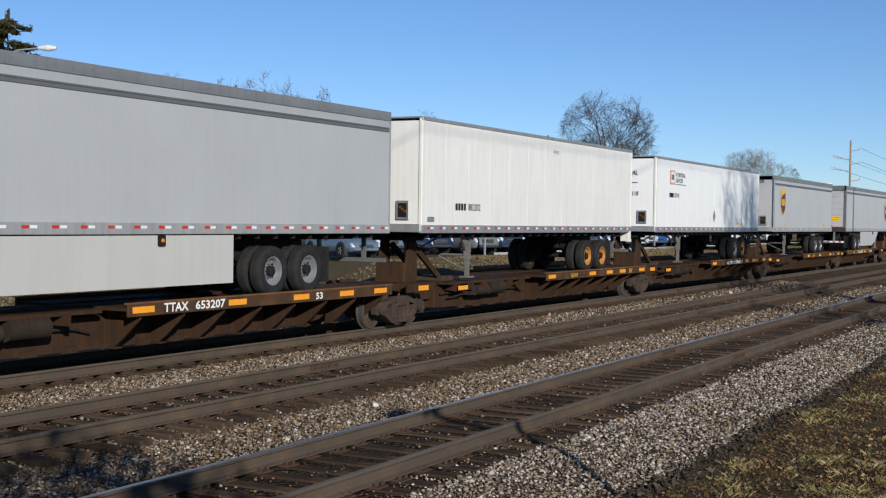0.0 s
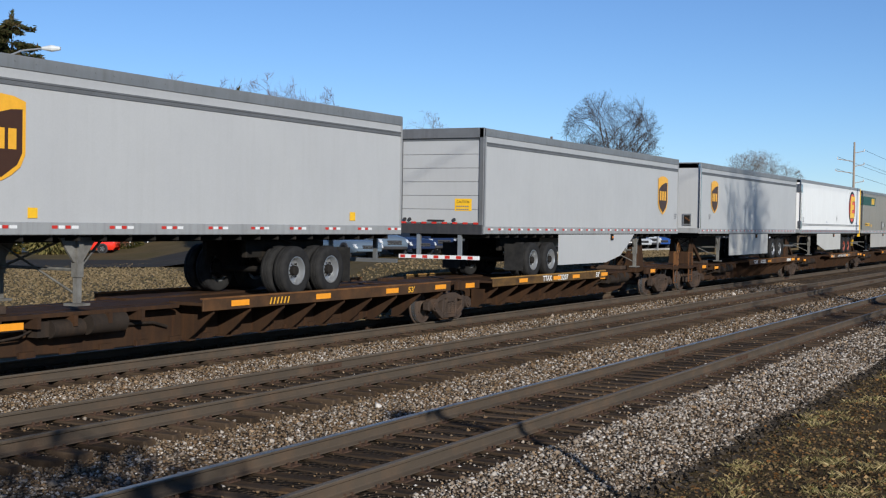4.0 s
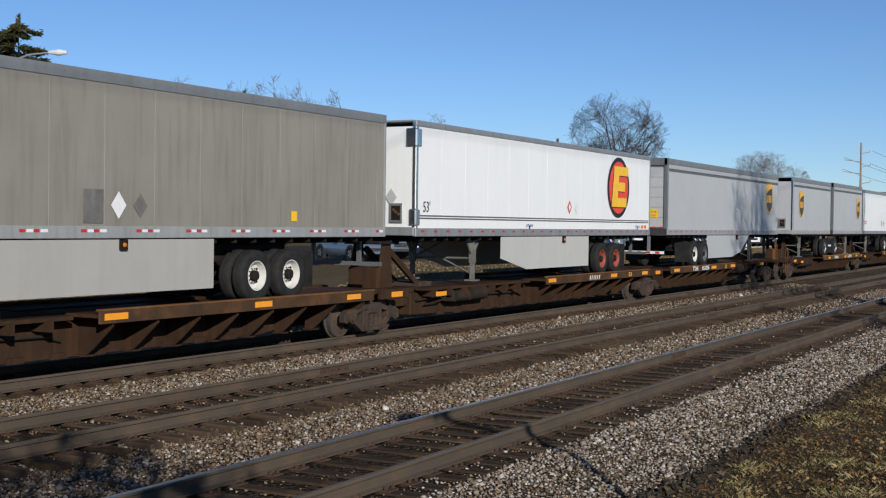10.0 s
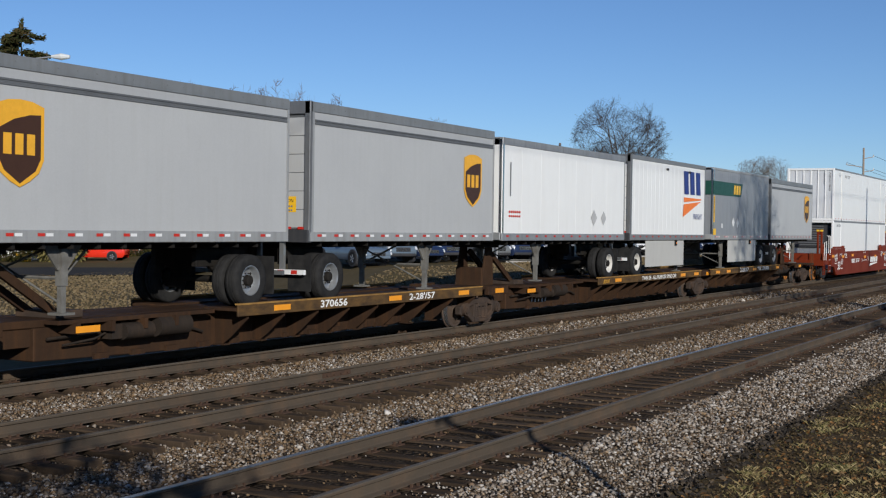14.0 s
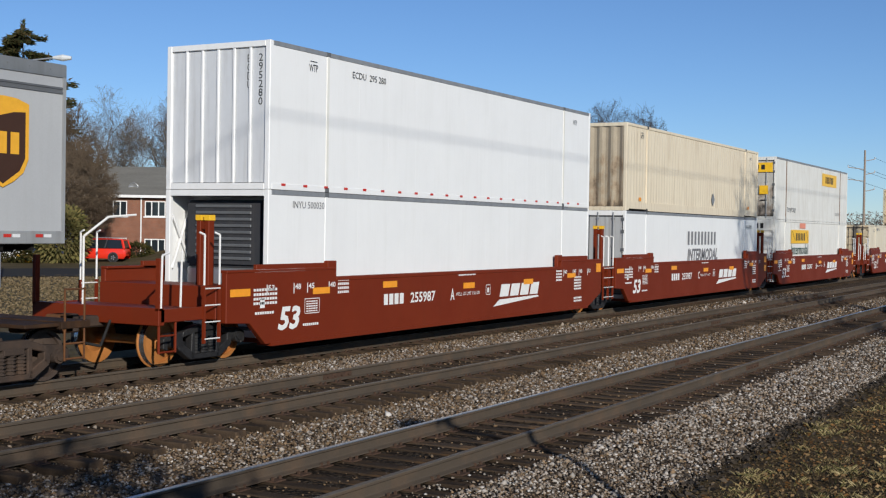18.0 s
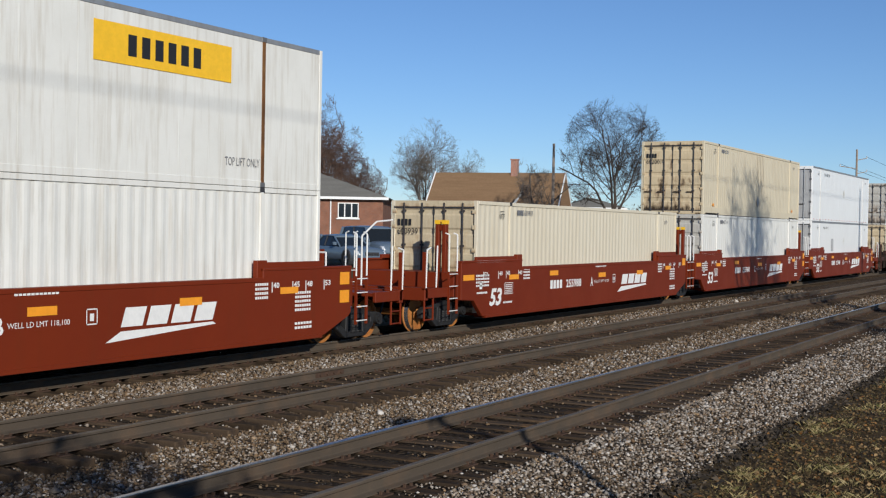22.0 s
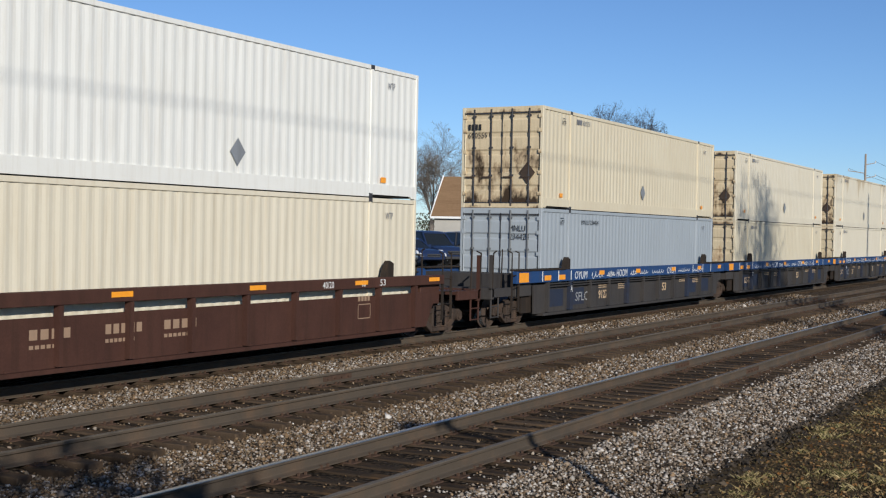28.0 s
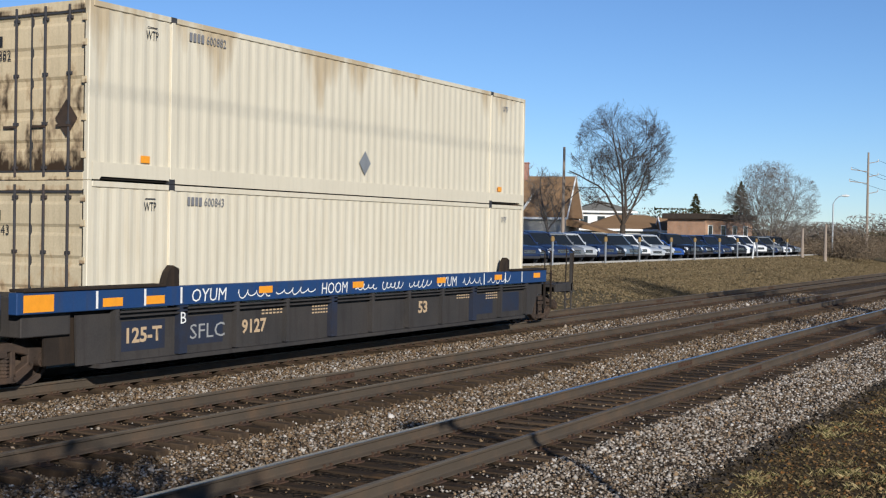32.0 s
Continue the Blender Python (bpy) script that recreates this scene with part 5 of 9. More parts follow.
fl = house(124.5, 38.9, 0.75, -10.6, 10.5, 4.4, 3.5, 0.55, "flat-roofed orange brick building with dark windows", BRICK_ORANGE, BARK, "flat", 0.4, windows=[(0.5, 0.3, 1.0, 2.6, 0), (3.3, 0.3, 1.1, 2.6, 0), (5.9, 0.3, 1.0, 2.6, 0), (8.4, 0.3, 1.0, 2.6, 0)])


# ---- poles ----
def utility_pole(x, y, height, label, arms=(), lean=0.0):
    z = ground_z(x, y)
    p = thing("utility_pole", pose(x, y, z - 0.1), label, "pole", "poles beyond the line")
    bm = bmesh.new()
    rod(bm, (0, 0, 0), (lean, 0, height), 0.17, 10, 0.11)
    part("pole", bm, POLE_WOOD, p)
    for h, half, ang in arms:
        bm = bmesh.new()
        c, s = math.cos(math.radians(ang)), math.sin(math.radians(ang))
        rod(bm, (0, 0, h), (c * half, s * half, h + 0.25), 0.05, 6)
        part("arm", bm, POLE_WOOD, p)
        bm = bmesh.new()
        rod(bm, (c * half, s * half, h + 0.2), (c * half, s * half, h + 0.5), 0.06, 8)
        part("insulator", bm, GALV, p)
    return p


utility_pole(155.6, 28.9, 12.2, "tall utility pole with side arms and wires", ((10.9, 1.2, -60), (9.9, 2.0, 120), (9.3, 1.2, -60), (8.5, 2.2, 120), (7.3, 1.2, -60)))
utility_pole(103.0, 45.2, 9.6, "plain grey pole in front of the tan house")
utility_pole(119.5, 28.0, 2.9, "short grey post at the end of the car park")
utility_pole(120.5, 26.1, 3.5, "short timber post at the end of the car park")


def wires():
    r = random.Random(3)
    bm = bmesh.new()
    for h, dx, dy in ((11.3, 0.6, -1.0), (10.4, -1.0, 1.7), (9.7, 0.6, -1.0), (9.0, -1.1, 1.9)):
        a, b = Vector((155.6 + dx, 28.9 + dy, h + 0.6)), Vector((420 + dx, 30 + dy, h + 0.6))
        pts = [a.lerp(b, i / 14) - Vector((0, 0, 4.5 * (i / 14) * (1 - i / 14) * 4 * 0.35)) for i in range(15)]
        pipe(bm, pts, 0.02, 4)
    tagged(part("overhead_wire", bm, WIRE), "thin overhead wires running into the distance", "wire")


wires()


def street_lamp(x, y, height, dx, dy, label, z=None):
    p = thing("street_lamp", pose(x, y, ground_z(x, y) - 0.05), label, "street lamp", "street lamps")
    bm = bmesh.new()
    rod(bm, (0, 0, 0), (0, 0, height - 0.9), 0.10, 10, 0.07)
    part("pole", bm, GALV, p)
    bm = bmesh.new()
    pipe(bm, [(0, 0, height - 0.9), (dx * 0.25, dy * 0.25, height - 0.45), (dx * 0.6, dy * 0.6, height - 0.12), (dx, dy, height)], 0.04, 8)
    part("arm", bm, GALV, p)
    u = Vector((dx, dy, 0)).normalized()
    bm = bmesh.new()
    c = Vector((dx, dy, height))
    rod(bm, c - u * 0.1, c + u * 0.35, 0.07, 10, 0.16)
    rod(bm, c + u * 0.35, c + u * 0.75, 0.16, 10, 0.08)
    part("lamp_head", bm, LAMP_LENS, p, "pale cobra-head lamp")


street_lamp(40.9, 46.1, 10.7, 1.2, -2.2, "galvanised street lamp on a curved arm over the road")
street_lamp(143.4, 30.3, 6.6, 0.4, -0.9, "pale street lamp beyond the car park")

# ---- posts along the car park ----
METER_HEAD = material("yellowed_meter_head", (0.30, 0.19, 0.06), (0.20, 0.13, 0.06), 6, 0.6, 0.2, 0.1, 40)
for i, (x, y, lean) in enumerate(((64.9, 29.1, 0), (72.9, 29.1, 0), (78.9, 29.1, 0), (85.2, 29.1, 1), (90.6, 29.1, 0), (96.8, 29.1, 0), (101.8, 29.1, 0), (104.5, 28.6, 9), (108.0, 29.1, -6), (113.2, 29.1, 2), (118.0, 29.1, 3), (59.0, 29.4, 0))):
    z = ground_z(x, y)
    p = thing("parking_post", pose(x, y, z - 0.05, 0, lean, -30), "slim steel post with a small yellowed head", "post", "posts along the car park")
    bm = bmesh.new()
    box(bm, -0.045, 0.045, -0.045, 0.045, 0, 1.45)
    part("post", bm, GALV if lean != 9 else TRIM_WHITE, p)
    if lean != 9:
        bm = bmesh.new()
        prism(bm, [(-0.10, 1.42), (0.10, 1.42), (0.12, 1.58), (0.07, 1.74), (-0.07, 1.74), (-0.12, 1.58)], -0.06, 0.06)
        part("head", soften(bm, 0.02), METER_HEAD, p)


# ---- cars ----
PAINTS = {k: material("car_paint_" + k, c, tuple(v * 0.9 for v in c), 2, 0.2, 0.0, 0.0, 50, spec=0.7) for k, c in
          dict(white=(0.78, 0.78, 0.78), silver=(0.42, 0.44, 0.46), grey=(0.16, 0.17, 0.18), black=(0.015, 0.016, 0.018), navy=(0.018, 0.03, 0.075), blue=(0.03, 0.08, 0.28), red=(0.72, 0.035, 0.015), steel=(0.12, 0.16, 0.21)).items()}
CAR_GLASS = glassy("car_glass", (0.015, 0.018, 0.02), 0.04)
HEADLAMP = plain("headlamp", (0.75, 0.77, 0.8), 0.12, 0.3)


def small_wheel():
    bm = bmesh.new()
    lathe(bm, [(0.2, -0.10), (0.30, -0.115), (0.335, -0.09), (0.345, 0), (0.335, 0.09), (0.30, 0.115), (0.2, 0.10)], n=22)
    ty = mesh_of("car_tyre", bm, RUBBER, True)
    bm = bmesh.new()
    lathe(bm, [(0.215, -0.1), (0.19, -0.085), (0.17, -0.05), (0.05, -0.07), (0.0, -0.075)], n=20)
    for i in range(5):
        a = 2 * math.pi * i / 5
        rod(bm, (0.04 * math.cos(a), -0.085, 0.04 * math.sin(a)), (0.19 * math.cos(a), -0.085, 0.19 * math.sin(a)), 0.025, 5)
    return ty, mesh_of("car_rim", bm, RIM_STEEL, True)


CAR_TYRE, CAR_RIM = small_wheel()
SHAPES = {
    # length, width, bonnet height, roof height, windscreen foot, roof front, roof rear, tail glass foot
    "suv": (4.65, 1.86, 1.06, 1.80, 1.0, 0.35, -2.05, -2.2), "sedan": (4.75, 1.8, 0.92, 1.45, 0.75, 0.0, -1.25, -1.85), "pickup": (5.6, 1.95, 1.12, 1.88, 1.05, 0.4, -0.9, -1.0), "van": (5.0, 1.95, 1.1, 1.85, 1.2, 0.45, -2.3, -2.45)}


def loft(bm, sections, closed_ends=True):
    """Skin over rows of points of equal number; returns the faces row by row."""
    rows = [[bm.verts.new(p) for p in sec] for sec in sections]
    made = []
    for a, b in zip(rows, rows[1:]):
        made.append([bm.faces.new((a[i], a[i + 1], b[i + 1], b[i])) for i in range(len(a) - 1)])
    if closed_ends:
        bm.faces.new(rows[0])
        bm.faces.new(rows[-1][::-1])
    return made


def car(kind, paint, x, y, z, turn, label, rack=False):
    L, W_, hb, hr, wf, rf, rr, tf = SHAPES[kind]
    pm = PAINTS[paint]
    c = thing("car", pose(x, y, z, 0, 0, turn), label, "car", "parked cars")
    a, w = L / 2, W_ / 2
    tail = hb if kind == "sedan" else hb - 0.02
    bm = bmesh.new()
    secs = []
    for sx, zl, zh, k in ((-a, 0.48, tail - 0.22, 0.80), (-a + 0.10, 0.34, tail - 0.05, 0.90), (-a + 0.45, 0.28, tail, 0.97), (tf, 0.26, hb + 0.03, 1.0), (0.0, 0.26, hb + 0.02, 1.0), (wf, 0.26, hb, 0.99),
                          (wf + 0.35 * (a - wf), 0.27, hb - 0.03, 0.97), (a - 0.30, 0.29, hb - 0.11, 0.93), (a - 0.08, 0.33, hb - 0.24, 0.86), (a, 0.42, hb - 0.36, 0.76)):
        h = zh - zl
        half = [(0.90, zl), (0.985, zl + 0.10), (1.0, zl + h * 0.42), (0.985, zl + h * 0.72), (0.93, zl + h * 0.92), (0.74, zh - 0.005), (0.35, zh + 0.02)]
        secs.append([(sx, -w * k * u, v) for u, v in half] + [(sx, w * k * u, v) for u, v in reversed(half)])
    loft(bm, secs)
    bmesh.ops.recalc_face_normals(bm, faces=bm.faces[:])
    part("body", bm, pm, c, smooth=True)
    bm = bmesh.new()
    secs = []
    for sx, zz, k in ((tf - 0.04, hb, 0.90), (rr, hr - 0.10, 0.76), (rr + 0.25, hr - 0.055, 0.75), ((rr + rf) / 2, hr - 0.04, 0.755), (rf - 0.2, hr - 0.06, 0.75), (rf, hr - 0.11, 0.74), (wf + 0.05, hb - 0.01, 0.88)):
        low = min(zz, hb - 0.01)
        secs.append([(sx, -w * 0.93, low), (sx, -w * k, zz - 0.03 * (zz > hb)), (sx, -w * k * 0.8, zz + 0.01), (sx, w * k * 0.8, zz + 0.01), (sx, w * k, zz - 0.03 * (zz > hb)), (sx, w * 0.93, low)])
    loft(bm, secs, False)
    bmesh.ops.recalc_face_normals(bm, faces=bm.faces[:])
    part("window_glass", bm, CAR_GLASS, c)
    bm = bmesh.new()
    secs = []
    for sx, dz, k in ((rr - 0.06, -0.10, 0.72), (rr + 0.1, -0.035, 0.77), ((rr + rf) / 2, -0.005, 0.775), (rf - 0.12, -0.025, 0.77), (rf + 0.06, -0.085, 0.73)):
        secs.append([(sx, -w * k, hr + dz - 0.05), (sx, -w * k * 0.94, hr + dz), (sx, -w * k * 0.5, hr + dz + 0.025), (sx, w * k * 0.5, hr + dz + 0.025), (sx, w * k * 0.94, hr + dz), (sx, w * k, hr + dz - 0.05)])
    loft(bm, secs)
    bmesh.ops.recalc_face_normals(bm, faces=bm.faces[:])
    part("roof", bm, pm, c, smooth=True)
    for s in (-1, 1):
        for name, (x0, z0), (x1, z1), th in (("front_pillar", (wf + 0.03, hb - 0.03), (rf, hr - 0.07), 0.045), ("rear_pillar", (tf - 0.02, hb - 0.03), (rr + 0.04, hr - 0.07), 0.10), ("door_pillar", ((wf + tf) / 2 - 0.1, hb), ((rf + rr) / 2, hr - 0.06), 0.05)):
            bm = bmesh.new()
            rod(bm, (x0, s * w * 0.92, z0), (x1, s * w * 0.76, z1), th, 6)
            part(name, bm, pm if name != "door_pillar" else DARK_TRIM, c)
    if kind == "pickup":
        bm = bmesh.new()
        box(bm, -a + 0.12, tf - 0.15, -w * 0.8, w * 0.8, hb - 0.03, hb + 0.05)
        part("bed_cover", soften(bm, 0.02), DARK_TRIM, c)
    for sx in (a - 0.92, -a + 0.95):
        for s in (-1, 1):
            bm = bmesh.new()
            rod(bm, (sx, s * (w - 0.25), 0.36), (sx, s * (w + 0.004), 0.36), 0.41, 18)
            part("wheel_arch", bm, DARK_TRIM, c)
            t = part("tyre", CAR_TYRE, None, c)
            t.matrix_local = pose(sx, s * (w - 0.09), 0.345) if s < 0 else pose(sx, s * (w - 0.09), 0.345, 0, 0, 180)
            part("rim", CAR_RIM, None, t)
    for s in (-1, 1):
        bm = bmesh.new()
        prism(bm, [(a - 0.34, hb - 0.20), (a - 0.10, hb - 0.24), (a - 0.015, hb - 0.36), (a - 0.05, hb - 0.42), (a - 0.26, hb - 0.34)], s * w * 0.50, s * w * 0.88)
        part("headlamp", soften(bm, 0.02), HEADLAMP, c)
        bm = bmesh.new()
        box(bm, wf - 0.35, wf - 0.2, s * (w + 0.05) - 0.09, s * (w + 0.05) + 0.09, hb + 0.02, hb + 0.18)
        part("wing_mirror", soften(bm, 0.03), pm, c)
    bm = bmesh.new()
    box(bm, a - 0.10, a + 0.012, -w * 0.44, w * 0.44, hb - 0.50, hb - 0.28)
    gr = part("grille", soften(bm, 0.02), DARK_TRIM, c)
    for k in range(2):
        bm = bmesh.new()
        box(bm, a + 0.012, a + 0.022, -w * 0.42, w * 0.42, hb - 0.46 + 0.09 * k, hb - 0.43 + 0.09 * k)
        part("grille_bar", bm, CHROME, gr)
    bm = bmesh.new()
    box(bm, a - 0.12, a + 0.03, -w * 0.76, w * 0.76, 0.34, 0.50)
    part("bumper", soften(bm, 0.04), DARK_TRIM if kind in ("suv", "pickup") else pm, c)
    if rack:
        bm = bmesh.new()
        for s in (-1, 1):
            rod(bm, (rr, s * w * 0.6, hr + 0.07), (rf, s * w * 0.6, hr + 0.07), 0.02, 6)
        for k in range(4):
            rod(bm, (rr + 0.3 + k * 0.5, -w * 0.6, hr + 0.07), (rr + 0.3 + k * 0.5, w * 0.6, hr + 0.07), 0.02, 6)
        part("roof_rack", bm, GALV, c)


ROW = (("sedan", "steel"), ("suv", "steel"), ("sedan", "navy"), ("suv", "navy"), ("suv", "grey"), ("pickup", "navy"), ("suv", "navy"), ("pickup", "navy"), ("suv", "grey"), ("suv", "silver"), ("pickup", "navy"), ("suv", "black"), ("suv", "steel"),
       ("suv", "white"), ("sedan", "silver"), ("suv", "silver"), ("sedan", "blue"), ("pickup", "black"), ("suv", "navy"), ("suv", "black"), ("sedan", "navy"), ("suv", "navy"), ("pickup", "black"), ("van", "white"), ("suv", "navy"), ("pickup", "white"),
       ("suv", "black"), ("sedan", "navy"), ("suv", "grey"), ("sedan", "white"), ("suv", "black"), ("sedan", "grey"))
rng_cars = random.Random(6)
for i, (kind, paint) in enumerate(ROW):
    x = 51.5 + i * 2.42
    y = (31.9 if x > 60 else 33.4) + rng_cars.uniform(-0.15, 0.15)
    car(kind, paint, x, y, ground_z(x, y) + 0.06, -118 + rng_cars.uniform(-3, 3), paint.replace("steel", "blue-grey") + " " + dict(suv="sport utility car", sedan="saloon car", pickup="pickup truck", van="van")[kind] + " parked nose out in a row")
car("suv", "red", 72.7, 70.9, ground_z(72.7, 70.9) + 0.06, 118, "bright red sport utility car with a roof rack", True)
bm = bmesh.new()
box(bm, -0.5, 0.5, -0.3, 0.3, 0, 0.6)
bt = thing("yellow_bin", pose(67.2, 73.0, ground_z(67.2, 73.0)), "yellow road-salt bin at the roadside", "bin")
part("bin", soften(bm, 0.05), YELLOW, bt)


# ---- near ground: grass, leaves ----
def near_ground():
    r = np.random.default_rng(8)

    def spots(n, x0, x1, y1, thin):
        x, y = r.uniform(x0, x1, n), r.uniform(0.8, y1, n)
        m = (y > 0.13 * x - 0.2) & (r.random(n) < np.clip((y1 - y) / thin, 0.02, 1)) & (r.random(n) < np.clip(22 / (x + 4), 0.12, 1))
        x, y = x[m], y[m]
        return x, y, np.array([ground_z(float(a), float(b)) for a, b in zip(x, y)])

    # tufts of straw-coloured grass, thick away from the ballast and thin towards it
    n = 5200
    tx, ty = 9 + 35 * r.random(n) ** 1.3, r.uniform(0.8, 4.6, n)
    cl = np.array([noise.noise((float(a) * 0.7, float(b) * 1.0, 4)) + 0.5 * noise.noise((float(a) * 2.2, float(b) * 2.2, 7)) for a, b in zip(tx, ty)])
    m = (ty > 0.13 * tx - 0.2) & (r.random(n) < np.clip(0.10 + cl * 1.7 + (2.8 - ty) * 0.26, 0.02, 1))
    tx, ty, cl = tx[m], ty[m], cl[m]
    per = r.integers(20, 50, len(tx))
    which = np.repeat(np.arange(len(tx)), per)
    k = len(which)
    spread = r.uniform(0.03, 0.10, len(tx))[which]
    x, y = tx[which] + r.normal(0, 1, k) * spread, ty[which] + r.normal(0, 1, k) * spread
    z = np.array([ground_z(float(a), float(b)) for a, b in zip(tx, ty)])[which]
    h = r.uniform(0.02, 0.07, k) * r.uniform(0.5, 1.5, len(tx))[which]
    a = r.uniform(0, 2 * np.pi, k)
    lean = r.uniform(0.3, 1.7, k)
    dx, dy = np.cos(a), np.sin(a)
    base = np.stack([x, y, z - 0.012], 1)
    side = np.stack([-dy, dx, np.zeros(k)], 1) * 0.0028
    tip = base + np.stack([dx * lean * h, dy * lean * h, h], 1)
    mid = base + np.stack([dx * lean * h * 0.35, dy * lean * h * 0.35, h * 0.62], 1)
    v = np.stack([base - side, base + side, mid + side * 0.8, tip, mid - side * 0.8], 1).reshape(-1, 3)
    tagged(new("grass_blades", raw_mesh("grass_blades", v.tolist(), [tuple(range(5 * i, 5 * i + 5)) for i in range(k)], STUBBLE)), "dry straw-coloured grass beside the ballast", "grass", kind="stuff")
    x, y, z = spots(60000, 9, 44, 5.3, 0.7)
    tagged(new("soil_litter", leaf_cloud("soil_litter", np.stack([x, y, z + 0.012], 1), 0.026, LITTER, 24, 0.3)), "crumbs of soil, twigs and broken leaves", "litter", kind="stuff")
    x, y, z = spots(9500, 9, 46, 5.2, 1.4)
    tagged(new("fallen_leaves", leaf_cloud("fallen_leaves", np.stack([x, y, z + 0.02], 1), 0.034, LEAVES, 21, 0.6, 0.6)), "brown fallen leaves on the grass", "leaves", kind="stuff")
    # small dark pieces strewn along the foot of the ballast
    q = []
    for i in range(4200):
        xx = 9 + 37 * r.random() ** 1.4
        yy = 4.95 + r.normal(0, 0.22) - 0.3 * noise.noise((xx * 0.4, 0, 0))
        q.append((xx, yy, ground_z(xx, yy) + 0.03))
    tagged(new("cinders", leaf_cloud("cinders", np.array(q), 0.06, islands("cinders", ((0.02, 0.018, 0.016), (0.05, 0.042, 0.035), (0.09, 0.07, 0.05)), 0.95, 0.0), 22, 0.4)), "dark pieces at the foot of the ballast", "cinders", kind="stuff")


near_ground()


def lawn_tufts():
    """Upright dry grass on the lawn and the bank beyond the train."""
    r = np.random.default_rng(18)
    n = 110000
    x = np.concatenate([r.uniform(56, 140, n), r.uniform(28, 75, n // 2)])
    y = np.concatenate([r.uniform(19, 29.3, n), r.uniform(19, 55, n // 2)])
    m = (y < x * 1.15) & ((y < 29.3) | (x < 0.8 * y + 18))
    x, y = x[m], y[m]
    k = len(x)
    z = np.array([ground_z(float(a), float(b)) for a, b in zip(x, y)])
    h = r.uniform(0.03, 0.085, k)
    a = r.uniform(0, 2 * np.pi, k)
    base = np.stack([x, y, z - 0.01], 1)
    side = np.stack([np.cos(a), np.sin(a), np.zeros(k)], 1) * r.uniform(0.025, 0.06, (k, 1))
    lean = np.stack([r.normal(0, 0.03, k), r.normal(0, 0.03, k), h], 1)
    v = np.stack([base - side, base + side, base + side * 0.7 + lean, base - side * 0.8 + lean * 0.8], 1).reshape(-1, 3)
    tagged(new("lawn_grass", raw_mesh("lawn_grass", v.tolist(), [tuple(range(4 * i, 4 * i + 4)) for i in range(k)], LAWN_TUFT)), "short dry grass on the lawn and bank", "grass", kind="stuff")


lawn_tufts()

# ---- on the near side of the line, behind the camera: what throws the shadows across the tracks ----
plant_tree(tree_meshes(41, 16.7, 7.5, BARK, 0.4, 4, 20, 0.014, 0.58, (6, 6, 5, 3)), 36.0, -7.6, "bare tree on the near side of the line", 0)
plant_tree(tree_meshes(42, 9.3, 4.6, BARK, 0.4, 5, 26, 0.012, 0.55, (6, 5, 4, 3)), 27.2, -7.8, "small bare tree on the near side of the line", 0)
# unseen shrub, added and sized to throw shade on the ballast at left
bush(-1.9, -3.1, 2.5, 1.6, 3.8, "unseen tall shrub added to shade the ballast", YEW, 33, 4600, 0.13)
# unseen stem, added and bent along sun rays to drop shadows on the rails
sap = thing("shadow_sapling", pose(0, 0, 0), "unseen bent sapling added to cast shadows on the rails", "tree")
bm = bmesh.new()
pipe(bm, [(7.5, -2.4, -0.5), (7.2, -2.15, 2.63), (7.06, -2.05, 4.14), (6.5, -1.78, 4.73), (6.05, -1.6, 4.97)], 0.06, 7)
part("trunk", bm, BARK, sap)
part("crown", leaf_cloud("crown", np.random.default_rng(3).normal(0, 1, (160, 3)) * (0.12, 0.12, 0.05) + (6.05, -1.6, 4.97), 0.09, YEW, 3), None, sap)
lines = thing("power_line", pose(0, -6, 0), "power line on tall poles along the near side", "power line")
for x in (-45, 62, 170):
    bm = bmesh.new()
    rod(bm, (x, 0, ground_z(x, -6)), (x, 0, 15.5), 0.16, 10, 0.11)
    part("pole", bm, POLE_WOOD, lines)
bm = bmesh.new()
for y, z in ((0.0, 14.9),):
    rod(bm, (-45, y, z), (170, y, z), 0.016, 6)
part("cable", bm, WIRE, lines)

# ---- running gear ----
def tyre_mesh():
    bm = bmesh.new()
    lathe(bm, [(0.29, -0.12), (0.40, -0.135), (0.47, -0.125), (0.495, -0.10), (0.5, -0.05), (0.49, -0.045), (0.49, -0.035), (0.5, -0.03), (0.5, 0.03), (0.49, 0.035),
               (0.49, 0.045), (0.5, 0.05), (0.495, 0.10), (0.47, 0.125), (0.40, 0.135), (0.29, 0.12)], n=32)
    return mesh_of("tyre", bm, RUBBER, True)


def rim_mesh(mat):
    """A disc wheel: flange, dish with hand holes, bolts and a greasy hub."""
    bm = bmesh.new()
    lathe(bm, [(0.292, -0.118), (0.275, -0.12), (0.262, -0.09), (0.25, 0.02), (0.17, 0.035), (0.15, -0.01), (0.11, -0.02)], n=28)
    lathe(bm, [(0.11, -0.02), (0.10, -0.10), (0.07, -0.115), (0.0, -0.115)], n=20, mi=1)
    lathe(bm, [(0.292, 0.118), (0.27, 0.10), (0.25, 0.03)], n=28)
    for i in range(10):
        a = 2 * math.pi * i / 10
        rod(bm, (0.135 * math.cos(a), -0.035, 0.135 * math.sin(a)), (0.135 * math.cos(a), 0.0, 0.135 * math.sin(a)), 0.014, 5, mi=1)
        if i % 2:
            rod(bm, (0.208 * math.cos(a), 0.018, 0.208 * math.sin(a)), (0.208 * math.cos(a), 0.06, 0.208 * math.sin(a)), 0.027, 8, mi=1)
    return mesh_of("rim", bm, [mat, UNDER], True)


TYRE = tyre_mesh()
RIMS = {"white": rim_mesh(RIM_WHITE), "yellow": rim_mesh(RIM_YELLOW), "red": rim_mesh(RIM_RED), "steel": rim_mesh(RIM_STEEL), "dark": rim_mesh(MID_TRIM)}


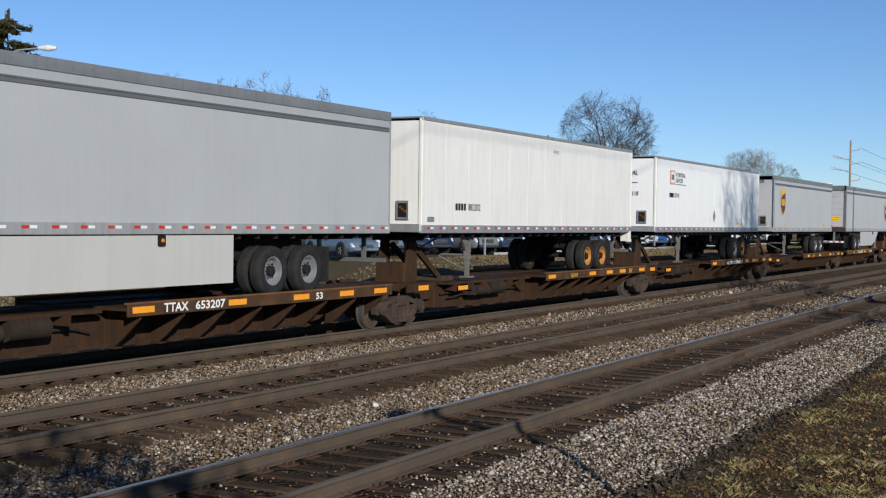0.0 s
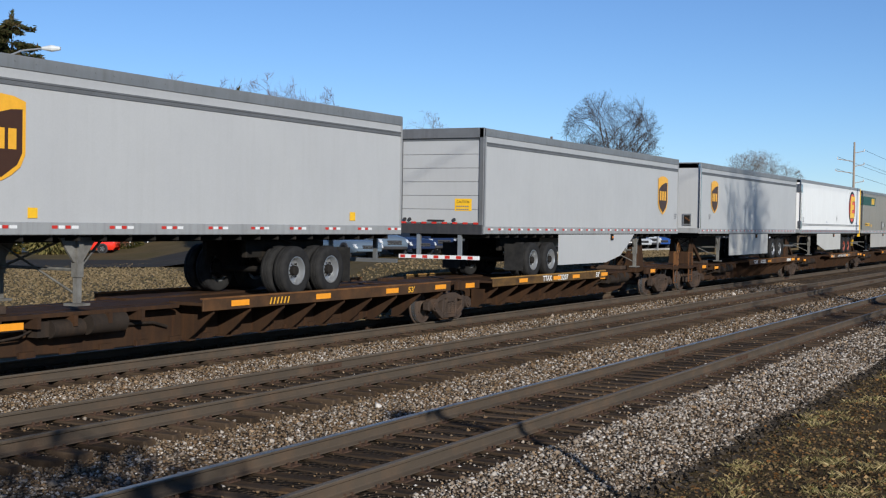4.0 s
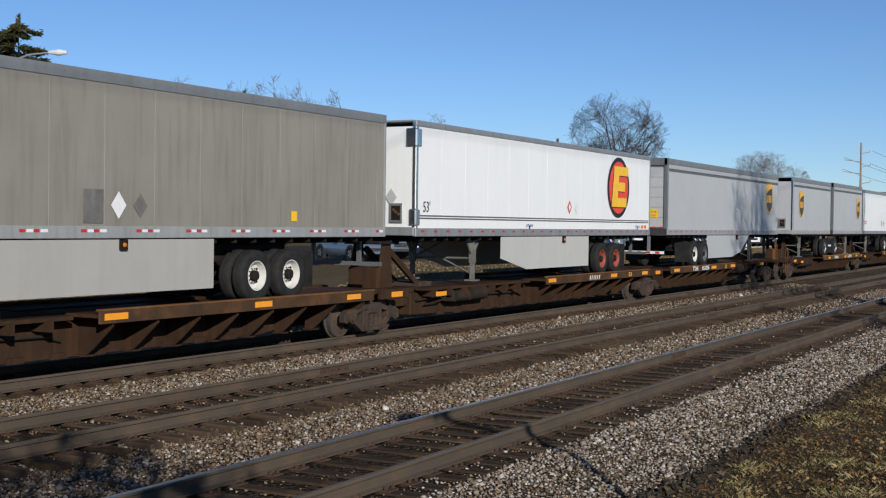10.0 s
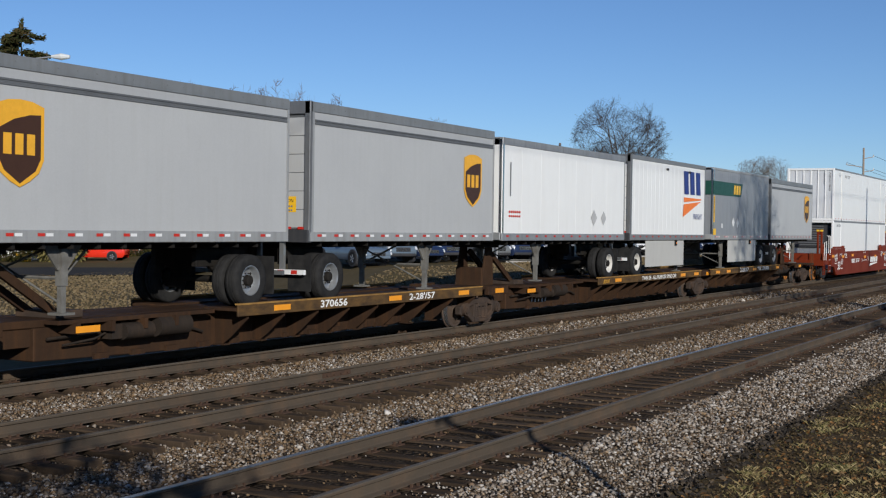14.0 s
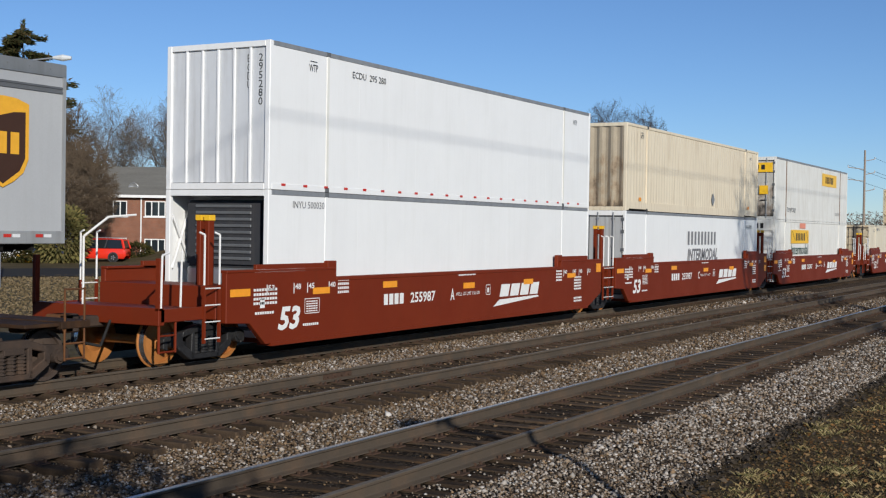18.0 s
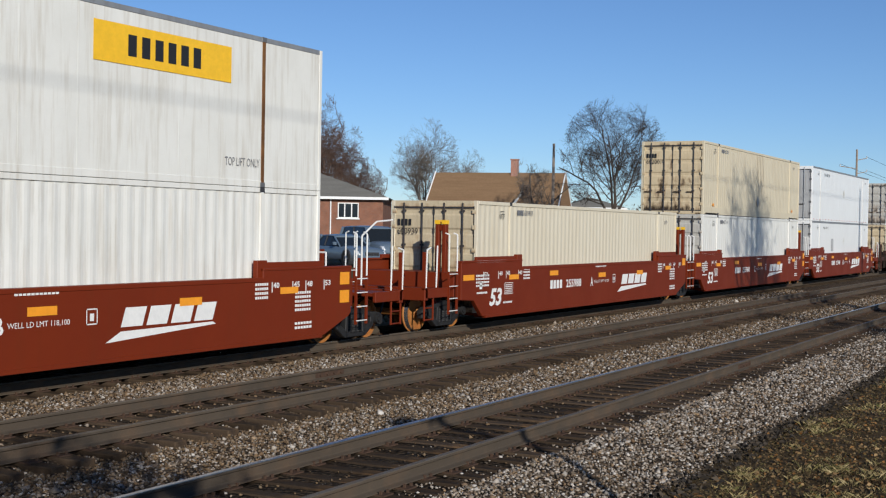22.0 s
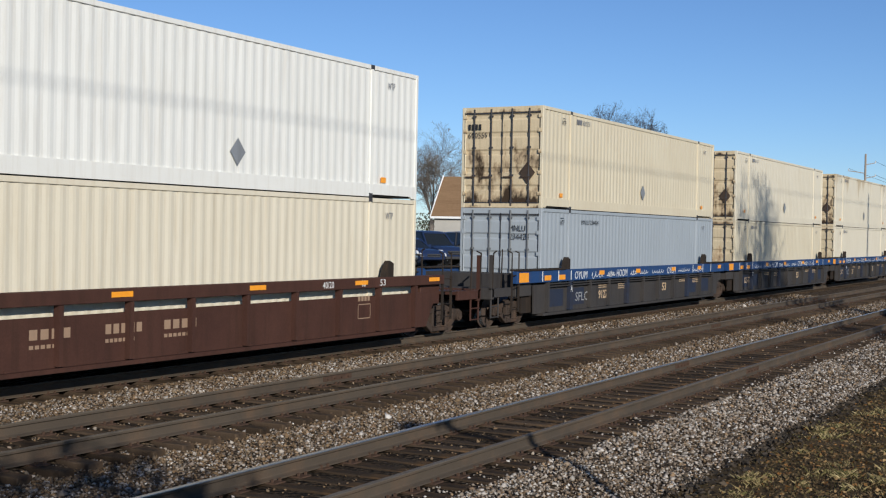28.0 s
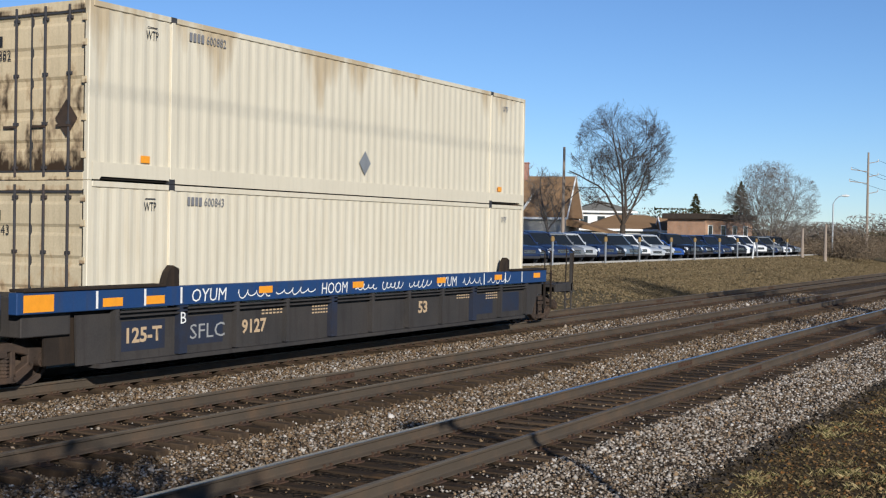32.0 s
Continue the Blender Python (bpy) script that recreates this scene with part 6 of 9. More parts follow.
def road_wheel(x, y, z, colour, parent):
    t = part("tyre", TYRE, None, parent)
    t.matrix_local = pose(x, y, z) if y < 0 else pose(x, y, z, 0, 0, 180)
    r = part("rim", RIMS[colour], None, t)
    return t


def tape_strip(tr, x0, x1, z, y, pitch=0.62, length=0.15, white=True):
    """Red and white reflective marks along a rail."""
    red, wht = bmesh.new(), bmesh.new()
    x = x0
    while x < x1 - 0.3:
        rect(red, x, x + length, z, z + 0.05, y)
        if white:
            rect(wht, x + length + 0.02, x + length + 0.17, z, z + 0.05, y)
        x += pitch
    tagged(part("red_tape", red, RED_TAPE, tr), kind="stuff")
    if white:
        tagged(part("white_tape", wht, WHITE_TAPE, tr), kind="stuff")
    else:
        wht.free()


def shield(tr, x, z, w, h, y):
    """A gold and brown shield badge."""
    def outline(k, dz=0.0, top=0.5):
        a, b = w * k / 2, h * k
        pts = [(-a, b * top * 0.86), (-a * 0.5, b * top * 0.97), (0, b * top), (a * 0.5, b * top * 0.97), (a, b * top * 0.86)]
        low = [(a, -b * 0.18), (a * 0.8, -b * 0.33), (a * 0.42, -b * 0.43), (0, -b * 0.5), (-a * 0.42, -b * 0.43), (-a * 0.8, -b * 0.33), (-a, -b * 0.18)]
        return [(x + u, z + v + dz) for u, v in pts + low]
    bm = bmesh.new()
    patch(bm, outline(1.0), y - 0.003)
    part("badge_ground", bm, GOLD, tr, "gold shield badge")
    bm = bmesh.new()
    a = w * 0.43
    patch(bm, [(x - a, z + h * 0.16), (x - a * 0.3, z + h * 0.27), (x + a * 0.45, z + h * 0.33), (x + a, z + h * 0.34), (x + a, z - h * 0.17), (x + a * 0.75, z - h * 0.31),
               (x, z - h * 0.46), (x - a * 0.75, z - h * 0.31), (x - a, z - h * 0.17)], y - 0.006)
    part("badge_field", bm, BROWN, tr)
    bm = bmesh.new()
    bars(bm, x - a * 0.8, z - h * 0.13, w * 0.72, h * 0.24, 3, y - 0.009, 0.0, 0.7)
    part("badge_mark", bm, GOLD, tr)


def oval_badge(tr, x, z, w, h, y):
    def ring(k, n=36):
        return [(x + w / 2 * k * math.cos(2 * math.pi * i / n), z + h / 2 * k * math.sin(2 * math.pi * i / n)) for i in range(n)]
    for name, k, mat, d in (("badge_rim", 1.0, INK, 0.003), ("badge_field", 0.86, DEEP_RED, 0.006)):
        bm = bmesh.new()
        patch(bm, ring(k), y - d)
        part(name, bm, mat, tr, "black-rimmed red oval badge" if k == 1 else "")
    for name, mat, dx, dz, d in (("badge_shadow", INK, -0.02, -0.03, 0.009), ("badge_mark", YELLOW, 0.02, 0.0, 0.012)):
        bm = bmesh.new()
        s = 0.16
        for k, l in ((0.20, 0.66), (-0.06, 0.56), (-0.32, 0.68)):
            u0, v0 = x + dx - w * 0.33 + s * (k + 0.32) * w, z + dz + k * h
            patch(bm, [(u0, v0), (u0 + w * l, v0), (u0 + w * l + 0.02, v0 + h * 0.15), (u0 + 0.04, v0 + h * 0.15)], y - d)
        u0 = x + dx - w * 0.33
        patch(bm, [(u0, z + dz - h * 0.32), (u0 + w * 0.24, z + dz - h * 0.32), (u0 + w * 0.24 + s * w * 0.7, z + dz + h * 0.35), (u0 + s * w * 0.7, z + dz + h * 0.35)], y - d - 0.001)
        part(name, bm, mat, tr)


def diamond(bm, x, z, w, h, y, side="near"):
    patch(bm, [(x - w / 2, z), (x, z - h / 2), (x + w / 2, z), (x, z + h / 2)], y, side)


HALF = 1.295


def trailer(s0, length, label, skin=None, axles=(), rims="steel", rear="right", top=4.97, leg=None, skirt=None, skirt_cut=0.0, band=False, tape="both", rail=None,
            top_rail=0.10, top_mat=None, nose_radius=0.0, seams=1.25, group="semi-trailers on the train", skirt_mat=None, bottom=2.2, posts=None):
    """A semi-trailer; x runs from its left end, z is above the rail head, and it stands on a deck 0.96 high."""
    skin = skin or GREY_SKIN
    if band:
        top_rail, top_mat, rail, seams = 0.22, TOP_GREY, rail or LOW_GREY, 99.0
    rail = rail or ALU_DULL
    tr = on_train(thing("semi_trailer", pose(s0, TRACK_Y, 0), label, "trailer", group), s0)
    L, Y = length, -HALF
    bm = bmesh.new()
    edge = [(0.02, Y + 0.012)]
    x = seams
    while x < L - 0.3:
        edge += [(x - 0.022, Y + 0.012), (x - 0.018, Y + 0.0095), (x + 0.018, Y + 0.0095), (x + 0.022, Y + 0.012)]
        x += seams
    edge.append((L - 0.02, Y + 0.012))
    prism(bm, edge + [(a, -b) for a, b in reversed(edge)], bottom + 0.17, top - top_rail, "z")
    part("body", bm, skin, tr)
    bm = bmesh.new()
    box(bm, 0, L, Y + 0.10, -Y - 0.10, top - 0.035, top)
    part("roof", bm, ALU_DULL, tr)
    for sy in (-1, 1):
        bm = bmesh.new()
        y0, y1 = sorted((sy * (HALF + 0.004), sy * (HALF - 0.11)))
        box(bm, 0, L, y0, y1, top - top_rail, top - 0.006)
        soften(bm, 0.012)
        x = 0.4
        while x < L - 0.2:
            rod(bm, (x, sy * (HALF + 0.012), top - top_rail * 0.45), (x, sy * HALF, top - top_rail * 0.45), 0.016, 5)
            x += 0.42
        part("top_rail", bm, top_mat or rail, tr)
        bm = bmesh.new()
        y0, y1 = sorted((sy * (HALF + 0.006), sy * (HALF - 0.08)))
        box(bm, 0, L, y0, y1, bottom, bottom + 0.20)
        soften(bm, 0.01)
        part("bottom_rail", bm, rail, tr)
        for px in (0, L):
            bm = bmesh.new()
            x0, x1 = (0.0, 0.12) if px == 0 else (L - 0.07, L)
            y0, y1 = sorted((sy * (HALF + 0.002), sy * (HALF - 0.12)))
            box(bm, x0 - 0.006, x1 + 0.006, y0, y1, bottom + 0.02, top - 0.02)
            soften(bm, 0.03 if px == 0 and rear != "left" else 0.012, 2)
            part("corner_post", bm, posts or (CHROME if px == 0 and rear != "left" else rail), tr)
    if tape:
        if tape == "sets":
            for k in (0.0, 0.28):
                tape_strip(tr, 0.3 + k, L, bottom + 0.10, Y - 0.010, 1.27, 0.12)
        else:
            tape_strip(tr, 0.25, L, bottom + 0.10, Y - 0.010, white=tape == "both")
    if band:
        bm = bmesh.new()
        prism(bm, [(Y + 0.02, top - 0.47), (Y - 0.008, top - 0.465), (Y - 0.008, top - 0.435), (Y + 0.004, top - 0.43), (Y + 0.004, top - 0.40), (Y - 0.008, top - 0.395), (Y - 0.008, top - 0.365), (Y + 0.02, top - 0.36)], 0.14, L - 0.08, "x")
        part("rub_band", bm, MID_TRIM, tr, "dark ribbed band under the roof")
    # underframe
    bm = bmesh.new()
    for y in (-0.45, 0.45):
        box(bm, 0.4, L - 0.3, y - 0.04, y + 0.04, bottom - 0.14, bottom - 0.002)
    x = 0.5
    while x < L - 0.3:
        box(bm, x, x + 0.06, -1.2, 1.2, bottom - 0.10, bottom - 0.004)
        x += 0.6
    tagged(part("underframe", bm, UNDER, tr), kind="stuff")
    if axles:
        lo, hi = min(axles), max(axles)
        bm = bmesh.new()
        for y in (-0.5, 0.5):
            box(bm, lo - 0.75, hi + 0.75, y - 0.06, y + 0.06, 1.72, bottom - 0.14)
            for a in axles:
                prism(bm, [(a - 0.35, 1.72), (a + 0.12, 1.40), (a + 0.3, 1.40), (a + 0.35, 1.72)], y - 0.05, y + 0.05)
        part("suspension", soften(bm, 0.01), UNDER, tr)
        for a in axles:
            bm = bmesh.new()
            rod(bm, (a, -1.1, 1.47), (a, 1.1, 1.47), 0.07, 10)
            for y in (-0.66, 0.66):
                rod(bm, (a, y - 0.1, 1.47), (a, y + 0.1, 1.47), 0.2, 14)
            part("axle", bm, UNDER, tr)
            for y in (-1.15, -0.83, 0.83, 1.15):
                road_wheel(a, y, 1.465, rims if isinstance(rims, str) else rims[axles.index(a)], tr)
        flap = hi + 0.72 if rear == "right" else lo - 0.72
        for sy in (-1, 1):
            bm = bmesh.new()
            y0, y1 = sorted((sy * 1.27, sy * 0.70))
            box(bm, flap - 0.012, flap + 0.012, y0, y1, 1.18, 1.92)
            part("mud_flap", bm, RUBBER, tr)
    if leg is not None:
        for sy in (-1, 1):
            bm = bmesh.new()
            y = sy * 0.9
            box(bm, leg - 0.07, leg + 0.07, y - 0.07, y + 0.07, 1.5, bottom - 0.1)
            box(bm, leg - 0.05, leg + 0.05, y - 0.05, y + 0.05, 1.06, 1.52)
            box(bm, leg - 0.16, leg + 0.16, y - 0.14, y + 0.14, 1.03, 1.07)
            prism(bm, [(leg - 0.42, bottom - 0.05), (leg + 0.42, bottom - 0.05), (leg + 0.1, 1.75), (leg - 0.1, 1.75)], y - 0.02, y + 0.02)
            rod(bm, (leg, y, 1.6), (leg + 1.0, sy * 0.45, bottom - 0.12), 0.025, 6)
            part("landing_leg", bm, LEG_GREY, tr)
        bm = bmesh.new()
        rod(bm, (leg, -0.9, 1.62), (leg, 0.9, 1.62), 0.03, 6)
        rod(bm, (leg, -0.9, 1.2), (leg, 0.9, 2.0), 0.02, 6)
        part("leg_brace", bm, LEG_GREY, tr)
    if skirt:
        a, b = skirt
        z0 = 1.28
        pts = [(a, bottom - 0.02), (b, bottom - 0.02), (b, z0), (a + skirt_cut, z0), (a, z0 + (0.32 if skirt_cut > 0 else 0))]
        if skirt_cut < 0:
            c = -skirt_cut
            pts = [(a, bottom - 0.02), (b, bottom - 0.02), (b - c * 0.12, bottom - 0.22), (b - c * 0.5, z0 + 0.2), (b - c, z0), (a, z0)]
        for sy in (-1, 1):
            bm = bmesh.new()
            prism(bm, pts, sy * (HALF - 0.03), sy * (HALF - 0.05))
            part("side_skirt", bm, skirt_mat or skin, tr)
        bm = bmesh.new()
        box(bm, (a + b) / 2 + 1.0, (a + b) / 2 + 1.16, -HALF - 0.02, -HALF + 0.03, bottom - 0.20, bottom - 0.02)
        part("marker_lamp", bm, UNDER, tr)
        bm = bmesh.new()
        lathe(bm, [(0.0, -0.025), (0.03, -0.02), (0.04, 0)], ((a + b) / 2 + 1.08, -HALF - 0.02, bottom - 0.11), 12)
        part("marker_lens", bm, AMBER, tr)
    # ends
    if rear == "left":
        bm = bmesh.new()
        box(bm, 0.0, 0.03, -HALF + 0.14, HALF - 0.14, bottom + 0.25, top - 0.26)
        door = part("roll_door", bm, MID_TRIM, tr, "ribbed roll-up rear door")
        for i in range(6):
            h = (top - 0.3 - bottom - 0.3) / 6
            bm = bmesh.new()
            box(bm, -0.012, 0.004, -HALF + 0.14, HALF - 0.14, bottom + 0.28 + i * h, bottom + 0.27 + (i + 1) * h)
            part("door_panel", soften(bm, 0.006), skin, door)
        bm = bmesh.new()
        box(bm, -0.05, 0.05, -HALF - 0.004, -HALF + 0.13, bottom, top)
        box(bm, -0.05, 0.05, HALF - 0.13, HALF + 0.004, bottom, top)
        box(bm, -0.05, 0.05, -HALF, HALF, top - 0.26, top + 0.004)
        part("rear_frame", soften(bm, 0.01), FRAME_GREY, tr)
        bm = bmesh.new()
        box(bm, -0.10, 0.06, -HALF, HALF, bottom - 0.02, bottom + 0.24)
        part("dock_bumper", soften(bm, 0.01), DARK_TRIM, tr)
        bm = bmesh.new()
        box(bm, -0.08, 0.0, -1.2, 1.2, 1.52, 1.62)
        part("underride_bar", bm, WHITE_TAPE, tr, "underride bar with red and white stripes")
        bm = bmesh.new()
        for i in range(7):
            rect(bm, -1.15 + i * 0.34, -1.0 + i * 0.34, 1.53, 1.61, -0.083, "left")
        for i in range(8):
            rect(bm, -1.15 + i * 0.31, -1.0 + i * 0.31, bottom + 0.25, bottom + 0.30, -0.053, "left")
        tagged(part("rear_red_tape", bm, RED_TAPE, tr), kind="stuff")
        for y in (-0.62, 0.62):
            bm = bmesh.new()
            box(bm, -0.05, 0.03, y - 0.05, y + 0.05, 1.6, bottom)
            part("bar_hanger", bm, ALU, tr)
        bm = bmesh.new()
        for y in (-0.45, 0.9, 1.05):
            rod(bm, (-0.06, y, bottom + 0.36), (-0.03, y, bottom + 0.36), 0.05, 8)
        box(bm, -0.05, -0.02, -0.15, 0.35, bottom + 0.32, bottom + 0.36)
        part("door_latch", bm, DARK_TRIM, tr)
        bm = bmesh.new()
        rect(bm, 0.45, 0.95, bottom + 0.6, bottom + 0.92, -0.016, "left")
        part("caution_label", bm, YELLOW, tr, "yellow caution label")
        lettering("CAUTION", 0.50, bottom + 0.80, 0.07, INK, tr, -0.020, 0.38, LEFT)
        bm = bmesh.new()
        for k in (0.62, 0.70):
            bars(bm, 0.50, bottom + k, 0.38, 0.035, 6, -0.020, side="left")
        part("label_print", bm, GREY_INK, tr)
    else:
        bm = bmesh.new()
        box(bm, -0.03, 0.02, -HALF + 0.05, HALF - 0.05, bottom + 0.02, bottom + 0.22)
        part("nose_sill", soften(bm, 0.008), rail, tr)
        bm = bmesh.new()
        for y0 in (-0.95, 0.55):
            box(bm, -0.035, 0.0, y0, y0 + 0.36, bottom + 0.32, bottom + 0.78)
            cb = part("connection_box", soften(bm, 0.01), ALU, tr, "open connection box on the nose")
            bm = bmesh.new()
            box(bm, -0.042, -0.03, y0 + 0.06, y0 + 0.30, bottom + 0.38, bottom + 0.72)
            part("recess", bm, UNDER, cb)
            bm = bmesh.new()
        for k, y in enumerate((-0.86, -0.78, -0.72)):
            rod(bm, (-0.075, y, bottom + 0.52 + 0.05 * k), (-0.04, y, bottom + 0.52 + 0.05 * k), 0.035, 8)
        part("hose_coupling", bm, RUST, tr)
    if rear == "right":
        bm = bmesh.new()
        box(bm, L - 0.05, L + 0.02, -1.2, 1.2, 1.54, 1.63)
        for y in (-0.62, 0.62):
            box(bm, L - 0.06, L, y - 0.05, y + 0.05, 1.6, bottom)
        part("underride_bar", bm, MID_TRIM, tr)
    return tr


def number(tr, words, x, z, h, y=None, mat=None, w=None, side=NEAR):
    lettering(words, x, z, h, mat or INK, tr, (-HALF - 0.004) if y is None else y, w, side)


# grey trailer
A = trailer(8.57, 16.15, "long grey semi-trailer with white skirts on a spine car", GREY_SKIN, (11.72, 12.96), "steel", leg=3.2, skirt=(4.2, 10.45), band=True, skirt_mat=SKIRT)

B = trailer(26.2, 14.55, "stained white semi-trailer with yellow wheel rims", WHITE_SKIN, (10.69, 11.93), "yellow", leg=3.15, top=5.0, tape="both", seams=1.22, rail=ALU_DULL, posts=OLD_WHITE)
number(B, "882202", 2.42, 2.78, 0.17, w=0.68)
bm = bmesh.new()
bars(bm, 1.72, 2.78, 0.6, 0.17, 4, -HALF - 0.004)
part("reporting_mark", bm, INK, B)
number(B, "45'/102", 7.85, 4.52, 0.10, mat=GREY_INK)
bm = bmesh.new()
rect(bm, 0.28, 0.62, 2.48, 2.6, -HALF - 0.004)
part("inspection_plate", bm, ALU_DULL, B)
bm = bmesh.new()
box(bm, 14.3, 14.5, -HALF - 0.01, -HALF + 0.3, 1.9, 2.25)
part("rear_bracket", soften(bm, 0.01), OLD_WHITE, B)

C = trailer(43.3, 14.4, "white semi-trailer with orange-square badge and one yellow rim", CLEAN_WHITE, (10.6, 11.86), ("dark", "yellow"), leg=3.8, top=4.95, seams=1.22, posts=OLD_WHITE)
bm = bmesh.new()
rect(bm, 1.55, 2.1, 3.98, 4.5, -HALF - 0.004)
rect(bm, -1.12, -0.58, 4.0, 4.5, -0.004, "left")
part("square_badge", bm, SALMON, C, "faded orange square badge")
bm = bmesh.new()
bars(bm, 1.68, 4.14, 0.3, 0.2, 3, -HALF - 0.010)
bars(bm, -1.0, 4.15, 0.3, 0.2, 3, -0.012, side="left")
part("badge_mark", bm, INK, C)
bm = bmesh.new()
rect(bm, 1.61, 2.04, 4.04, 4.44, -HALF - 0.006)
rect(bm, -1.06, -0.64, 4.06, 4.44, -0.008, "left")
part("badge_field", bm, WHITE_TAPE, C)
for words, z in (("INTERMODAL", 4.27), ("SERVICES", 4.06)):
    number(C, words, 2.2, z, 0.16, w=1.15 if z > 4.2 else 0.85)
    number(C, words, -0.46, z, 0.16, -0.006, w=1.05 if z > 4.2 else 0.8, side=LEFT)
bm = bmesh.new()
rect(bm, 2.2, 3.45, 3.98, 4.0, -HALF - 0.004)
rect(bm, -0.46, 0.59, 3.98, 4.0, -0.006, "left")
bars(bm, 1.5, 3.5, 0.5, 0.16, 4, -HALF - 0.004)
bars(bm, -0.35, 3.52, 0.4, 0.16, 4, -0.006, side="left")
part("reporting_mark", bm, INK, C)
number(C, "823118", 2.06, 3.5, 0.16, w=0.55)
number(C, "823118", 0.12, 3.52, 0.16, -0.006, w=0.5, side=LEFT)
bm = bmesh.new()
for i in range(6):
    bars(bm, -0.35, 3.2 - i * 0.09, 0.45, 0.05, 6, -0.006, side="left")
part("small_print", bm, GREY_INK, C)
bm = bmesh.new()
diamond(bm, 7.3, 2.85, 0.36, 0.5, -HALF - 0.004)
diamond(bm, -1.15, 3.2, 0.36, 0.5, -0.006, "left")
part("placard_holder", bm, ALU_DULL, C)
bm = bmesh.new()
for x in (6.0, 6.65, 11.2, 12.9):
    box(bm, x, x + 0.16, -HALF - 0.006, -HALF + 0.005, 2.6, 2.8)
part("tie_plate", bm, OLD_WHITE, C)
bm = bmesh.new()
for x, w, z in ((10.6, 0.14, 2.5), (10.95, 0.14, 2.52), (11.35, 0.2, 2.5)):
    rect(bm, x, x + w, z, z + 0.08, -HALF - 0.005)
part("yellow_sticker", bm, YELLOW, C)

D = trailer(60.6, 13.6, "grey semi-trailer with a gold and brown shield badge", GREY2_SKIN, (9.5, 10.75), "steel", leg=3.8, band=True, top=4.92, tape="sets")
shield(D, 1.82, 3.66, 0.95, 1.3, -HALF - 0.004)
bm = bmesh.new()
rect(bm, 2.35, 2.55, 2.46, 2.62, -HALF - 0.004)
rect(bm, 11.4, 11.62, 2.5, 2.68, -HALF - 0.004)
part("yellow_sticker", bm, YELLOW, D)
number(D, "847008", 0.1, 4.55, 0.16, -0.006, w=0.7, side=LEFT)

E = trailer(78.42, 16.12, "grey semi-trailer with roll-up door and shield badge", GREY2_SKIN, (3.25, 4.48), "steel", "left", leg=12.6, skirt=(5.05, 11.5), skirt_cut=-2.6, band=True, top=4.97)
shield(E, 14.34, 3.58, 1.05, 1.38, -HALF - 0.004)
number(E, "53'", 15.7, 2.75, 0.2, mat=GREY_INK)

F = trailer(97.33, 16.2, "grey semi-trailer with shield badge, skirt and nose number", GREY2_SKIN, (11.75, 13.05), "steel", leg=3.85, skirt=(4.3, 10.75), band=True, top=5.0, skirt_mat=SKIRT)
shield(F, 1.9, 3.68, 0.98, 1.32, -HALF - 0.004)
number(F, "53'", 1.15, 2.78, 0.2, mat=GREY_INK)
number(F, "837407", -0.28, 4.6, 0.17, -0.006, w=0.5, side=LEFT)
bm = bmesh.new()
bars(bm, -0.25, 3.35, 0.2, 0.06, 3, -0.006, side="left")
part("small_print", bm, INK, F)

G = trailer(114.7, 16.15, "white semi-trailer with red oval badge and red rims", CLEAN_WHITE, (11.37, 12.65), "red", leg=3.7, skirt=(4.1, 10.35), skirt_cut=2.0, top=5.0, top_rail=0.17, tape="red", skirt_mat=SKIRT)
E2 = trailer(149.15, 16.15, "white semi-trailer with red oval badge and red wheel rims", CLEAN_WHITE, (11.85, 13.05), "red", leg=3.65, skirt=(4.6, 10.7), skirt_cut=1.6, top=4.93, top_rail=0.15, tape="red", skirt_mat=SKIRT)
for tr, bx, dia in ((G, 13.5, 9.0), (E2, 13.1, 9.1)):
    oval_badge(tr, bx, 3.75, 1.95, 1.96, -HALF - 0.004)
    bm = bmesh.new()
    box(bm, 0.15, 16.0, -HALF - 0.006, -HALF + 0.02, 2.62, 2.65)
    box(bm, 0.15, 16.0, -HALF - 0.006, -HALF + 0.02, 2.68, 2.71)
    part("rub_band", bm, MID_TRIM, tr)
    number(tr, "53'", 0.35, 2.78, 0.26)
    number(tr, "LIFT HERE", 6.1, 2.78 if tr is G else 2.45, 0.08, mat=NAVY)
    number(tr, "LIFT HERE", 14.7, 2.78 if tr is G else 2.45, 0.08, mat=NAVY)
    bm = bmesh.new()
    for x in (6.3, 14.9):
        patch(bm, [(x - 0.03, 2.5), (x + 0.03, 2.5), (x + 0.03, 2.42), (x, 2.36), (x - 0.03, 2.42)], -HALF - 0.012)
    part("lift_arrow", bm, NAVY, tr)
    bm = bmesh.new()
    diamond(bm, dia, 3.05, 0.32, 0.4, -HALF - 0.004)
    part("placard", bm, LIGHT_INK if tr is G else RED_TAPE, tr)
bm = bmesh.new()
diamond(bm, 9.65, 3.05, 0.32, 0.4, -HALF - 0.004)
diamond(bm, 9.1, 3.05, 0.2, 0.25, -HALF - 0.007)
part("placard", bm, WHITE_INK, E2)
bm = bmesh.new()
rect(bm, 15.3, 15.5, 2.44, 2.54, -HALF - 0.004)
rect(bm, 15.6, 15.8, 2.44, 2.54, -HALF - 0.004)
part("amber_sticker", bm, ORANGE, E2)
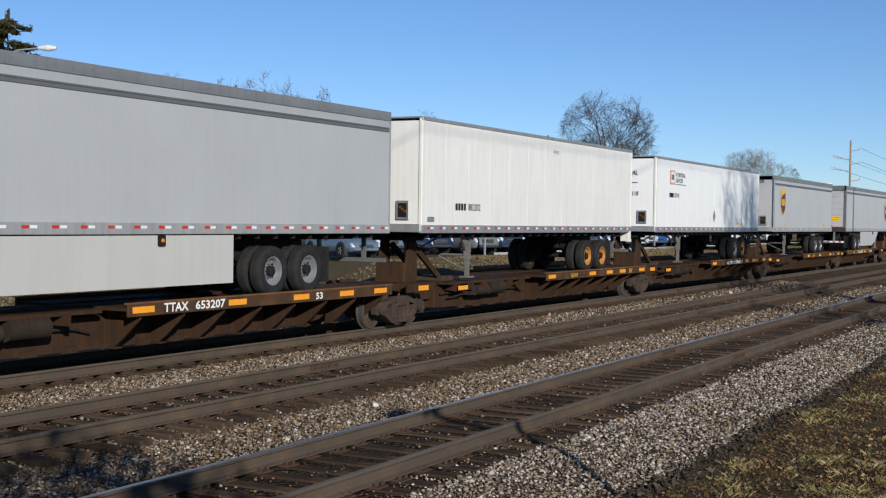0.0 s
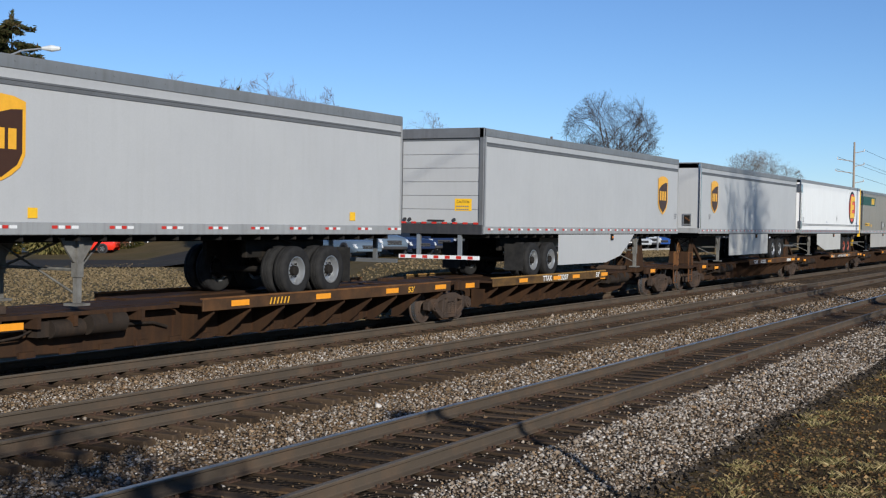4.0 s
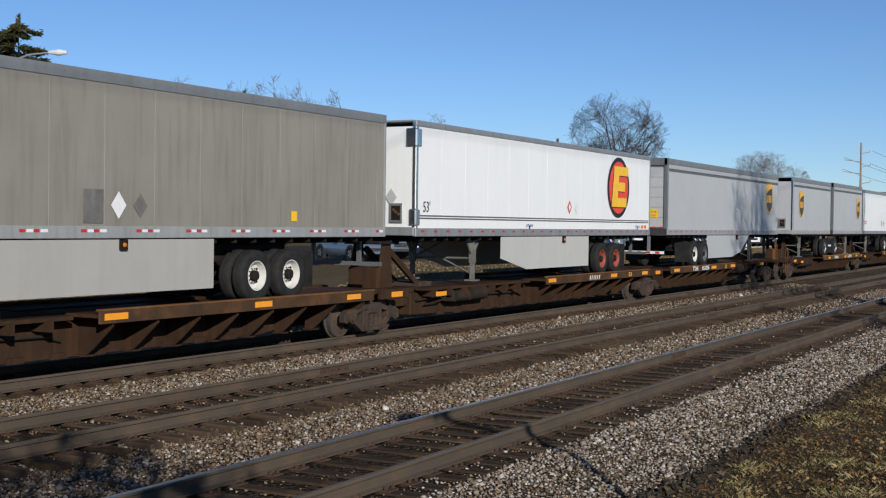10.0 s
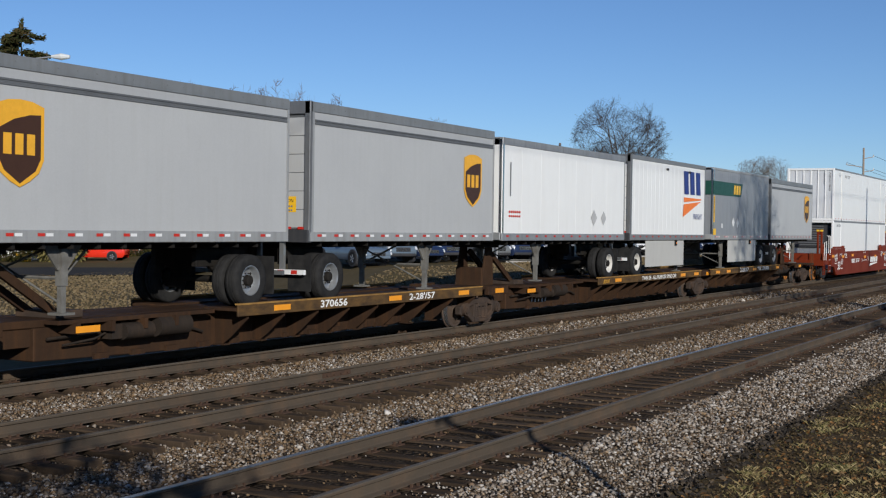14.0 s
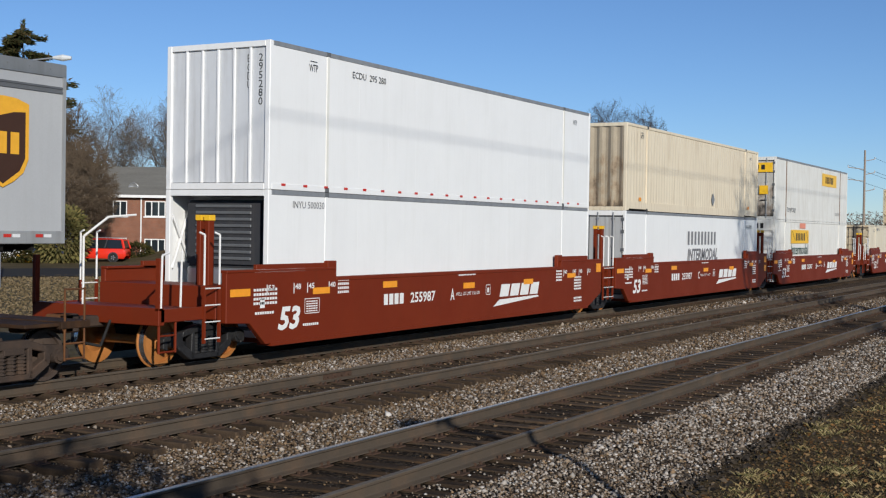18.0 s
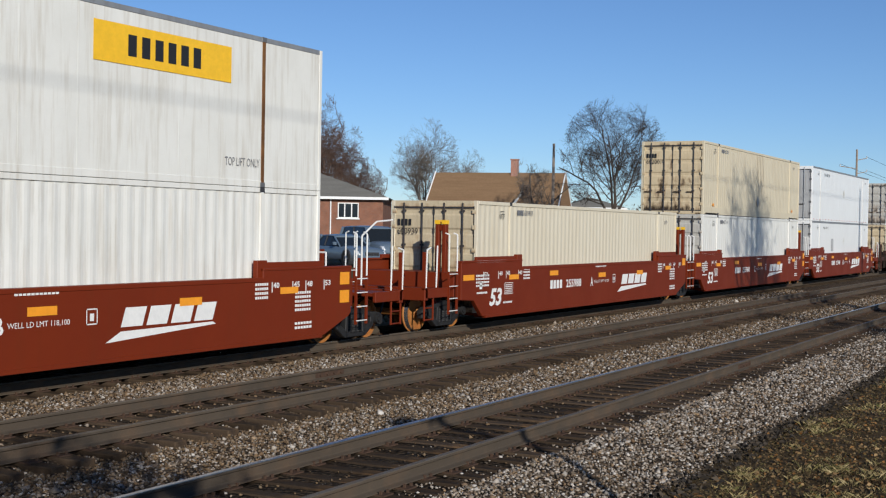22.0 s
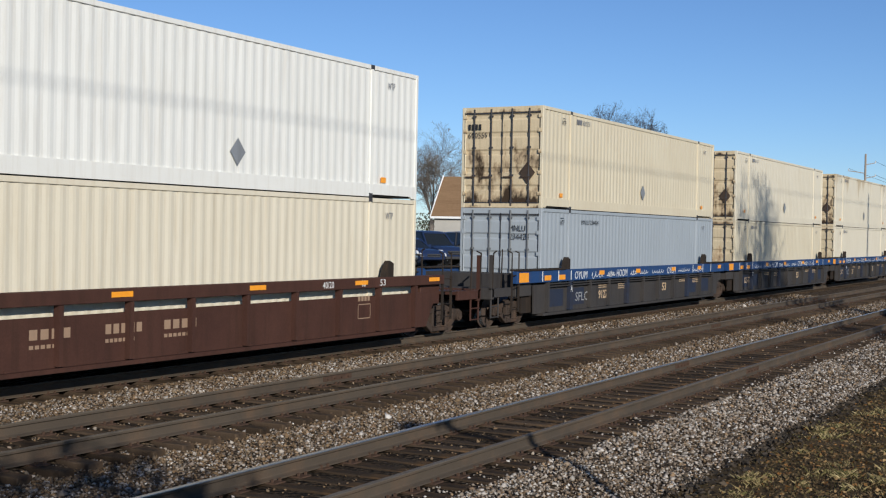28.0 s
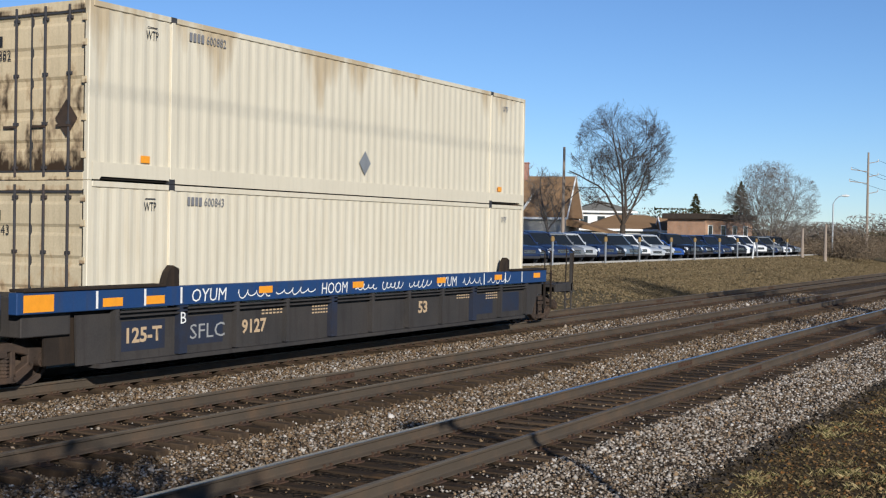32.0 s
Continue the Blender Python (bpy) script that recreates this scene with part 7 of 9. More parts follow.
for tr in (G, E2):
    bm = bmesh.new()
    box(bm, -0.02, 0.26, -HALF - 0.012, -HALF + 0.3, 4.3, 4.74)
    part("corner_plate", soften(bm, 0.03), CHROME, tr, "polished plate on the front corner")
    bm = bmesh.new()
    box(bm, -0.02, 0.2, -HALF - 0.012, -HALF + 0.2, 2.45, 2.85)
    part("lower_corner_plate", soften(bm, 0.03), CHROME, tr)
    bm = bmesh.new()
    diamond(bm, 0.62, 3.12, 0.32, 0.42, -0.006, "left")
    part("nose_placard", bm, LIGHT_INK, tr)
bm = bmesh.new()
box(bm, 16.02, 16.17, -HALF - 0.012, -HALF + 0.12, 2.0, 4.98)
part("rear_post", bm, YELLOW, G, "yellow rear corner post")
bm = bmesh.new()
box(bm, 15.0, 16.2, -0.9, -0.8, 1.42, 1.52)
for x in (15.1, 15.95):
    prism(bm, [(x, 1.42), (x + 0.1, 1.42), (x + 0.45, 1.75), (x + 0.38, 1.8)], -0.9, -0.8)
part("rear_guard", bm, GUARD_YELLOW, G, "yellow rear guard frame")

H = trailer(131.85, 15.95, "brown-grey semi-trailer with green stripe and white rims", STEEL_GREY, (11.3, 12.42), "white", leg=3.55, skirt=(3.1, 10.0), top=4.93, seams=1.2, tape="sets", rail=LOW_GREY, top_mat=TOP_GREY, top_rail=0.2, skirt_mat=SKIRT_DULL)
O = trailer(223.05, 8.45, "short blue-grey trailer with green stripe and yellow number", STEEL_BLUE, (7.35,), "white", leg=2.4, skirt=(2.2, 6.45), top=5.08, seams=1.2, rail=LOW_GREY, tape="sets", skirt_mat=SKIRT)
for tr, x1, bx in ((H, 4.35, 2.9), (O, 4.05, 2.8)):
    z0, z1 = 4.0, 4.55
    bm = bmesh.new()
    patch(bm, [(0.0, z0), (x1 - 0.15, z0), (x1 + 0.08, z1), (0.0, z1)], -HALF - 0.004)
    rect(bm, -1.29, 1.29, z0, z1, -0.005, "left")
    part("stripe", bm, GREEN, tr, "dark green stripe")
    bm = bmesh.new()
    bars(bm, bx, z0 + 0.08, 1.05, 0.38, 3, -HALF - 0.008, 0.12, 0.8)
    part("brand_mark", bm, YELLOW, tr, "yellow brand mark")
bm = bmesh.new()
rect(bm, 0.85, 2.35, 2.68, 2.86, -HALF - 0.004)
rect(bm, 2.85, 3.1, 2.6, 2.78, -HALF - 0.004)
part("number_plate_decal", bm, YELLOW, H)
bm = bmesh.new()
bars(bm, 0.9, 2.71, 0.65, 0.12, 5, -HALF - 0.008)
part("reporting_mark", bm, INK, H)
number(H, "660351", 1.6, 2.71, 0.12, -HALF - 0.008, w=0.7)
bm = bmesh.new()
diamond(bm, 7.5, 2.75, 0.36, 0.46, -HALF - 0.004)
part("placard", bm, WHITE_TAPE, H)
bm = bmesh.new()
diamond(bm, 8.02, 2.75, 0.34, 0.42, -HALF - 0.004)
part("faded_placard", bm, LEG_GREY, H)
bm = bmesh.new()
rect(bm, 6.7, 7.15, 2.45, 3.0, -HALF - 0.004)
part("repair_patch", bm, LEG_GREY, H)
bm = bmesh.new()
rect(bm, 12.35, 12.55, 2.52, 2.72, -HALF - 0.004)
part("warning_sticker", bm, YELLOW, H)
bm = bmesh.new()
rect(bm, 0.02, 0.2, 2.9, 3.95, -HALF - 0.006)
rect(bm, -0.02, 0.35, 2.4, 2.65, -HALF - 0.016)
part("number_strip", bm, YELLOW, O)
lettering("501311", 0.05, 2.95, 0.95, INK, O, -HALF - 0.010, 0.11, NEAR, upright=True)
bm = bmesh.new()
diamond(bm, 2.80, 2.92, 0.42, 0.42, -HALF - 0.004)
diamond(bm, 3.45, 2.9, 0.36, 0.42, -HALF - 0.004)
rect(bm, 1.1, 1.3, 2.68, 2.86, -HALF - 0.004)
part("placard", bm, WHITE_TAPE, O)

J = trailer(167.15, 15.9, "grey semi-trailer with roll-up door beside a shield badge", GREY2_SKIN, (3.4, 4.62), ("white", "dark"), "left", leg=12.4, skirt=(4.95, 11.05), skirt_cut=-2.6, band=True, top=4.97, tape="red")
shield(J, 14.27, 3.84, 1.12, 1.38, -HALF - 0.004)
number(J, "53'", 15.5, 2.78, 0.2, mat=GREY_INK)

K = trailer(186.05, 8.6, "short grey trailer with shield badge and nose number", GREY2_SKIN, (7.45,), "steel", leg=3.0, top=5.02, tape="both", band=True)
shield(K, 1.75, 3.70, 0.95, 1.32, -HALF - 0.004)
number(K, "369480", -0.28, 4.62, 0.17, -0.006, w=0.55, side=LEFT)
Lp = trailer(195.4, 8.3, "short grey trailer with a shield badge near its end", GREY2_SKIN, (0.8,), "steel", "left", leg=5.4, top=5.06, tape="both", band=True)
shield(Lp, 7.1, 3.72, 0.95, 1.32, -HALF - 0.004)
M = trailer(204.2, 9.05, "short plain white trailer with red lettering low on its nose", CLEAN_WHITE, (7.8,), "white", leg=3.0, top=4.95, tape="red", top_rail=0.2)
bm = bmesh.new()
bars(bm, 0.4, 2.95, 0.75, 0.06, 6, -HALF - 0.004)
bars(bm, 0.4, 2.84, 0.75, 0.05, 6, -HALF - 0.004)
part("red_print", bm, RED_TAPE, M)
bm = bmesh.new()
rect(bm, 0.45, 0.52, 3.4, 4.3, -HALF - 0.004)
part("vent_strip", bm, ALU_DULL, M)
bm = bmesh.new()
for x, s in ((6.4, 0.5), (7.2, 0.45)):
    diamond(bm, x, 2.9, s, s, -HALF - 0.004)
part("placard", bm, LIGHT_INK, M)
N = trailer(213.8, 8.15, "short ribbed white trailer with a blue and orange brand mark", CLEAN_WHITE, (0.75,), "white", "left", leg=5.9, skirt=(1.6, 5.7), top=5.06, tape="red", seams=0.41, top_rail=0.16, rail=TOP_GREY, skirt_mat=SKIRT)
bm = bmesh.new()
bars(bm, 5.6, 3.9, 2.15, 0.85, 3, -HALF - 0.006, -0.12, 0.72)
bars(bm, -0.2, 3.8, 0.9, 0.5, 2, -0.06, side="left")
part("brand_mark", bm, NAVY, N, "dark blue brand mark")
bm = bmesh.new()
patch(bm, [(5.55, 3.60), (7.65, 3.72), (7.65, 3.76), (5.55, 3.78)], -HALF - 0.006)
patch(bm, [(5.45, 3.05), (7.6, 3.66), (5.52, 3.52)], -HALF - 0.006)
part("brand_wedge", bm, ORANGE, N)
number(N, "FREIGHT", 6.7, 2.98, 0.2, -HALF - 0.008, NAVY, 1.05)
bm = bmesh.new()
for x in (3.6, 3.75, 6.1, 6.25):
    rod(bm, (x, -HALF - 0.012, 4.72), (x, -HALF, 4.72), 0.05, 8)
part("vent", bm, UNDER, N)
P = trailer(231.95, 8.3, "short grey trailer with a shield badge at its far end", GREY2_SKIN, (0.75,), "steel", "left", leg=5.9, top=5.0, tape="both", band=True)
shield(P, 7.05, 3.72, 0.98, 1.36, -HALF - 0.004)

# ---- trucks ----
def wheelset_mesh(r, mat):
    bm = bmesh.new()
    rod(bm, (0, -1.12, 0), (0, 1.12, 0), 0.085, 12, mi=0)
    for sy in (-1, 1):
        pr = [(0.09, 0.13), (0.13, 0.07), (r * 0.55, 0.055), (r - 0.075, 0.02), (r - 0.07, 0.075), (r - 0.005, 0.075)]
        pr2 = [(r - 0.005, 0.075), (r, 0.0), (r + 0.002, -0.03)]
        pr3 = [(r + 0.002, -0.03), (r + 0.028, -0.045), (r + 0.025, -0.07), (r - 0.06, -0.065), (r * 0.6, -0.01), (0.13, -0.05), (0.09, -0.1)]
        for q, mi in ((pr, 0), (pr2, 1), (pr3, 0)):
            lathe(bm, [(a, sy * o) for a, o in q], (0, sy * 0.755, 0), 30, mi)
        for k in range(3):
            a = 2.1 * k
            rod(bm, (r * 0.5 * math.cos(a), sy * 0.80, r * 0.5 * math.sin(a)), (r * 0.5 * math.cos(a), sy * 0.822, r * 0.5 * math.sin(a)), 0.03, 6)
    return mesh_of("wheelset", bm, [mat, TREAD], True)


def truck_meshes(mat, wheel_mat, r):
    half = 0.89
    sides = {}
    for sy in (-1, 1):
        bm = bmesh.new()
        y0, y1 = sorted((sy * 0.96, sy * 1.12))
        # cast side frame: top member, end pedestals, raking tension members, columns
        prism(bm, [(-0.62, 0.62), (-0.3, 0.72), (0.3, 0.72), (0.62, 0.62), (0.66, 0.50), (0.3, 0.58), (-0.3, 0.58), (-0.66, 0.50)], y0, y1)
        for s in (-1, 1):
            prism(bm, [(s * 0.62, 0.62), (s * 0.98, 0.60), (s * 1.14, 0.52), (s * 1.14, 0.34), (s * 1.02, 0.30), (s * 1.02, 0.46), (s * 0.76, 0.46), (s * 0.74, 0.30), (s * 0.62, 0.36)], y0, y1)
            prism(bm, [(s * 0.66, 0.42), (s * 0.74, 0.30), (s * 0.42, 0.10), (s * 0.30, 0.12), (s * 0.34, 0.24)], y0, y1)
            prism(bm, [(s * 0.29, 0.6), (s * 0.38, 0.6), (s * 0.40, 0.18), (s * 0.29, 0.18)], y0, y1)
        prism(bm, [(-0.42, 0.10), (0.42, 0.10), (0.36, 0.20), (-0.36, 0.20)], y0, y1)
        sides[sy] = mesh_of("side_frame", soften(bm, 0.015), mat)
    caps = []
    for s in (-1, 1):
        for sy in (-1, 1):
            bm = bmesh.new()
            rod(bm, (s * half, sy * 0.94, r), (s * half, sy * 1.17, r), 0.115, 14)
            rod(bm, (s * half, sy * 1.17, r), (s * half, sy * 1.20, r), 0.075, 8)
            caps.append(mesh_of("bearing", bm, mat, True))
    bm = bmesh.new()
    for sy in (-1, 1):
        for x in (-0.2, 0.0, 0.2):
            for k in range(6):
                lathe2 = 0.21 + k * 0.055
                rod(bm, (x, sy * 1.06, lathe2), (x, sy * 1.06, lathe2 + 0.03), 0.085, 10)
            rod(bm, (x, sy * 1.06, 0.2), (x, sy * 1.06, 0.55), 0.06, 8)
    spring = mesh_of("spring", bm, mat)
    bm = bmesh.new()
    box(bm, -0.2, 0.2, -1.15, 1.15, 0.50, 0.60)
    box(bm, -0.26, 0.26, -0.6, 0.6, 0.42, 0.72)
    rod(bm, (0, 0, 0.70), (0, 0, 0.80), 0.22, 16)
    for s in (-1, 1):
        box(bm, s * 0.42 - 0.05, s * 0.42 + 0.05, -0.95, 0.95, 0.32, 0.42)
    bolster = mesh_of("bolster", soften(bm, 0.012), mat)
    return dict(sides=sides, caps=caps, spring=spring, bolster=bolster, wheel=wheelset_mesh(r, wheel_mat), r=r, half=half)


TRUCK_OLD = truck_meshes(BOGIE, WHEEL, 0.42)
TRUCK_NEW = truck_meshes(BOGIE_NEW, WHEEL_NEW, 0.45)


def truck(x, car, s_car, kit):
    """A two-axle truck under a car; its wheelsets turn."""
    holder = part("truck", kit["bolster"], None, car)
    holder.matrix_local = pose(x, 0, 0)
    for sy in (-1, 1):
        part("side_frame", kit["sides"][sy], None, holder)
    for cap in kit["caps"]:
        part("bearing", cap, None, holder)
    tagged(part("spring", kit["spring"], None, holder), kind="stuff")
    for s in (-1, 1):
        w = part("wheelset", kit["wheel"], None, holder)
        w.matrix_local = pose(s * kit["half"], 0, kit["r"])
        WHEELS.append((w, s_car + x, s * kit["half"], kit["r"]))
    return holder

# ---- spine cars ----
def reflectors(car, spots, z, y, w=0.55, h=0.11, mat=None):
    for x in spots:
        bm = bmesh.new()
        rect(bm, x, x + w, z, z + h, y)
        part("reflector", bm, mat or REFLECT, car)


def spine_unit(s, length, deck, label, hitch=1.7, edge=None, left_end=False, right_end=False, last=False, paint=None, marks=()):
    """One platform of a spine car; x runs from its left truck to its right truck."""
    car = on_train(thing("spine_car_platform", pose(s, TRACK_Y, 0), label, "rail car", "platforms of the spine cars"), s)
    paint, edge = paint or CAR_BROWN, edge or DECK_RUST
    L = length
    bm = bmesh.new()
    prism(bm, [(2.7, 0.80), (2.7, 0.26), (5.5, 0.20), (L - 3.4, 0.20), (L - 2.5, 0.30), (L - 1.9, 0.62), (L - 1.9, 0.80)], -0.5, 0.5)
    soften(bm, 0.015)
    box(bm, 1.2, 2.9, -0.42, 0.42, 0.50, 0.80)
    box(bm, L - 2.2, L - 1.1, -0.42, 0.42, 0.60, 0.84)
    for i in range(int((L - 7) / 0.9)):
        x = 4.0 + i * 0.9
        box(bm, x, x + 0.34, -0.56, -0.5, 0.20, 0.30)
    part("centre_sill", bm, paint, car)
    bm = bmesh.new()
    box(bm, -0.55, 1.5, -0.62, 0.62, 0.80, 0.97)
    box(bm, 1.5, L - 0.7, -0.46, 0.46, 0.80, 0.93)
    box(bm, L - 1.4, L - 0.6, -0.62, 0.62, 0.80, 0.96)
    for x in (0.55, 1.2, L - 1.3):
        box(bm, x, x + 0.16, -1.18, 1.18, 0.78, 0.95)
    part("end_casting", soften(bm, 0.015), paint, car)
    # wheel deck with upstand, and the brackets that carry it
    a, b = deck
    bm = bmesh.new()
    box(bm, a, b, -1.285, -0.52, 0.90, 0.96)
    box(bm, a, b, 0.52, 1.285, 0.90, 0.96)
    part("wheel_deck", bm, CAR_BROWN, car)
    for sy in (-1, 1):
        bm = bmesh.new()
        y0, y1 = sorted((sy * 1.29, sy * 1.335))
        box(bm, a, b, y0, y1, 0.80, 1.02)
        part("deck_edge", soften(bm, 0.008), DECK_BROWN if edge is DECK_RUST else DECK_WORN, car)
        bm = bmesh.new()
        y0, y1 = sorted((sy * 1.25, sy * 1.345))
        box(bm, a, b, y0, y1, 1.015, 1.045)
        part("deck_lip", bm, edge, car)
        n = max(2, int((b - a) / 1.02))
        for i in range(n):
            x = a + 0.35 + i * (b - a - 0.7) / (n - 1)
            bm = bmesh.new()
            prism(bm, [(sy * 0.5, 0.24), (sy * 0.5, 0.89), (sy * 1.28, 0.89), (sy * 1.28, 0.74), (sy * 0.86, 0.36), (sy * 0.7, 0.24)], x, x + 0.035, "x")
            box(bm, x - 0.07, x + 0.11, *sorted((sy * 0.5, sy * 0.78)), 0.215, 0.24)
            box(bm, x - 0.06, x + 0.1, *sorted((sy * 0.5, sy * 1.28)), 0.80, 0.90)
            part("bracket", bm, paint, car)
    # walkway rails, pipes and tanks on the open side of the platform
    lo, hi = (2.9, a - 0.1) if a > 4 else (b + 0.1, L - 2.4)
    if hi - lo > 1.5:
        bm = bmesh.new()
        box(bm, lo, hi, -0.85, -0.52, 0.86, 0.93)
        box(bm, lo, hi, 0.52, 0.85, 0.86, 0.93)
        for i in range(int((hi - lo) / 0.8)):
            box(bm, lo + 0.3 + i * 0.8, lo + 0.38 + i * 0.8, -0.95, -0.5, 0.70, 0.88)
        part("guide_rail", bm, paint, car)
        bm = bmesh.new()
        pipe(bm, [(lo, -0.58, 0.62), (lo + 1.2, -0.6, 0.66), (hi - 0.4, -0.58, 0.6), (hi, -0.56, 0.5)], 0.028, 6)
        pipe(bm, [(lo + 0.3, -0.62, 0.5), (lo + 0.9, -0.75, 0.58), (lo + 1.4, -0.7, 0.72)], 0.02, 6)
        part("brake_pipe", bm, CAR_DARK, car)
        bm = bmesh.new()
        rod(bm, (lo + 1.5, -0.78, 0.66), (lo + 2.2, -0.78, 0.66), 0.15, 12)
        rod(bm, (lo + 2.35, -0.75, 0.7), (lo + 3.2, -0.75, 0.7), 0.19, 14)
        box(bm, lo + 1.2, lo + 1.45, -0.85, -0.6, 0.55, 0.8)
        part("brake_tank", bm, CAR_DARK, car, smooth=True)
        reflectors(car, [lo + 0.25], 0.72, -0.97)
    if hitch is not None:
        d = 1 if hitch < L / 2 else -1
        bm = bmesh.new()
        for sy in (-1, 1):
            prism(bm, [(hitch - 0.42 * d, 0.96), (hitch + 0.28 * d, 0.96), (hitch + 0.2 * d, 2.0), (hitch - 0.16 * d, 2.0)], sy * 0.42, sy * 0.36)
        box(bm, min(hitch - 0.4 * d, hitch + 0.1 * d), max(hitch - 0.4 * d, hitch + 0.1 * d), -0.40, 0.40, 0.96, 1.45)
        part("hitch_stand", soften(bm, 0.01), paint, car)
        bm = bmesh.new()
        box(bm, hitch - 0.45, hitch + 0.45, -0.5, 0.5, 2.0, 2.075)
        part("hitch_plate", soften(bm, 0.015), UNDER, car)
        for sy in (-1, 1):
            bm = bmesh.new()
            prism(bm, [(hitch + 0.12 * d, 1.86), (hitch + 0.26 * d, 1.95), (hitch + 1.75 * d, 1.02), (hitch + 1.58 * d, 0.96)], sy * 0.34, sy * 0.26)
            part("hitch_strut", bm, paint, car)
        bm = bmesh.new()
        box(bm, min(hitch + 1.5 * d, hitch + 2.1 * d), max(hitch + 1.5 * d, hitch + 2.1 * d), -0.48, 0.48, 0.93, 1.06)
        part("strut_foot", soften(bm, 0.01), BOGIE, car)
    # side sills by the trucks
    for x0, x1 in ((0.25, 1.45), (L - 1.9, L - 0.9)):
        for sy in (-1, 1):
            bm = bmesh.new()
            y0, y1 = sorted((sy * 1.08, sy * 1.2))
            box(bm, x0, x1, y0, y1, 0.78, 1.0)
            part("side_sill", soften(bm, 0.01), paint, car)
        reflectors(car, [x0 + 0.4], 0.82, -1.206, 0.5, 0.12)
    for end, x in ((left_end, -1.0), (right_end, L + 1.0)):
        if not end:
            continue
        d = -1 if x < 0 else 1
        bm = bmesh.new()
        x0, x1 = sorted((x - d * 0.2, x + d * 0.42))
        box(bm, x0, x1, -1.3, 1.3, 0.86, 0.98)
        xa, xb = sorted((x - d * 0.9, x))
        box(bm, xa, xb, -1.25, 1.25, 0.90, 0.96)
        part("end_platform", soften(bm, 0.01), CAR_BROWN, car)
        bm = bmesh.new()
        for y in (-1.26, 1.26):
            for xx in (x - d * 0.1, x + d * 0.32):
                rod(bm, (xx, y, 0.35), (xx, y, 1.5), 0.018, 6)
            for z in (0.38, 0.62, 1.48):
                rod(bm, (x - d * 0.1, y, z), (x + d * 0.32, y, z), 0.018, 6)
            part("corner_ladder", bm, RUST, car)
            bm = bmesh.new()
        box(bm, min(x, x + d * 1.0), max(x, x + d * 1.0), -0.13, 0.13, 0.72, 0.92)
        box(bm, min(x + d * 0.85, x + d * 1.16), max(x + d * 0.85, x + d * 1.16), -0.19, 0.19, 0.66, 0.98)
        part("coupler", soften(bm, 0.03), RUST, car)
        bm = bmesh.new()
        pipe(bm, [(x + d * 0.3, -0.35, 0.8), (x + d * 0.6, -0.38, 0.45), (x + d * 0.95, -0.3, 0.55)], 0.025, 7)
        part("brake_hose", bm, RUBBER, car)
    if left_end:
        bm = bmesh.new()
        box(bm, -0.95, -0.55, -0.62, -0.54, 0.96, 1.5)
        lathe(bm, [(0.20, -0.02), (0.225, 0.0), (0.20, 0.02)], (-0.75, -0.66, 1.62), 18)
        for k in range(3):
            c, e = math.cos(k * 2.1), math.sin(k * 2.1)
            rod(bm, (-0.75, -0.66, 1.62), (-0.75 + 0.2 * c, -0.66, 1.62 + 0.2 * e), 0.015, 5)
        part("brake_wheel", bm, DECK_RUST, car)
    truck(0, car, s, TRUCK_OLD)
    if right_end:
        truck(L, car, s, TRUCK_OLD)
    for words, x, h, w, mat in marks:
        if words.startswith("#"):
            bm = bmesh.new()
            bars(bm, x, 0.84, w, h, len(words) * 2, -1.340, 0.35, 0.38)
            part("mark_bars", bm, mat, car)
        else:
            lettering(words, x, 0.84, h + 0.02, mat, car, -1.340, w, bold=0.025)
    return car


W, GI = WHITE_INK, GOLD
u = spine_unit(8.7, 16.9, (7.4, 16.1), "brown spine car platform under a grey trailer", marks=(("TTAX", 8.3, 0.14, 0.65, W), ("653207", 9.15, 0.14, 0.85, W), ("53", 13.0, 0.12, 0.25, W)), left_end=True)
reflectors(u, [7.5, 10.1, 12.2, 13.9, 15.3], 0.86, -1.341)
u = spine_unit(25.6, 16.8, (8.0, 16.65), "brown spine car platform under a white trailer", marks=(("###", 9.8, 0.13, 0.55, GI), ("53'", 14.9, 0.12, 0.3, GI)))
reflectors(u, [8.1, 11.3, 12.8, 14.0, 15.9], 0.86, -1.341)
u = spine_unit(42.4, 17.1, (7.9, 16.8), "brown spine car platform with yellow lettering", hitch=1.6, marks=(("ALL PURPOSE SPINE CAR", 10.0, 0.11, 2.6, W), ("53'", 14.9, 0.12, 0.3, GI)))
reflectors(u, [8.0, 13.0, 14.2, 16.0], 0.86, -1.341)
u = spine_unit(59.5, 17.5, (7.6, 17.1), "rusty spine car platform under a grey trailer", marks=(("###", 9.6, 0.13, 0.7, GI), ("53'", 15.0, 0.12, 0.3, GI)), edge=DECK_RUST)
reflectors(u, [8.4, 11.2, 14.0, 16.3], 0.86, -1.341)
u = spine_unit(77.0, 16.35, (2.0, 10.15), "spine car platform with worn yellow deck edge", hitch=15.9, edge=DECK_GOLD, right_end=True, marks=(("TTAX", 5.2, 0.14, 0.65, W), ("653207", 6.25, 0.14, 0.8, W), ("53'", 9.3, 0.14, 0.3, W)))
reflectors(u, [3.6, 5.95, 7.4, 9.75], 0.86, -1.341)
u = spine_unit(97.4, 16.4, (7.35, 16.1), "brown spine car platform with brake gear", left_end=True, marks=(("TTAX", 8.0, 0.14, 0.7, W), ("653255", 9.2, 0.14, 0.95, W)))
reflectors(u, [10.5, 15.2], 0.86, -1.341, 0.65)
bm = bmesh.new()
bars(bm, 14.2, 0.85, 0.9, 0.12, 6, -1.343, 0.2)
part("scrawl", bm, WHITE_INK, u)
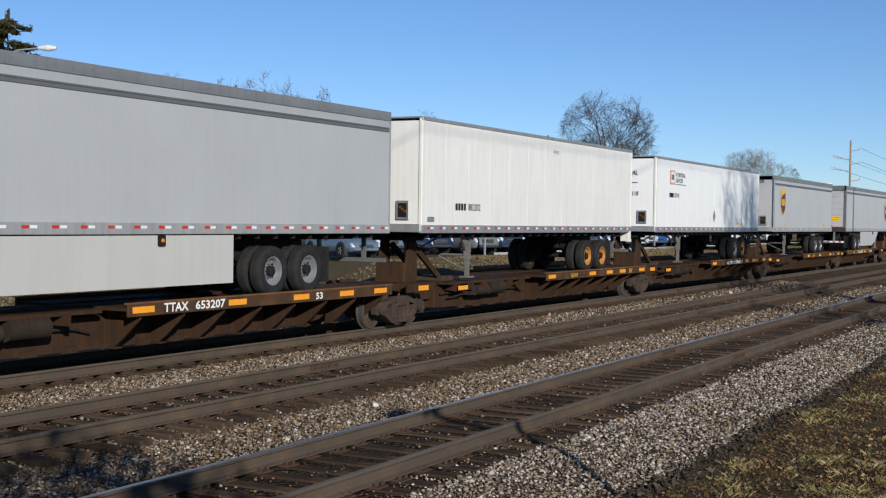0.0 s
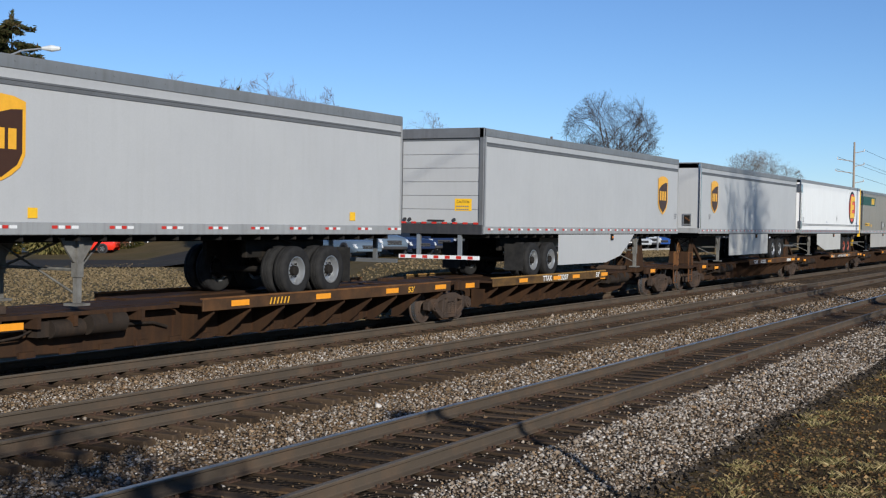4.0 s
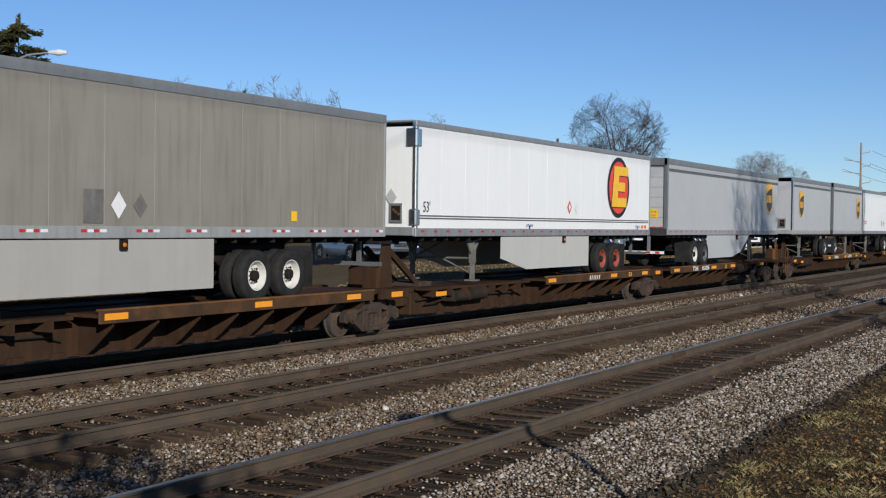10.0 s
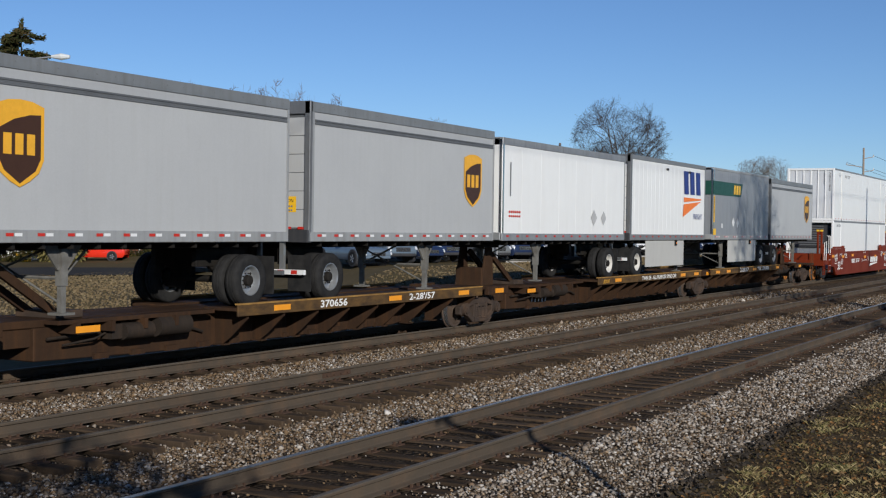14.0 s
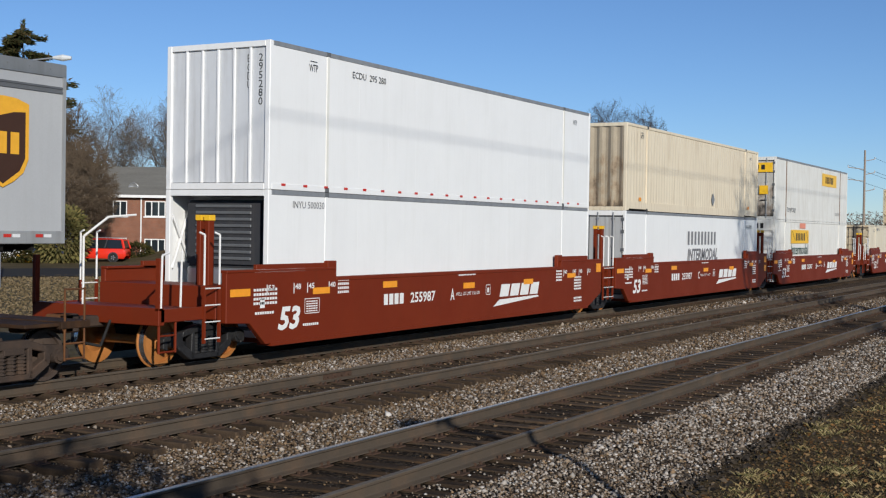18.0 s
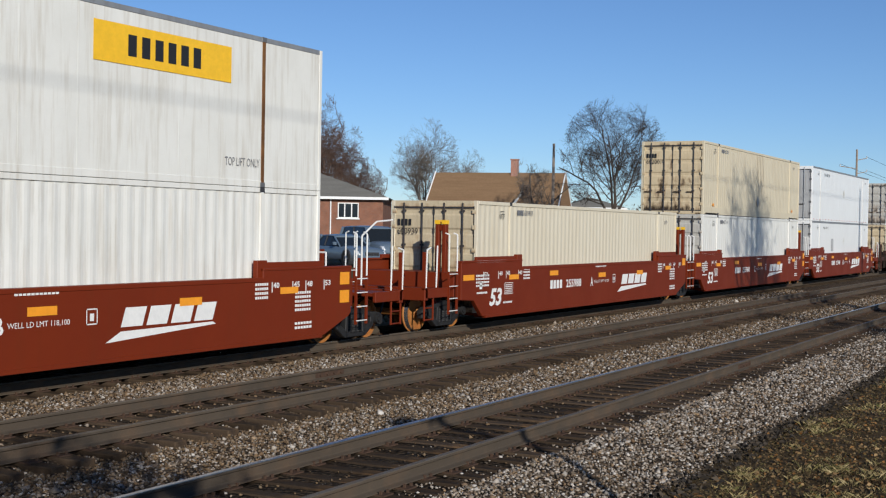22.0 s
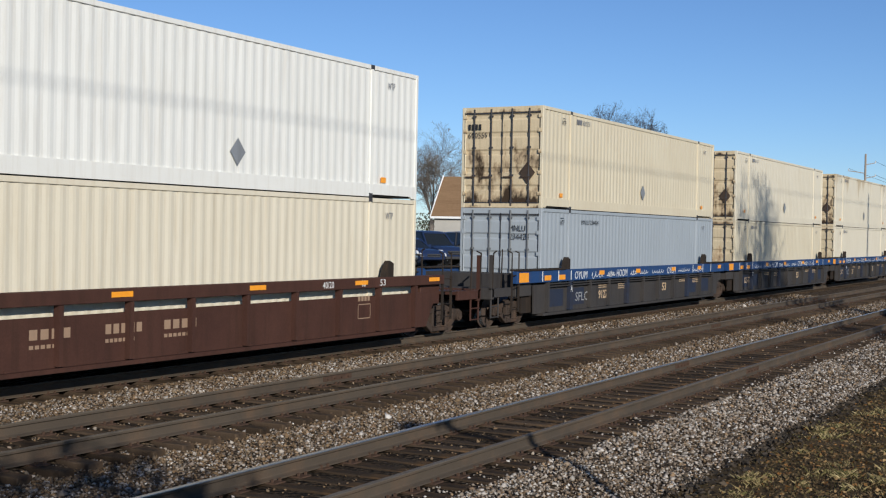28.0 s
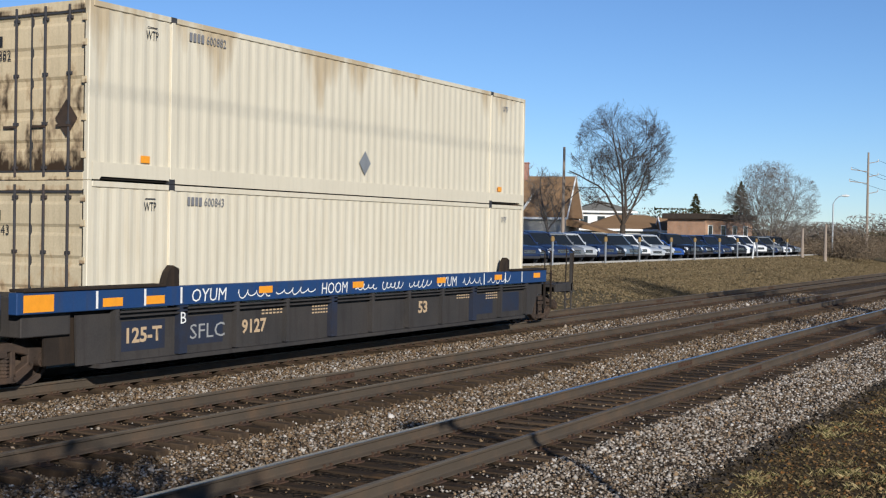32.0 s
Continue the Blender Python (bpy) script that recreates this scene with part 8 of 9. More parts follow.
u = spine_unit(113.8, 17.2, (8.2, 16.9), "brown spine car platform scrawled with white paint", marks=(("#######", 8.3, 0.13, 1.0, W), ("############", 10.3, 0.14, 3.4, W)))
reflectors(u, [8.35, 12.6, 16.3], 0.85, -1.345, 0.6)
bm = bmesh.new()
for k in range(9):
    bars(bm, 4.0 + k * 0.16, 0.5 + 0.05 * (k % 3), 0.12, 0.16, 2, -0.505, 0.8 if k % 2 else -0.6, 0.25)
part("scrawl", bm, WHITE_INK, u)
u = spine_unit(131.0, 16.6, (7.9, 16.3), "brown spine car platform under a green-striped trailer")
reflectors(u, [8.0, 12.0, 15.2], 0.86, -1.341)
u = spine_unit(147.6, 18.0, (9.0, 17.7), "brown spine car platform under a white trailer with red rims", marks=(("###", 12.2, 0.13, 0.9, W), ("53", 15.6, 0.12, 0.3, GI)))
reflectors(u, [9.1, 14.0, 16.9], 0.86, -1.341)
u = spine_unit(165.6, 16.35, (2.0, 10.4), "brown spine car platform carrying a reversed trailer", hitch=15.9, right_end=True, marks=(("TTAX", 4.5, 0.14, 0.7, W), ("653255", 5.65, 0.14, 0.95, W), ("53", 8.8, 0.12, 0.25, GI)))
reflectors(u, [2.3, 6.9, 9.6], 0.86, -1.341, 0.65)
u = spine_unit(186.15, 17.25, (6.9, 16.9), "brown spine car platform under two short grey trailers", left_end=True, edge=DECK_GOLD, marks=(("370656", 9.6, 0.14, 1.0, W), ("2-28'/57", 13.2, 0.14, 1.2, W)))
reflectors(u, [8.0, 12.3, 15.6], 0.86, -1.341)
u = spine_unit(203.4, 18.5, (7.6, 18.1), "spine car platform lettered for two short trailers", hitch=1.8, edge=DECK_GOLD, marks=(("TWIN 28 - ALL PURPOSE SPINE CAR", 11.5, 0.12, 3.6, W), ("###", 8.0, 0.12, 0.5, GI)))
reflectors(u, [9.0, 15.6, 17.2], 0.86, -1.341)
bm = bmesh.new()
bars(bm, 4.4, 0.38, 1.2, 0.3, 5, -0.506, 0.3, 0.3)
part("scrawl", bm, WHITE_INK, u)
u = spine_unit(221.9, 17.5, (0.9, 11.7), "worn spine car platform with chalk numbers", hitch=15.9, edge=DECK_GOLD, right_end=True, marks=(("2-28'/57", 5.0, 0.15, 1.3, W), ("TTAX", 7.75, 0.15, 0.65, W), ("370656", 8.55, 0.15, 1.1, W)))
reflectors(u, [1.5, 3, 7, 11], 0.86, -1.341)


# ---- well cars ----
def scribble(bm, x, z, width, height, rng, y):
    """A looping line of spray paint."""
    n, loops, lean = 46, rng.uniform(3.5, 6), rng.uniform(0.05, 0.14)
    ph, am = rng.uniform(0, 6), rng.uniform(0.55, 1)
    pts = []
    for i in range(n):
        f = i / (n - 1)
        a = f * loops * 2 * math.pi + ph
        hh = height * (0.5 + 0.5 * am * math.sin(a) * (0.75 + 0.25 * math.sin(f * 9 + ph)))
        pts.append((x + f * width + 0.05 * math.cos(a) + lean * hh / height, z + hh))
    for i in range(n - 1):
        (xa, za), (xb, zb) = pts[i], pts[i + 1]
        d = math.hypot(xb - xa, zb - za) or 1
        ox, oz = -(zb - za) / d * 0.011, (xb - xa) / d * 0.011
        patch(bm, [(xa + ox, za + oz), (xa - ox, za - oz), (xb - ox, zb - oz), (xb + ox, zb + oz)], y - 0.00004 * i)


def well_unit(s, length, label, style="red", left_end=False, right_end=False, letter="A", num="255987"):
    car = on_train(thing("well_car_unit", pose(s, TRACK_Y, 0), label, "rail car", "units of the well cars"), s)
    L = length
    red = style == "red"
    paint = {"red": WELL_RED, "brown": WELL_BROWN, "blue": WELL_GREY}[style]
    chord = {"red": WELL_RED, "brown": WELL_BROWN, "blue": WELL_BLUE}[style]
    kit = TRUCK_NEW if red else TRUCK_OLD
    yo, yi = 1.54, 1.42
    xa, xb = 0.35, L - 0.85
    top = 1.50
    for sy in (-1, 1):
        bm = bmesh.new()
        if red:
            prism(bm, [(xa, 0.74), (1.05, 0.70), (1.55, 0.28), (xb - 1.0, 0.28), (xb - 0.1, 0.62), (xb, 0.70), (xb, 1.68), (L - 3.95, 1.68), (L - 3.95, top), (3.9, top), (3.9, 1.70), (xa, 1.66)],
                  sy * yo, sy * yi)
            soften(bm, 0.012)
        else:
            prism(bm, [(1.3, 1.10), (1.3, 0.95), (1.33, 0.30), (xb - 0.4, 0.30), (xb, 0.95), (xb, 1.10)], sy * 1.435, sy * 1.39)
        part("side_sheet", bm, paint, car)
        bm = bmesh.new()
        y0, y1 = sorted((sy * (yo + 0.012), sy * (yi - 0.05)))
        if red:
            box(bm, 3.92, L - 3.97, y0, y1, top - 0.07, top + 0.012)
            box(bm, xa, 3.9, y0, y1, 1.66, 1.71)
            box(bm, L - 3.95, xb, y0, y1, 1.64, 1.69)
        else:
            box(bm, xa - 0.35, xb + 0.25, y0, y1, 1.17 if style == "blue" else 1.28, 1.50)
        part("top_chord", soften(bm, 0.01), chord, car, "blue top chord" if style == "blue" else "")
        bm = bmesh.new()
        y0, y1 = sorted((sy * (yo + 0.02), sy * (yi - 0.2)))
        box(bm, 1.7, xb - 1.1, y0, y1, 0.24, 0.31)
        part("bottom_chord", bm, paint, car)
        if not red:
            # added dark plate, stands for the shaded recess beside the truck
            bm = bmesh.new()
            y0, y1 = sorted((sy * 1.32, sy * 1.28))
            box(bm, 0.75, 2.4, y0, y1, 0.34, 1.16)
            part("dark_recess_plate", bm, CAR_DARK, car)
            x = 2.05
            while x < xb - 0.3:
                bm = bmesh.new()
                y0, y1 = sorted((sy * (yo + 0.01), sy * (yi)))
                wide = 0.2 if style == "blue" and min(abs(x - 3.6), abs(x - 8.25), abs(x - 14.45)) < 0.1 else 0.09
                box(bm, x, x + wide, y0, y1, 0.33, 1.165 if style == "blue" else 1.275)
                part("side_post", bm, paint if wide < 0.15 else PANEL_BLUE, car)
                if style == "blue" and x + 1.55 < xb - 0.3:
                    for zz in (1.03, 1.10):
                        bm = bmesh.new()
                        box(bm, x + 0.08, x + 1.545, y0, y1, zz, zz + 0.03)
                        part("side_rib", bm, paint, car)
                    if sy < 0 and int(x * 10) % 4 == 0:
                        bm = bmesh.new()
                        rect(bm, x + 0.25, x + 1.3, 0.45, 0.95, -1.437)
                        part("repainted_panel", bm, PANEL_BLUE, car)
                x += 1.55
        if style == "blue":
            for x0, x1 in ((0.1, 3.22), (L - 2.9, xb + 0.2)):
                bm = bmesh.new()
                y0, y1 = sorted((sy * (yo + 0.05), sy * 1.27))
                box(bm, x0, x1, y0, y1, 1.504, 1.55)
                part("end_platform", soften(bm, 0.008), CAR_DARK, car)
        if red:
            for x0, x1 in ((1.35, 3.86), (L - 3.9, xb - 0.9)):
                bm = bmesh.new()
                y0, y1 = sorted((sy * (yi + 0.03), sy * (yi - 0.05)))
                box(bm, x0, x1, y0, y1, 1.66, 1.80)
                part("guide_plate", soften(bm, 0.01), WELL_RED, car)
                bm = bmesh.new()
                xe = x1 if x0 < 5 else x0
                box(bm, xe - 0.16, xe + 0.16, sorted((sy * (yi + 0.06), sy * (yi - 0.05)))[0], sorted((sy * (yi + 0.06), sy * (yi - 0.05)))[1], 1.5, 1.84)
                part("guide_block", soften(bm, 0.012), WELL_RED, car)
        for x in (() if red else (3.4, L - 3.1)):
            bm = bmesh.new()
            prism(bm, [(x - 0.18, 1.5), (x + 0.18, 1.5), (x + 0.18, 1.80), (x + 0.02, 1.86), (x - 0.1, 1.74)], sy * yo, sy * (yi - 0.02))
            part("guide_horn", bm, chord if red else CAR_DARK, car)
    # floor cross-bearers and end bulkheads of the well
    bm = bmesh.new()
    for i in range(9):
        x = 1.9 + i * (L - 4.2) / 8
        box(bm, x, x + 0.3, -1.45, 1.45, 0.26, 0.345)
    tagged(part("floor_bearer", bm, paint, car), kind="stuff")
    for x0, x1, w, z1 in ((0.2, 1.2, 1.42, 1.42), (L - 1.5, L - 0.6, 1.42, 1.42), (-0.5, 0.19, 0.9, 1.0)):
        bm = bmesh.new()
        box(bm, x0, x1, -w, w, 0.81, z1)
        part("bulkhead", soften(bm, 0.015), paint, car)
    # connector end: stanchion, grab irons and ladders
    for x, d in ((0.55, -1), (L - 0.95, 1)):
        if not red and not (left_end and x < 1 or right_end and x > 1):
            continue
        if red and d < 0:
            bm = bmesh.new()
            for y in (-0.95, -0.75):
                box(bm, x - 0.06, x + 0.10, y - 0.05, y + 0.05, 1.2, 2.62)
            box(bm, x - 0.04, x + 0.08, -0.95, -0.75, 2.45, 2.6)
            part("stanchion", soften(bm, 0.01), WELL_RED, car)
            bm = bmesh.new()
            for y in (-0.95, -0.75):
                box(bm, x - 0.07, x + 0.11, y - 0.06, y + 0.06, 2.62, 2.72)
            part("stanchion_cap", bm, YELLOW, car)
        for y in (-1.5, 1.5):
            bm = bmesh.new()
            rails = [x + d * (0.35 + 0.42 * k) for k in range(2)]
            for xx in rails:
                box(bm, xx - 0.028, xx + 0.028, y - 0.022, y + 0.022, 0.42, 1.46)
            ladder = part("ladder", bm, WELL_RED if red else CAR_DARK, car)
            for z in (0.5, 0.8, 1.1, 1.4):
                bm = bmesh.new()
                rod(bm, (rails[0], y - 0.02, z), (rails[1], y - 0.02, z), 0.013, 6)
                part("rung", bm, WHITE_INK if red else CAR_DARK, ladder)
            for xx in rails:
                bm = bmesh.new()
                pipe(bm, [(xx, y, 1.44), (xx, y, 2.36 if red else 2.0), (xx + d * 0.02, y + 0.10 * (1 if y < 0 else -1), 2.4 if red else 2.04)], 0.019, 6)
                part("grab_iron", bm, WHITE_INK if red else CAR_DARK, ladder)
    for end, x in ((left_end, -0.2), (right_end, L + 0.2)):
        if not end:
            continue
        d = -1 if x < 0 else 1
        bm = bmesh.new()
        x0, x1 = sorted((x, x + d * 1.15))
        box(bm, x0, x1, -1.45, 1.45, 0.98, 1.06)
        box(bm, x0, x1, -1.5, -1.42, 0.85, 1.08)
        box(bm, x0, x1, 1.42, 1.5, 0.85, 1.08)
        xs, xt = sorted((x + d * 1.05, x + d * 1.2))
        box(bm, xs, xt, -1.5, 1.5, 0.80, 1.10)
        part("end_platform", soften(bm, 0.01), paint, car)
        bm = bmesh.new()
        xe = x + d * 1.15
        for y in (-1.46, 1.46):
            for k in (0.0, 0.42):
                rod(bm, (xe - d * k, y, 0.32), (xe - d * k, y, 1.06), 0.025, 6)
            for z in (0.34, 0.62, 0.9):
                rod(bm, (xe, y, z), (xe - d * 0.42, y, z), 0.018, 6)
            box(bm, xe - 0.05, xe + 0.05, y - 0.04, y + 0.04, 1.06, 1.95)
        part("end_post", bm, paint, car)
        bm = bmesh.new()
        pipe(bm, [(xe, -1.5, 1.1), (xe, -1.52, 2.0), (xe - d * 0.2, -1.5, 2.05)], 0.02, 6)
        pipe(bm, [(xe - d * 0.5, -1.5, 1.1), (xe - d * 0.5, -1.52, 2.1)], 0.02, 6)
        pipe(bm, [(xe, 0.3, 1.1), (xe, 0.3, 2.3), (xe + -d * 0.5, 0.2, 2.65), (xe - d * 1.1, 0.1, 2.7)] if red and d < 0 else [(xe, 0.6, 1.0), (xe, 0.6, 1.9), (xe, 1.2, 1.9), (xe, 1.2, 1.0)], 0.022, 6)
        part("handrail", bm, WHITE_INK if red else CAR_DARK, car, "white handrail" if red else "")
        bm = bmesh.new()
        xs, xt = sorted((x + d * 1.0, x + d * 1.85))
        box(bm, xs, xt, -0.13, 0.13, 0.72, 0.92)
        xs, xt = sorted((x + d * 1.7, x + d * 2.05))
        box(bm, xs, xt, -0.19, 0.19, 0.66, 0.98)
        part("coupler", soften(bm, 0.03), BOGIE, car)
        bm = bmesh.new()
        pipe(bm, [(x + d * 1.2, -0.4, 0.85), (x + d * 1.45, -0.42, 0.42), (x + d * 1.8, -0.3, 0.5)], 0.025, 7)
        part("brake_hose", bm, RUBBER, car)
    truck((0.3 if red else 0.65) if left_end else 0, car, s, kit)
    if right_end:
        truck(L, car, s, kit)
    # lettering and reflectors
    y = -yo - 0.004 if red else -1.4395
    if red:
        reflectors(car, [0.45, 5.75], 1.22, y - 0.002, 0.6, 0.14)
        reflectors(car, [9.5, 12.95], 1.08, y - 0.002, 0.6, 0.14)
        reflectors(car, [3.08, 15.9], 1.18, y - 0.002, 0.6, 0.13)
        reflectors(car, [xb - 0.45], 1.30, y - 0.002, 0.36, 0.26)
        if right_end or not left_end:
            reflectors(car, [xb - 0.45], 0.92, y - 0.002, 0.36, 0.26)
        lettering("53", 1.92, 0.52, 0.46, W, car, y, 0.74, shear=0.22, bold=0.035)
        bm = bmesh.new()
        bars(bm, 5.8, 0.84, 0.9, 0.24, 4, y, 0.0, 0.75)
        lettering("WELL LD LMT 118,100", 9.12, 0.9, 0.1, W, car, y, 1.25)
        part("reporting_mark", bm, W, car)
        lettering(num, 6.95, 0.84, 0.24, W, car, y, 1.15, bold=0.02)
        lettering(letter, 8.85, 0.82, 0.28, W, car, y, 0.2, bold=0.02)
        bm = bmesh.new()
        bars(bm, 11.5, 0.80, 2.45, 0.32, 4, y, 0.35, 0.84)
        patch(bm, [(11.15, 0.56), (13.95, 0.72), (13.85, 0.765), (11.5, 0.73)], y)
        part("brand_mark", bm, W, car, "white slanted brand mark")
        bm = bmesh.new()
        for x, z, wd, n, rows in ((1.15, 1.30, 0.75, 9, 4), (1.2, 0.86, 0.6, 8, 1), (3.98, 1.42, 0.42, 6, 4), (15.1, 1.36, 0.42, 6, 4), (16.4, 1.16, 0.55, 7, 5), (16.4, 0.55, 0.6, 6, 2), (9.25, 1.40, 0.9, 11, 1), (2.75, 0.56, 0.55, 8, 1), (1.2, 1.78 - 0.12, 1.6, 20, 1)):
            for k in range(rows):
                bars(bm, x, z - k * 0.085, wd, 0.05, n, y, fill=0.8)
        for x, n in ((1.55, "53"), (2.42, "48"), (2.88, "45"), (3.64, "40"), (15.62, "40"), (16.3, "45"), (16.75, "48"), (17.4, "53")):
            rect(bm, x, x + 0.03, 1.22, 1.42, y)
            lettering(n, x + 0.05, 1.30, 0.11, W, car, y, 0.2, bold=0.02)
        rect(bm, 1.35, 1.5, 0.98, 1.16, y)
        for q in ((2.8, 3.32, 1.09, 1.105), (2.8, 3.32, 0.80, 0.815), (2.8, 2.815, 0.80, 1.1), (3.305, 3.32, 0.80, 1.1)):
            rect(bm, *q, y)
        for k in range(5):
            bars(bm, 2.86, 1.03 - k * 0.048, 0.4, 0.025, 5, y, fill=0.85)
        for x0, x1, z0, z1 in ((10.72, 10.97, 0.88, 1.14),):
            for q in ((x0, x1, z0, z0 + 0.02), (x0, x1, z1 - 0.02, z1), (x0, x0 + 0.02, z0, z1), (x1 - 0.02, x1, z0, z1), (x0 + 0.08, x1 - 0.08, z0 + 0.06, z1 - 0.08)):
                rect(bm, *q, y)
        tagged(part("stencilling", bm, W, car), kind="stuff")
    elif style == "brown":
        y2 = -yo - 0.016
        reflectors(car, [0.5, 4.2, 7.8, 11.4, 15.0, xb - 0.5], 1.36, y2 - 0.002, 0.5, 0.09)
        lettering("53", 2.0, 0.72, 0.36, plain("tan_lettering", (0.45, 0.30, 0.17), 0.6), car, y, 0.6)
        bm = bmesh.new()
        for x, n in ((4.6, 5), (6.2, 4), (7.8, 5), (9.2, 4)):
            bars(bm, x, 0.76, 0.9, 0.16, n, y)
            bars(bm, x, 0.62, 0.7, 0.06, n + 2, y)
        for q in ((15.3, 15.8, 0.62, 0.64), (15.3, 15.8, 0.92, 0.94), (15.3, 15.32, 0.62, 0.94), (15.78, 15.8, 0.62, 0.94)):
            rect(bm, *q, y)
        bars(bm, 15.3, 1.0, 0.5, 0.1, 4, y)
        part("stencilling", bm, plain("faded_stencil", (0.30, 0.20, 0.13), 0.7), car)
        lettering("40/20", 13.8, 1.32, 0.14, W, car, y2, 0.4)
        lettering("48", 15.2, 1.32, 0.14, W, car, y2, 0.22)
        lettering("53", 16.0, 1.32, 0.14, W, car, y2, 0.22)
    else:
        yy = -yo - 0.016
        reflectors(car, [0.12], 1.2, yy - 0.002, 0.6, 0.26)
        reflectors(car, [1.75, 2.75], 1.22, yy - 0.002, 0.45, 0.14)
        reflectors(car, [5.8, 9.0, 12.6, 15.6, xb - 0.6], 1.3, yy - 0.002, 0.42, 0.13)
        bm = bmesh.new()
        for x in (1.6, 2.7, 3.6, 15.0, 16.2, 17.2):
            rect(bm, x, x + 0.05, 1.20, 1.48, yy)
        rng = random.Random(int(s))
        x = 3.9
        for word in ("OYUM", "", "", "HOOM", "", "", "", "OYUM", "", "")[int(s) % 3:]:
            if x > 15.4:
                break
            if word:
                lettering(word, x, 1.21, 0.23, W, car, yy, 0.95, shear=0.1, name="scrawl")
                x += 1.2
            else:
                w = rng.uniform(0.6, 1.3)
                scribble(bm, x, 1.2, w, 0.22, rng, yy)
                x += w + rng.uniform(0.15, 0.5)
        tagged(part("scrawl", bm, W, car, "white spray-paint scrawls"), kind="stuff")
        tan = plain("tan_stencil", (0.50, 0.36, 0.22), 0.6)
        bm = bmesh.new()
        for x, n, rws in ((6.05, 6, 2), (7.7, 7, 3), (13.8, 6, 2), (15.35, 6, 3)):
            for k in range(rws):
                bars(bm, x, 0.95 - 0.065 * k, 0.7, 0.03, n, y)
        tagged(part("stencilling", bm, tan, car), kind="stuff")
        if letter == "C":
            lettering("125-T", 2.8, 0.6, 0.26, tan, car, y, 0.8, bold=0.02)
            lettering("C", 3.62, 0.9, 0.16, W, car, -yo - 0.014, 0.13)
        else:
            lettering(letter, 3.62, 0.85, 0.2, W, car, -yo - 0.014, 0.14)
            lettering("SFLC", 4.25 if letter == "A" else 4.0, 0.55, 0.26, plain("grey_stencil", (0.30, 0.30, 0.30), 0.6), car, y, 0.95)
            lettering("9127", 6.05 if letter == "A" else 5.45, 0.55, 0.27, tan, car, y, 0.75, bold=0.03)
            if letter == "B":
                lettering("125-T", 2.42, 0.58, 0.26, tan, car, y, 0.85, bold=0.03)
        lettering("53", 11.95, 0.62, 0.28, tan, car, y, 0.42, bold=0.03)
    return car


well_unit(243.6, 19.4, "new red-brown well car end unit with white stencils", left_end=True, letter="A")
well_unit(263.0, 19.6, "new red-brown well car middle unit", letter="C")
well_unit(282.6, 19.3, "new red-brown well car end unit with white handrails", right_end=True, letter="B")
well_unit(305.7, 19.1, "red-brown well car end unit with one low container", left_end=True, letter="A", num="255988")
well_unit(324.8, 19.4, "red-brown well car middle unit under tan containers", letter="C", num="255988")
well_unit(344.2, 19.2, "red-brown well car end unit under white containers", right_end=True, letter="B", num="255988")
well_unit(367.4, 19.5, "old brown ribbed well car", "brown", left_end=True, right_end=True)
well_unit(390.3, 19.6, "charcoal well car unit with blue top chord and scrawls", "blue", left_end=True, letter="A")
well_unit(409.9, 19.9, "charcoal middle unit with scrawled blue chord", "blue", letter="C")
well_unit(429.5, 19.4, "charcoal last unit of the train with blue chord", "blue", right_end=True, letter="B")


# ---- containers ----
def corrugated(bm, x0, x1, y, z0, z1, pitch=0.278, depth=0.010, sy=-1, along="x"):
    n = max(1, round((x1 - x0) / pitch))
    p = (x1 - x0) / n
    prof = []
    for i in range(n):
        a = x0 + i * p
        prof += [(a, 0), (a + p * 0.22, 0), (a + p * 0.5, depth), (a + p * 0.72, depth)]
    prof.append((x1, 0))
    put = (lambda a, d, z: (a, y - sy * d, z)) if along == "x" else ((lambda a, d, z: (y + d, a, z)) if along == "y" else (lambda a, d, z: (y + d, z, a)))
    lo, hi = [bm.verts.new(put(a, d, z0)) for a, d in prof], [bm.verts.new(put(a, d, z1)) for a, d in prof]
    for i in range(len(prof) - 1):
        bm.faces.new((lo[i], lo[i + 1], hi[i + 1], hi[i]))


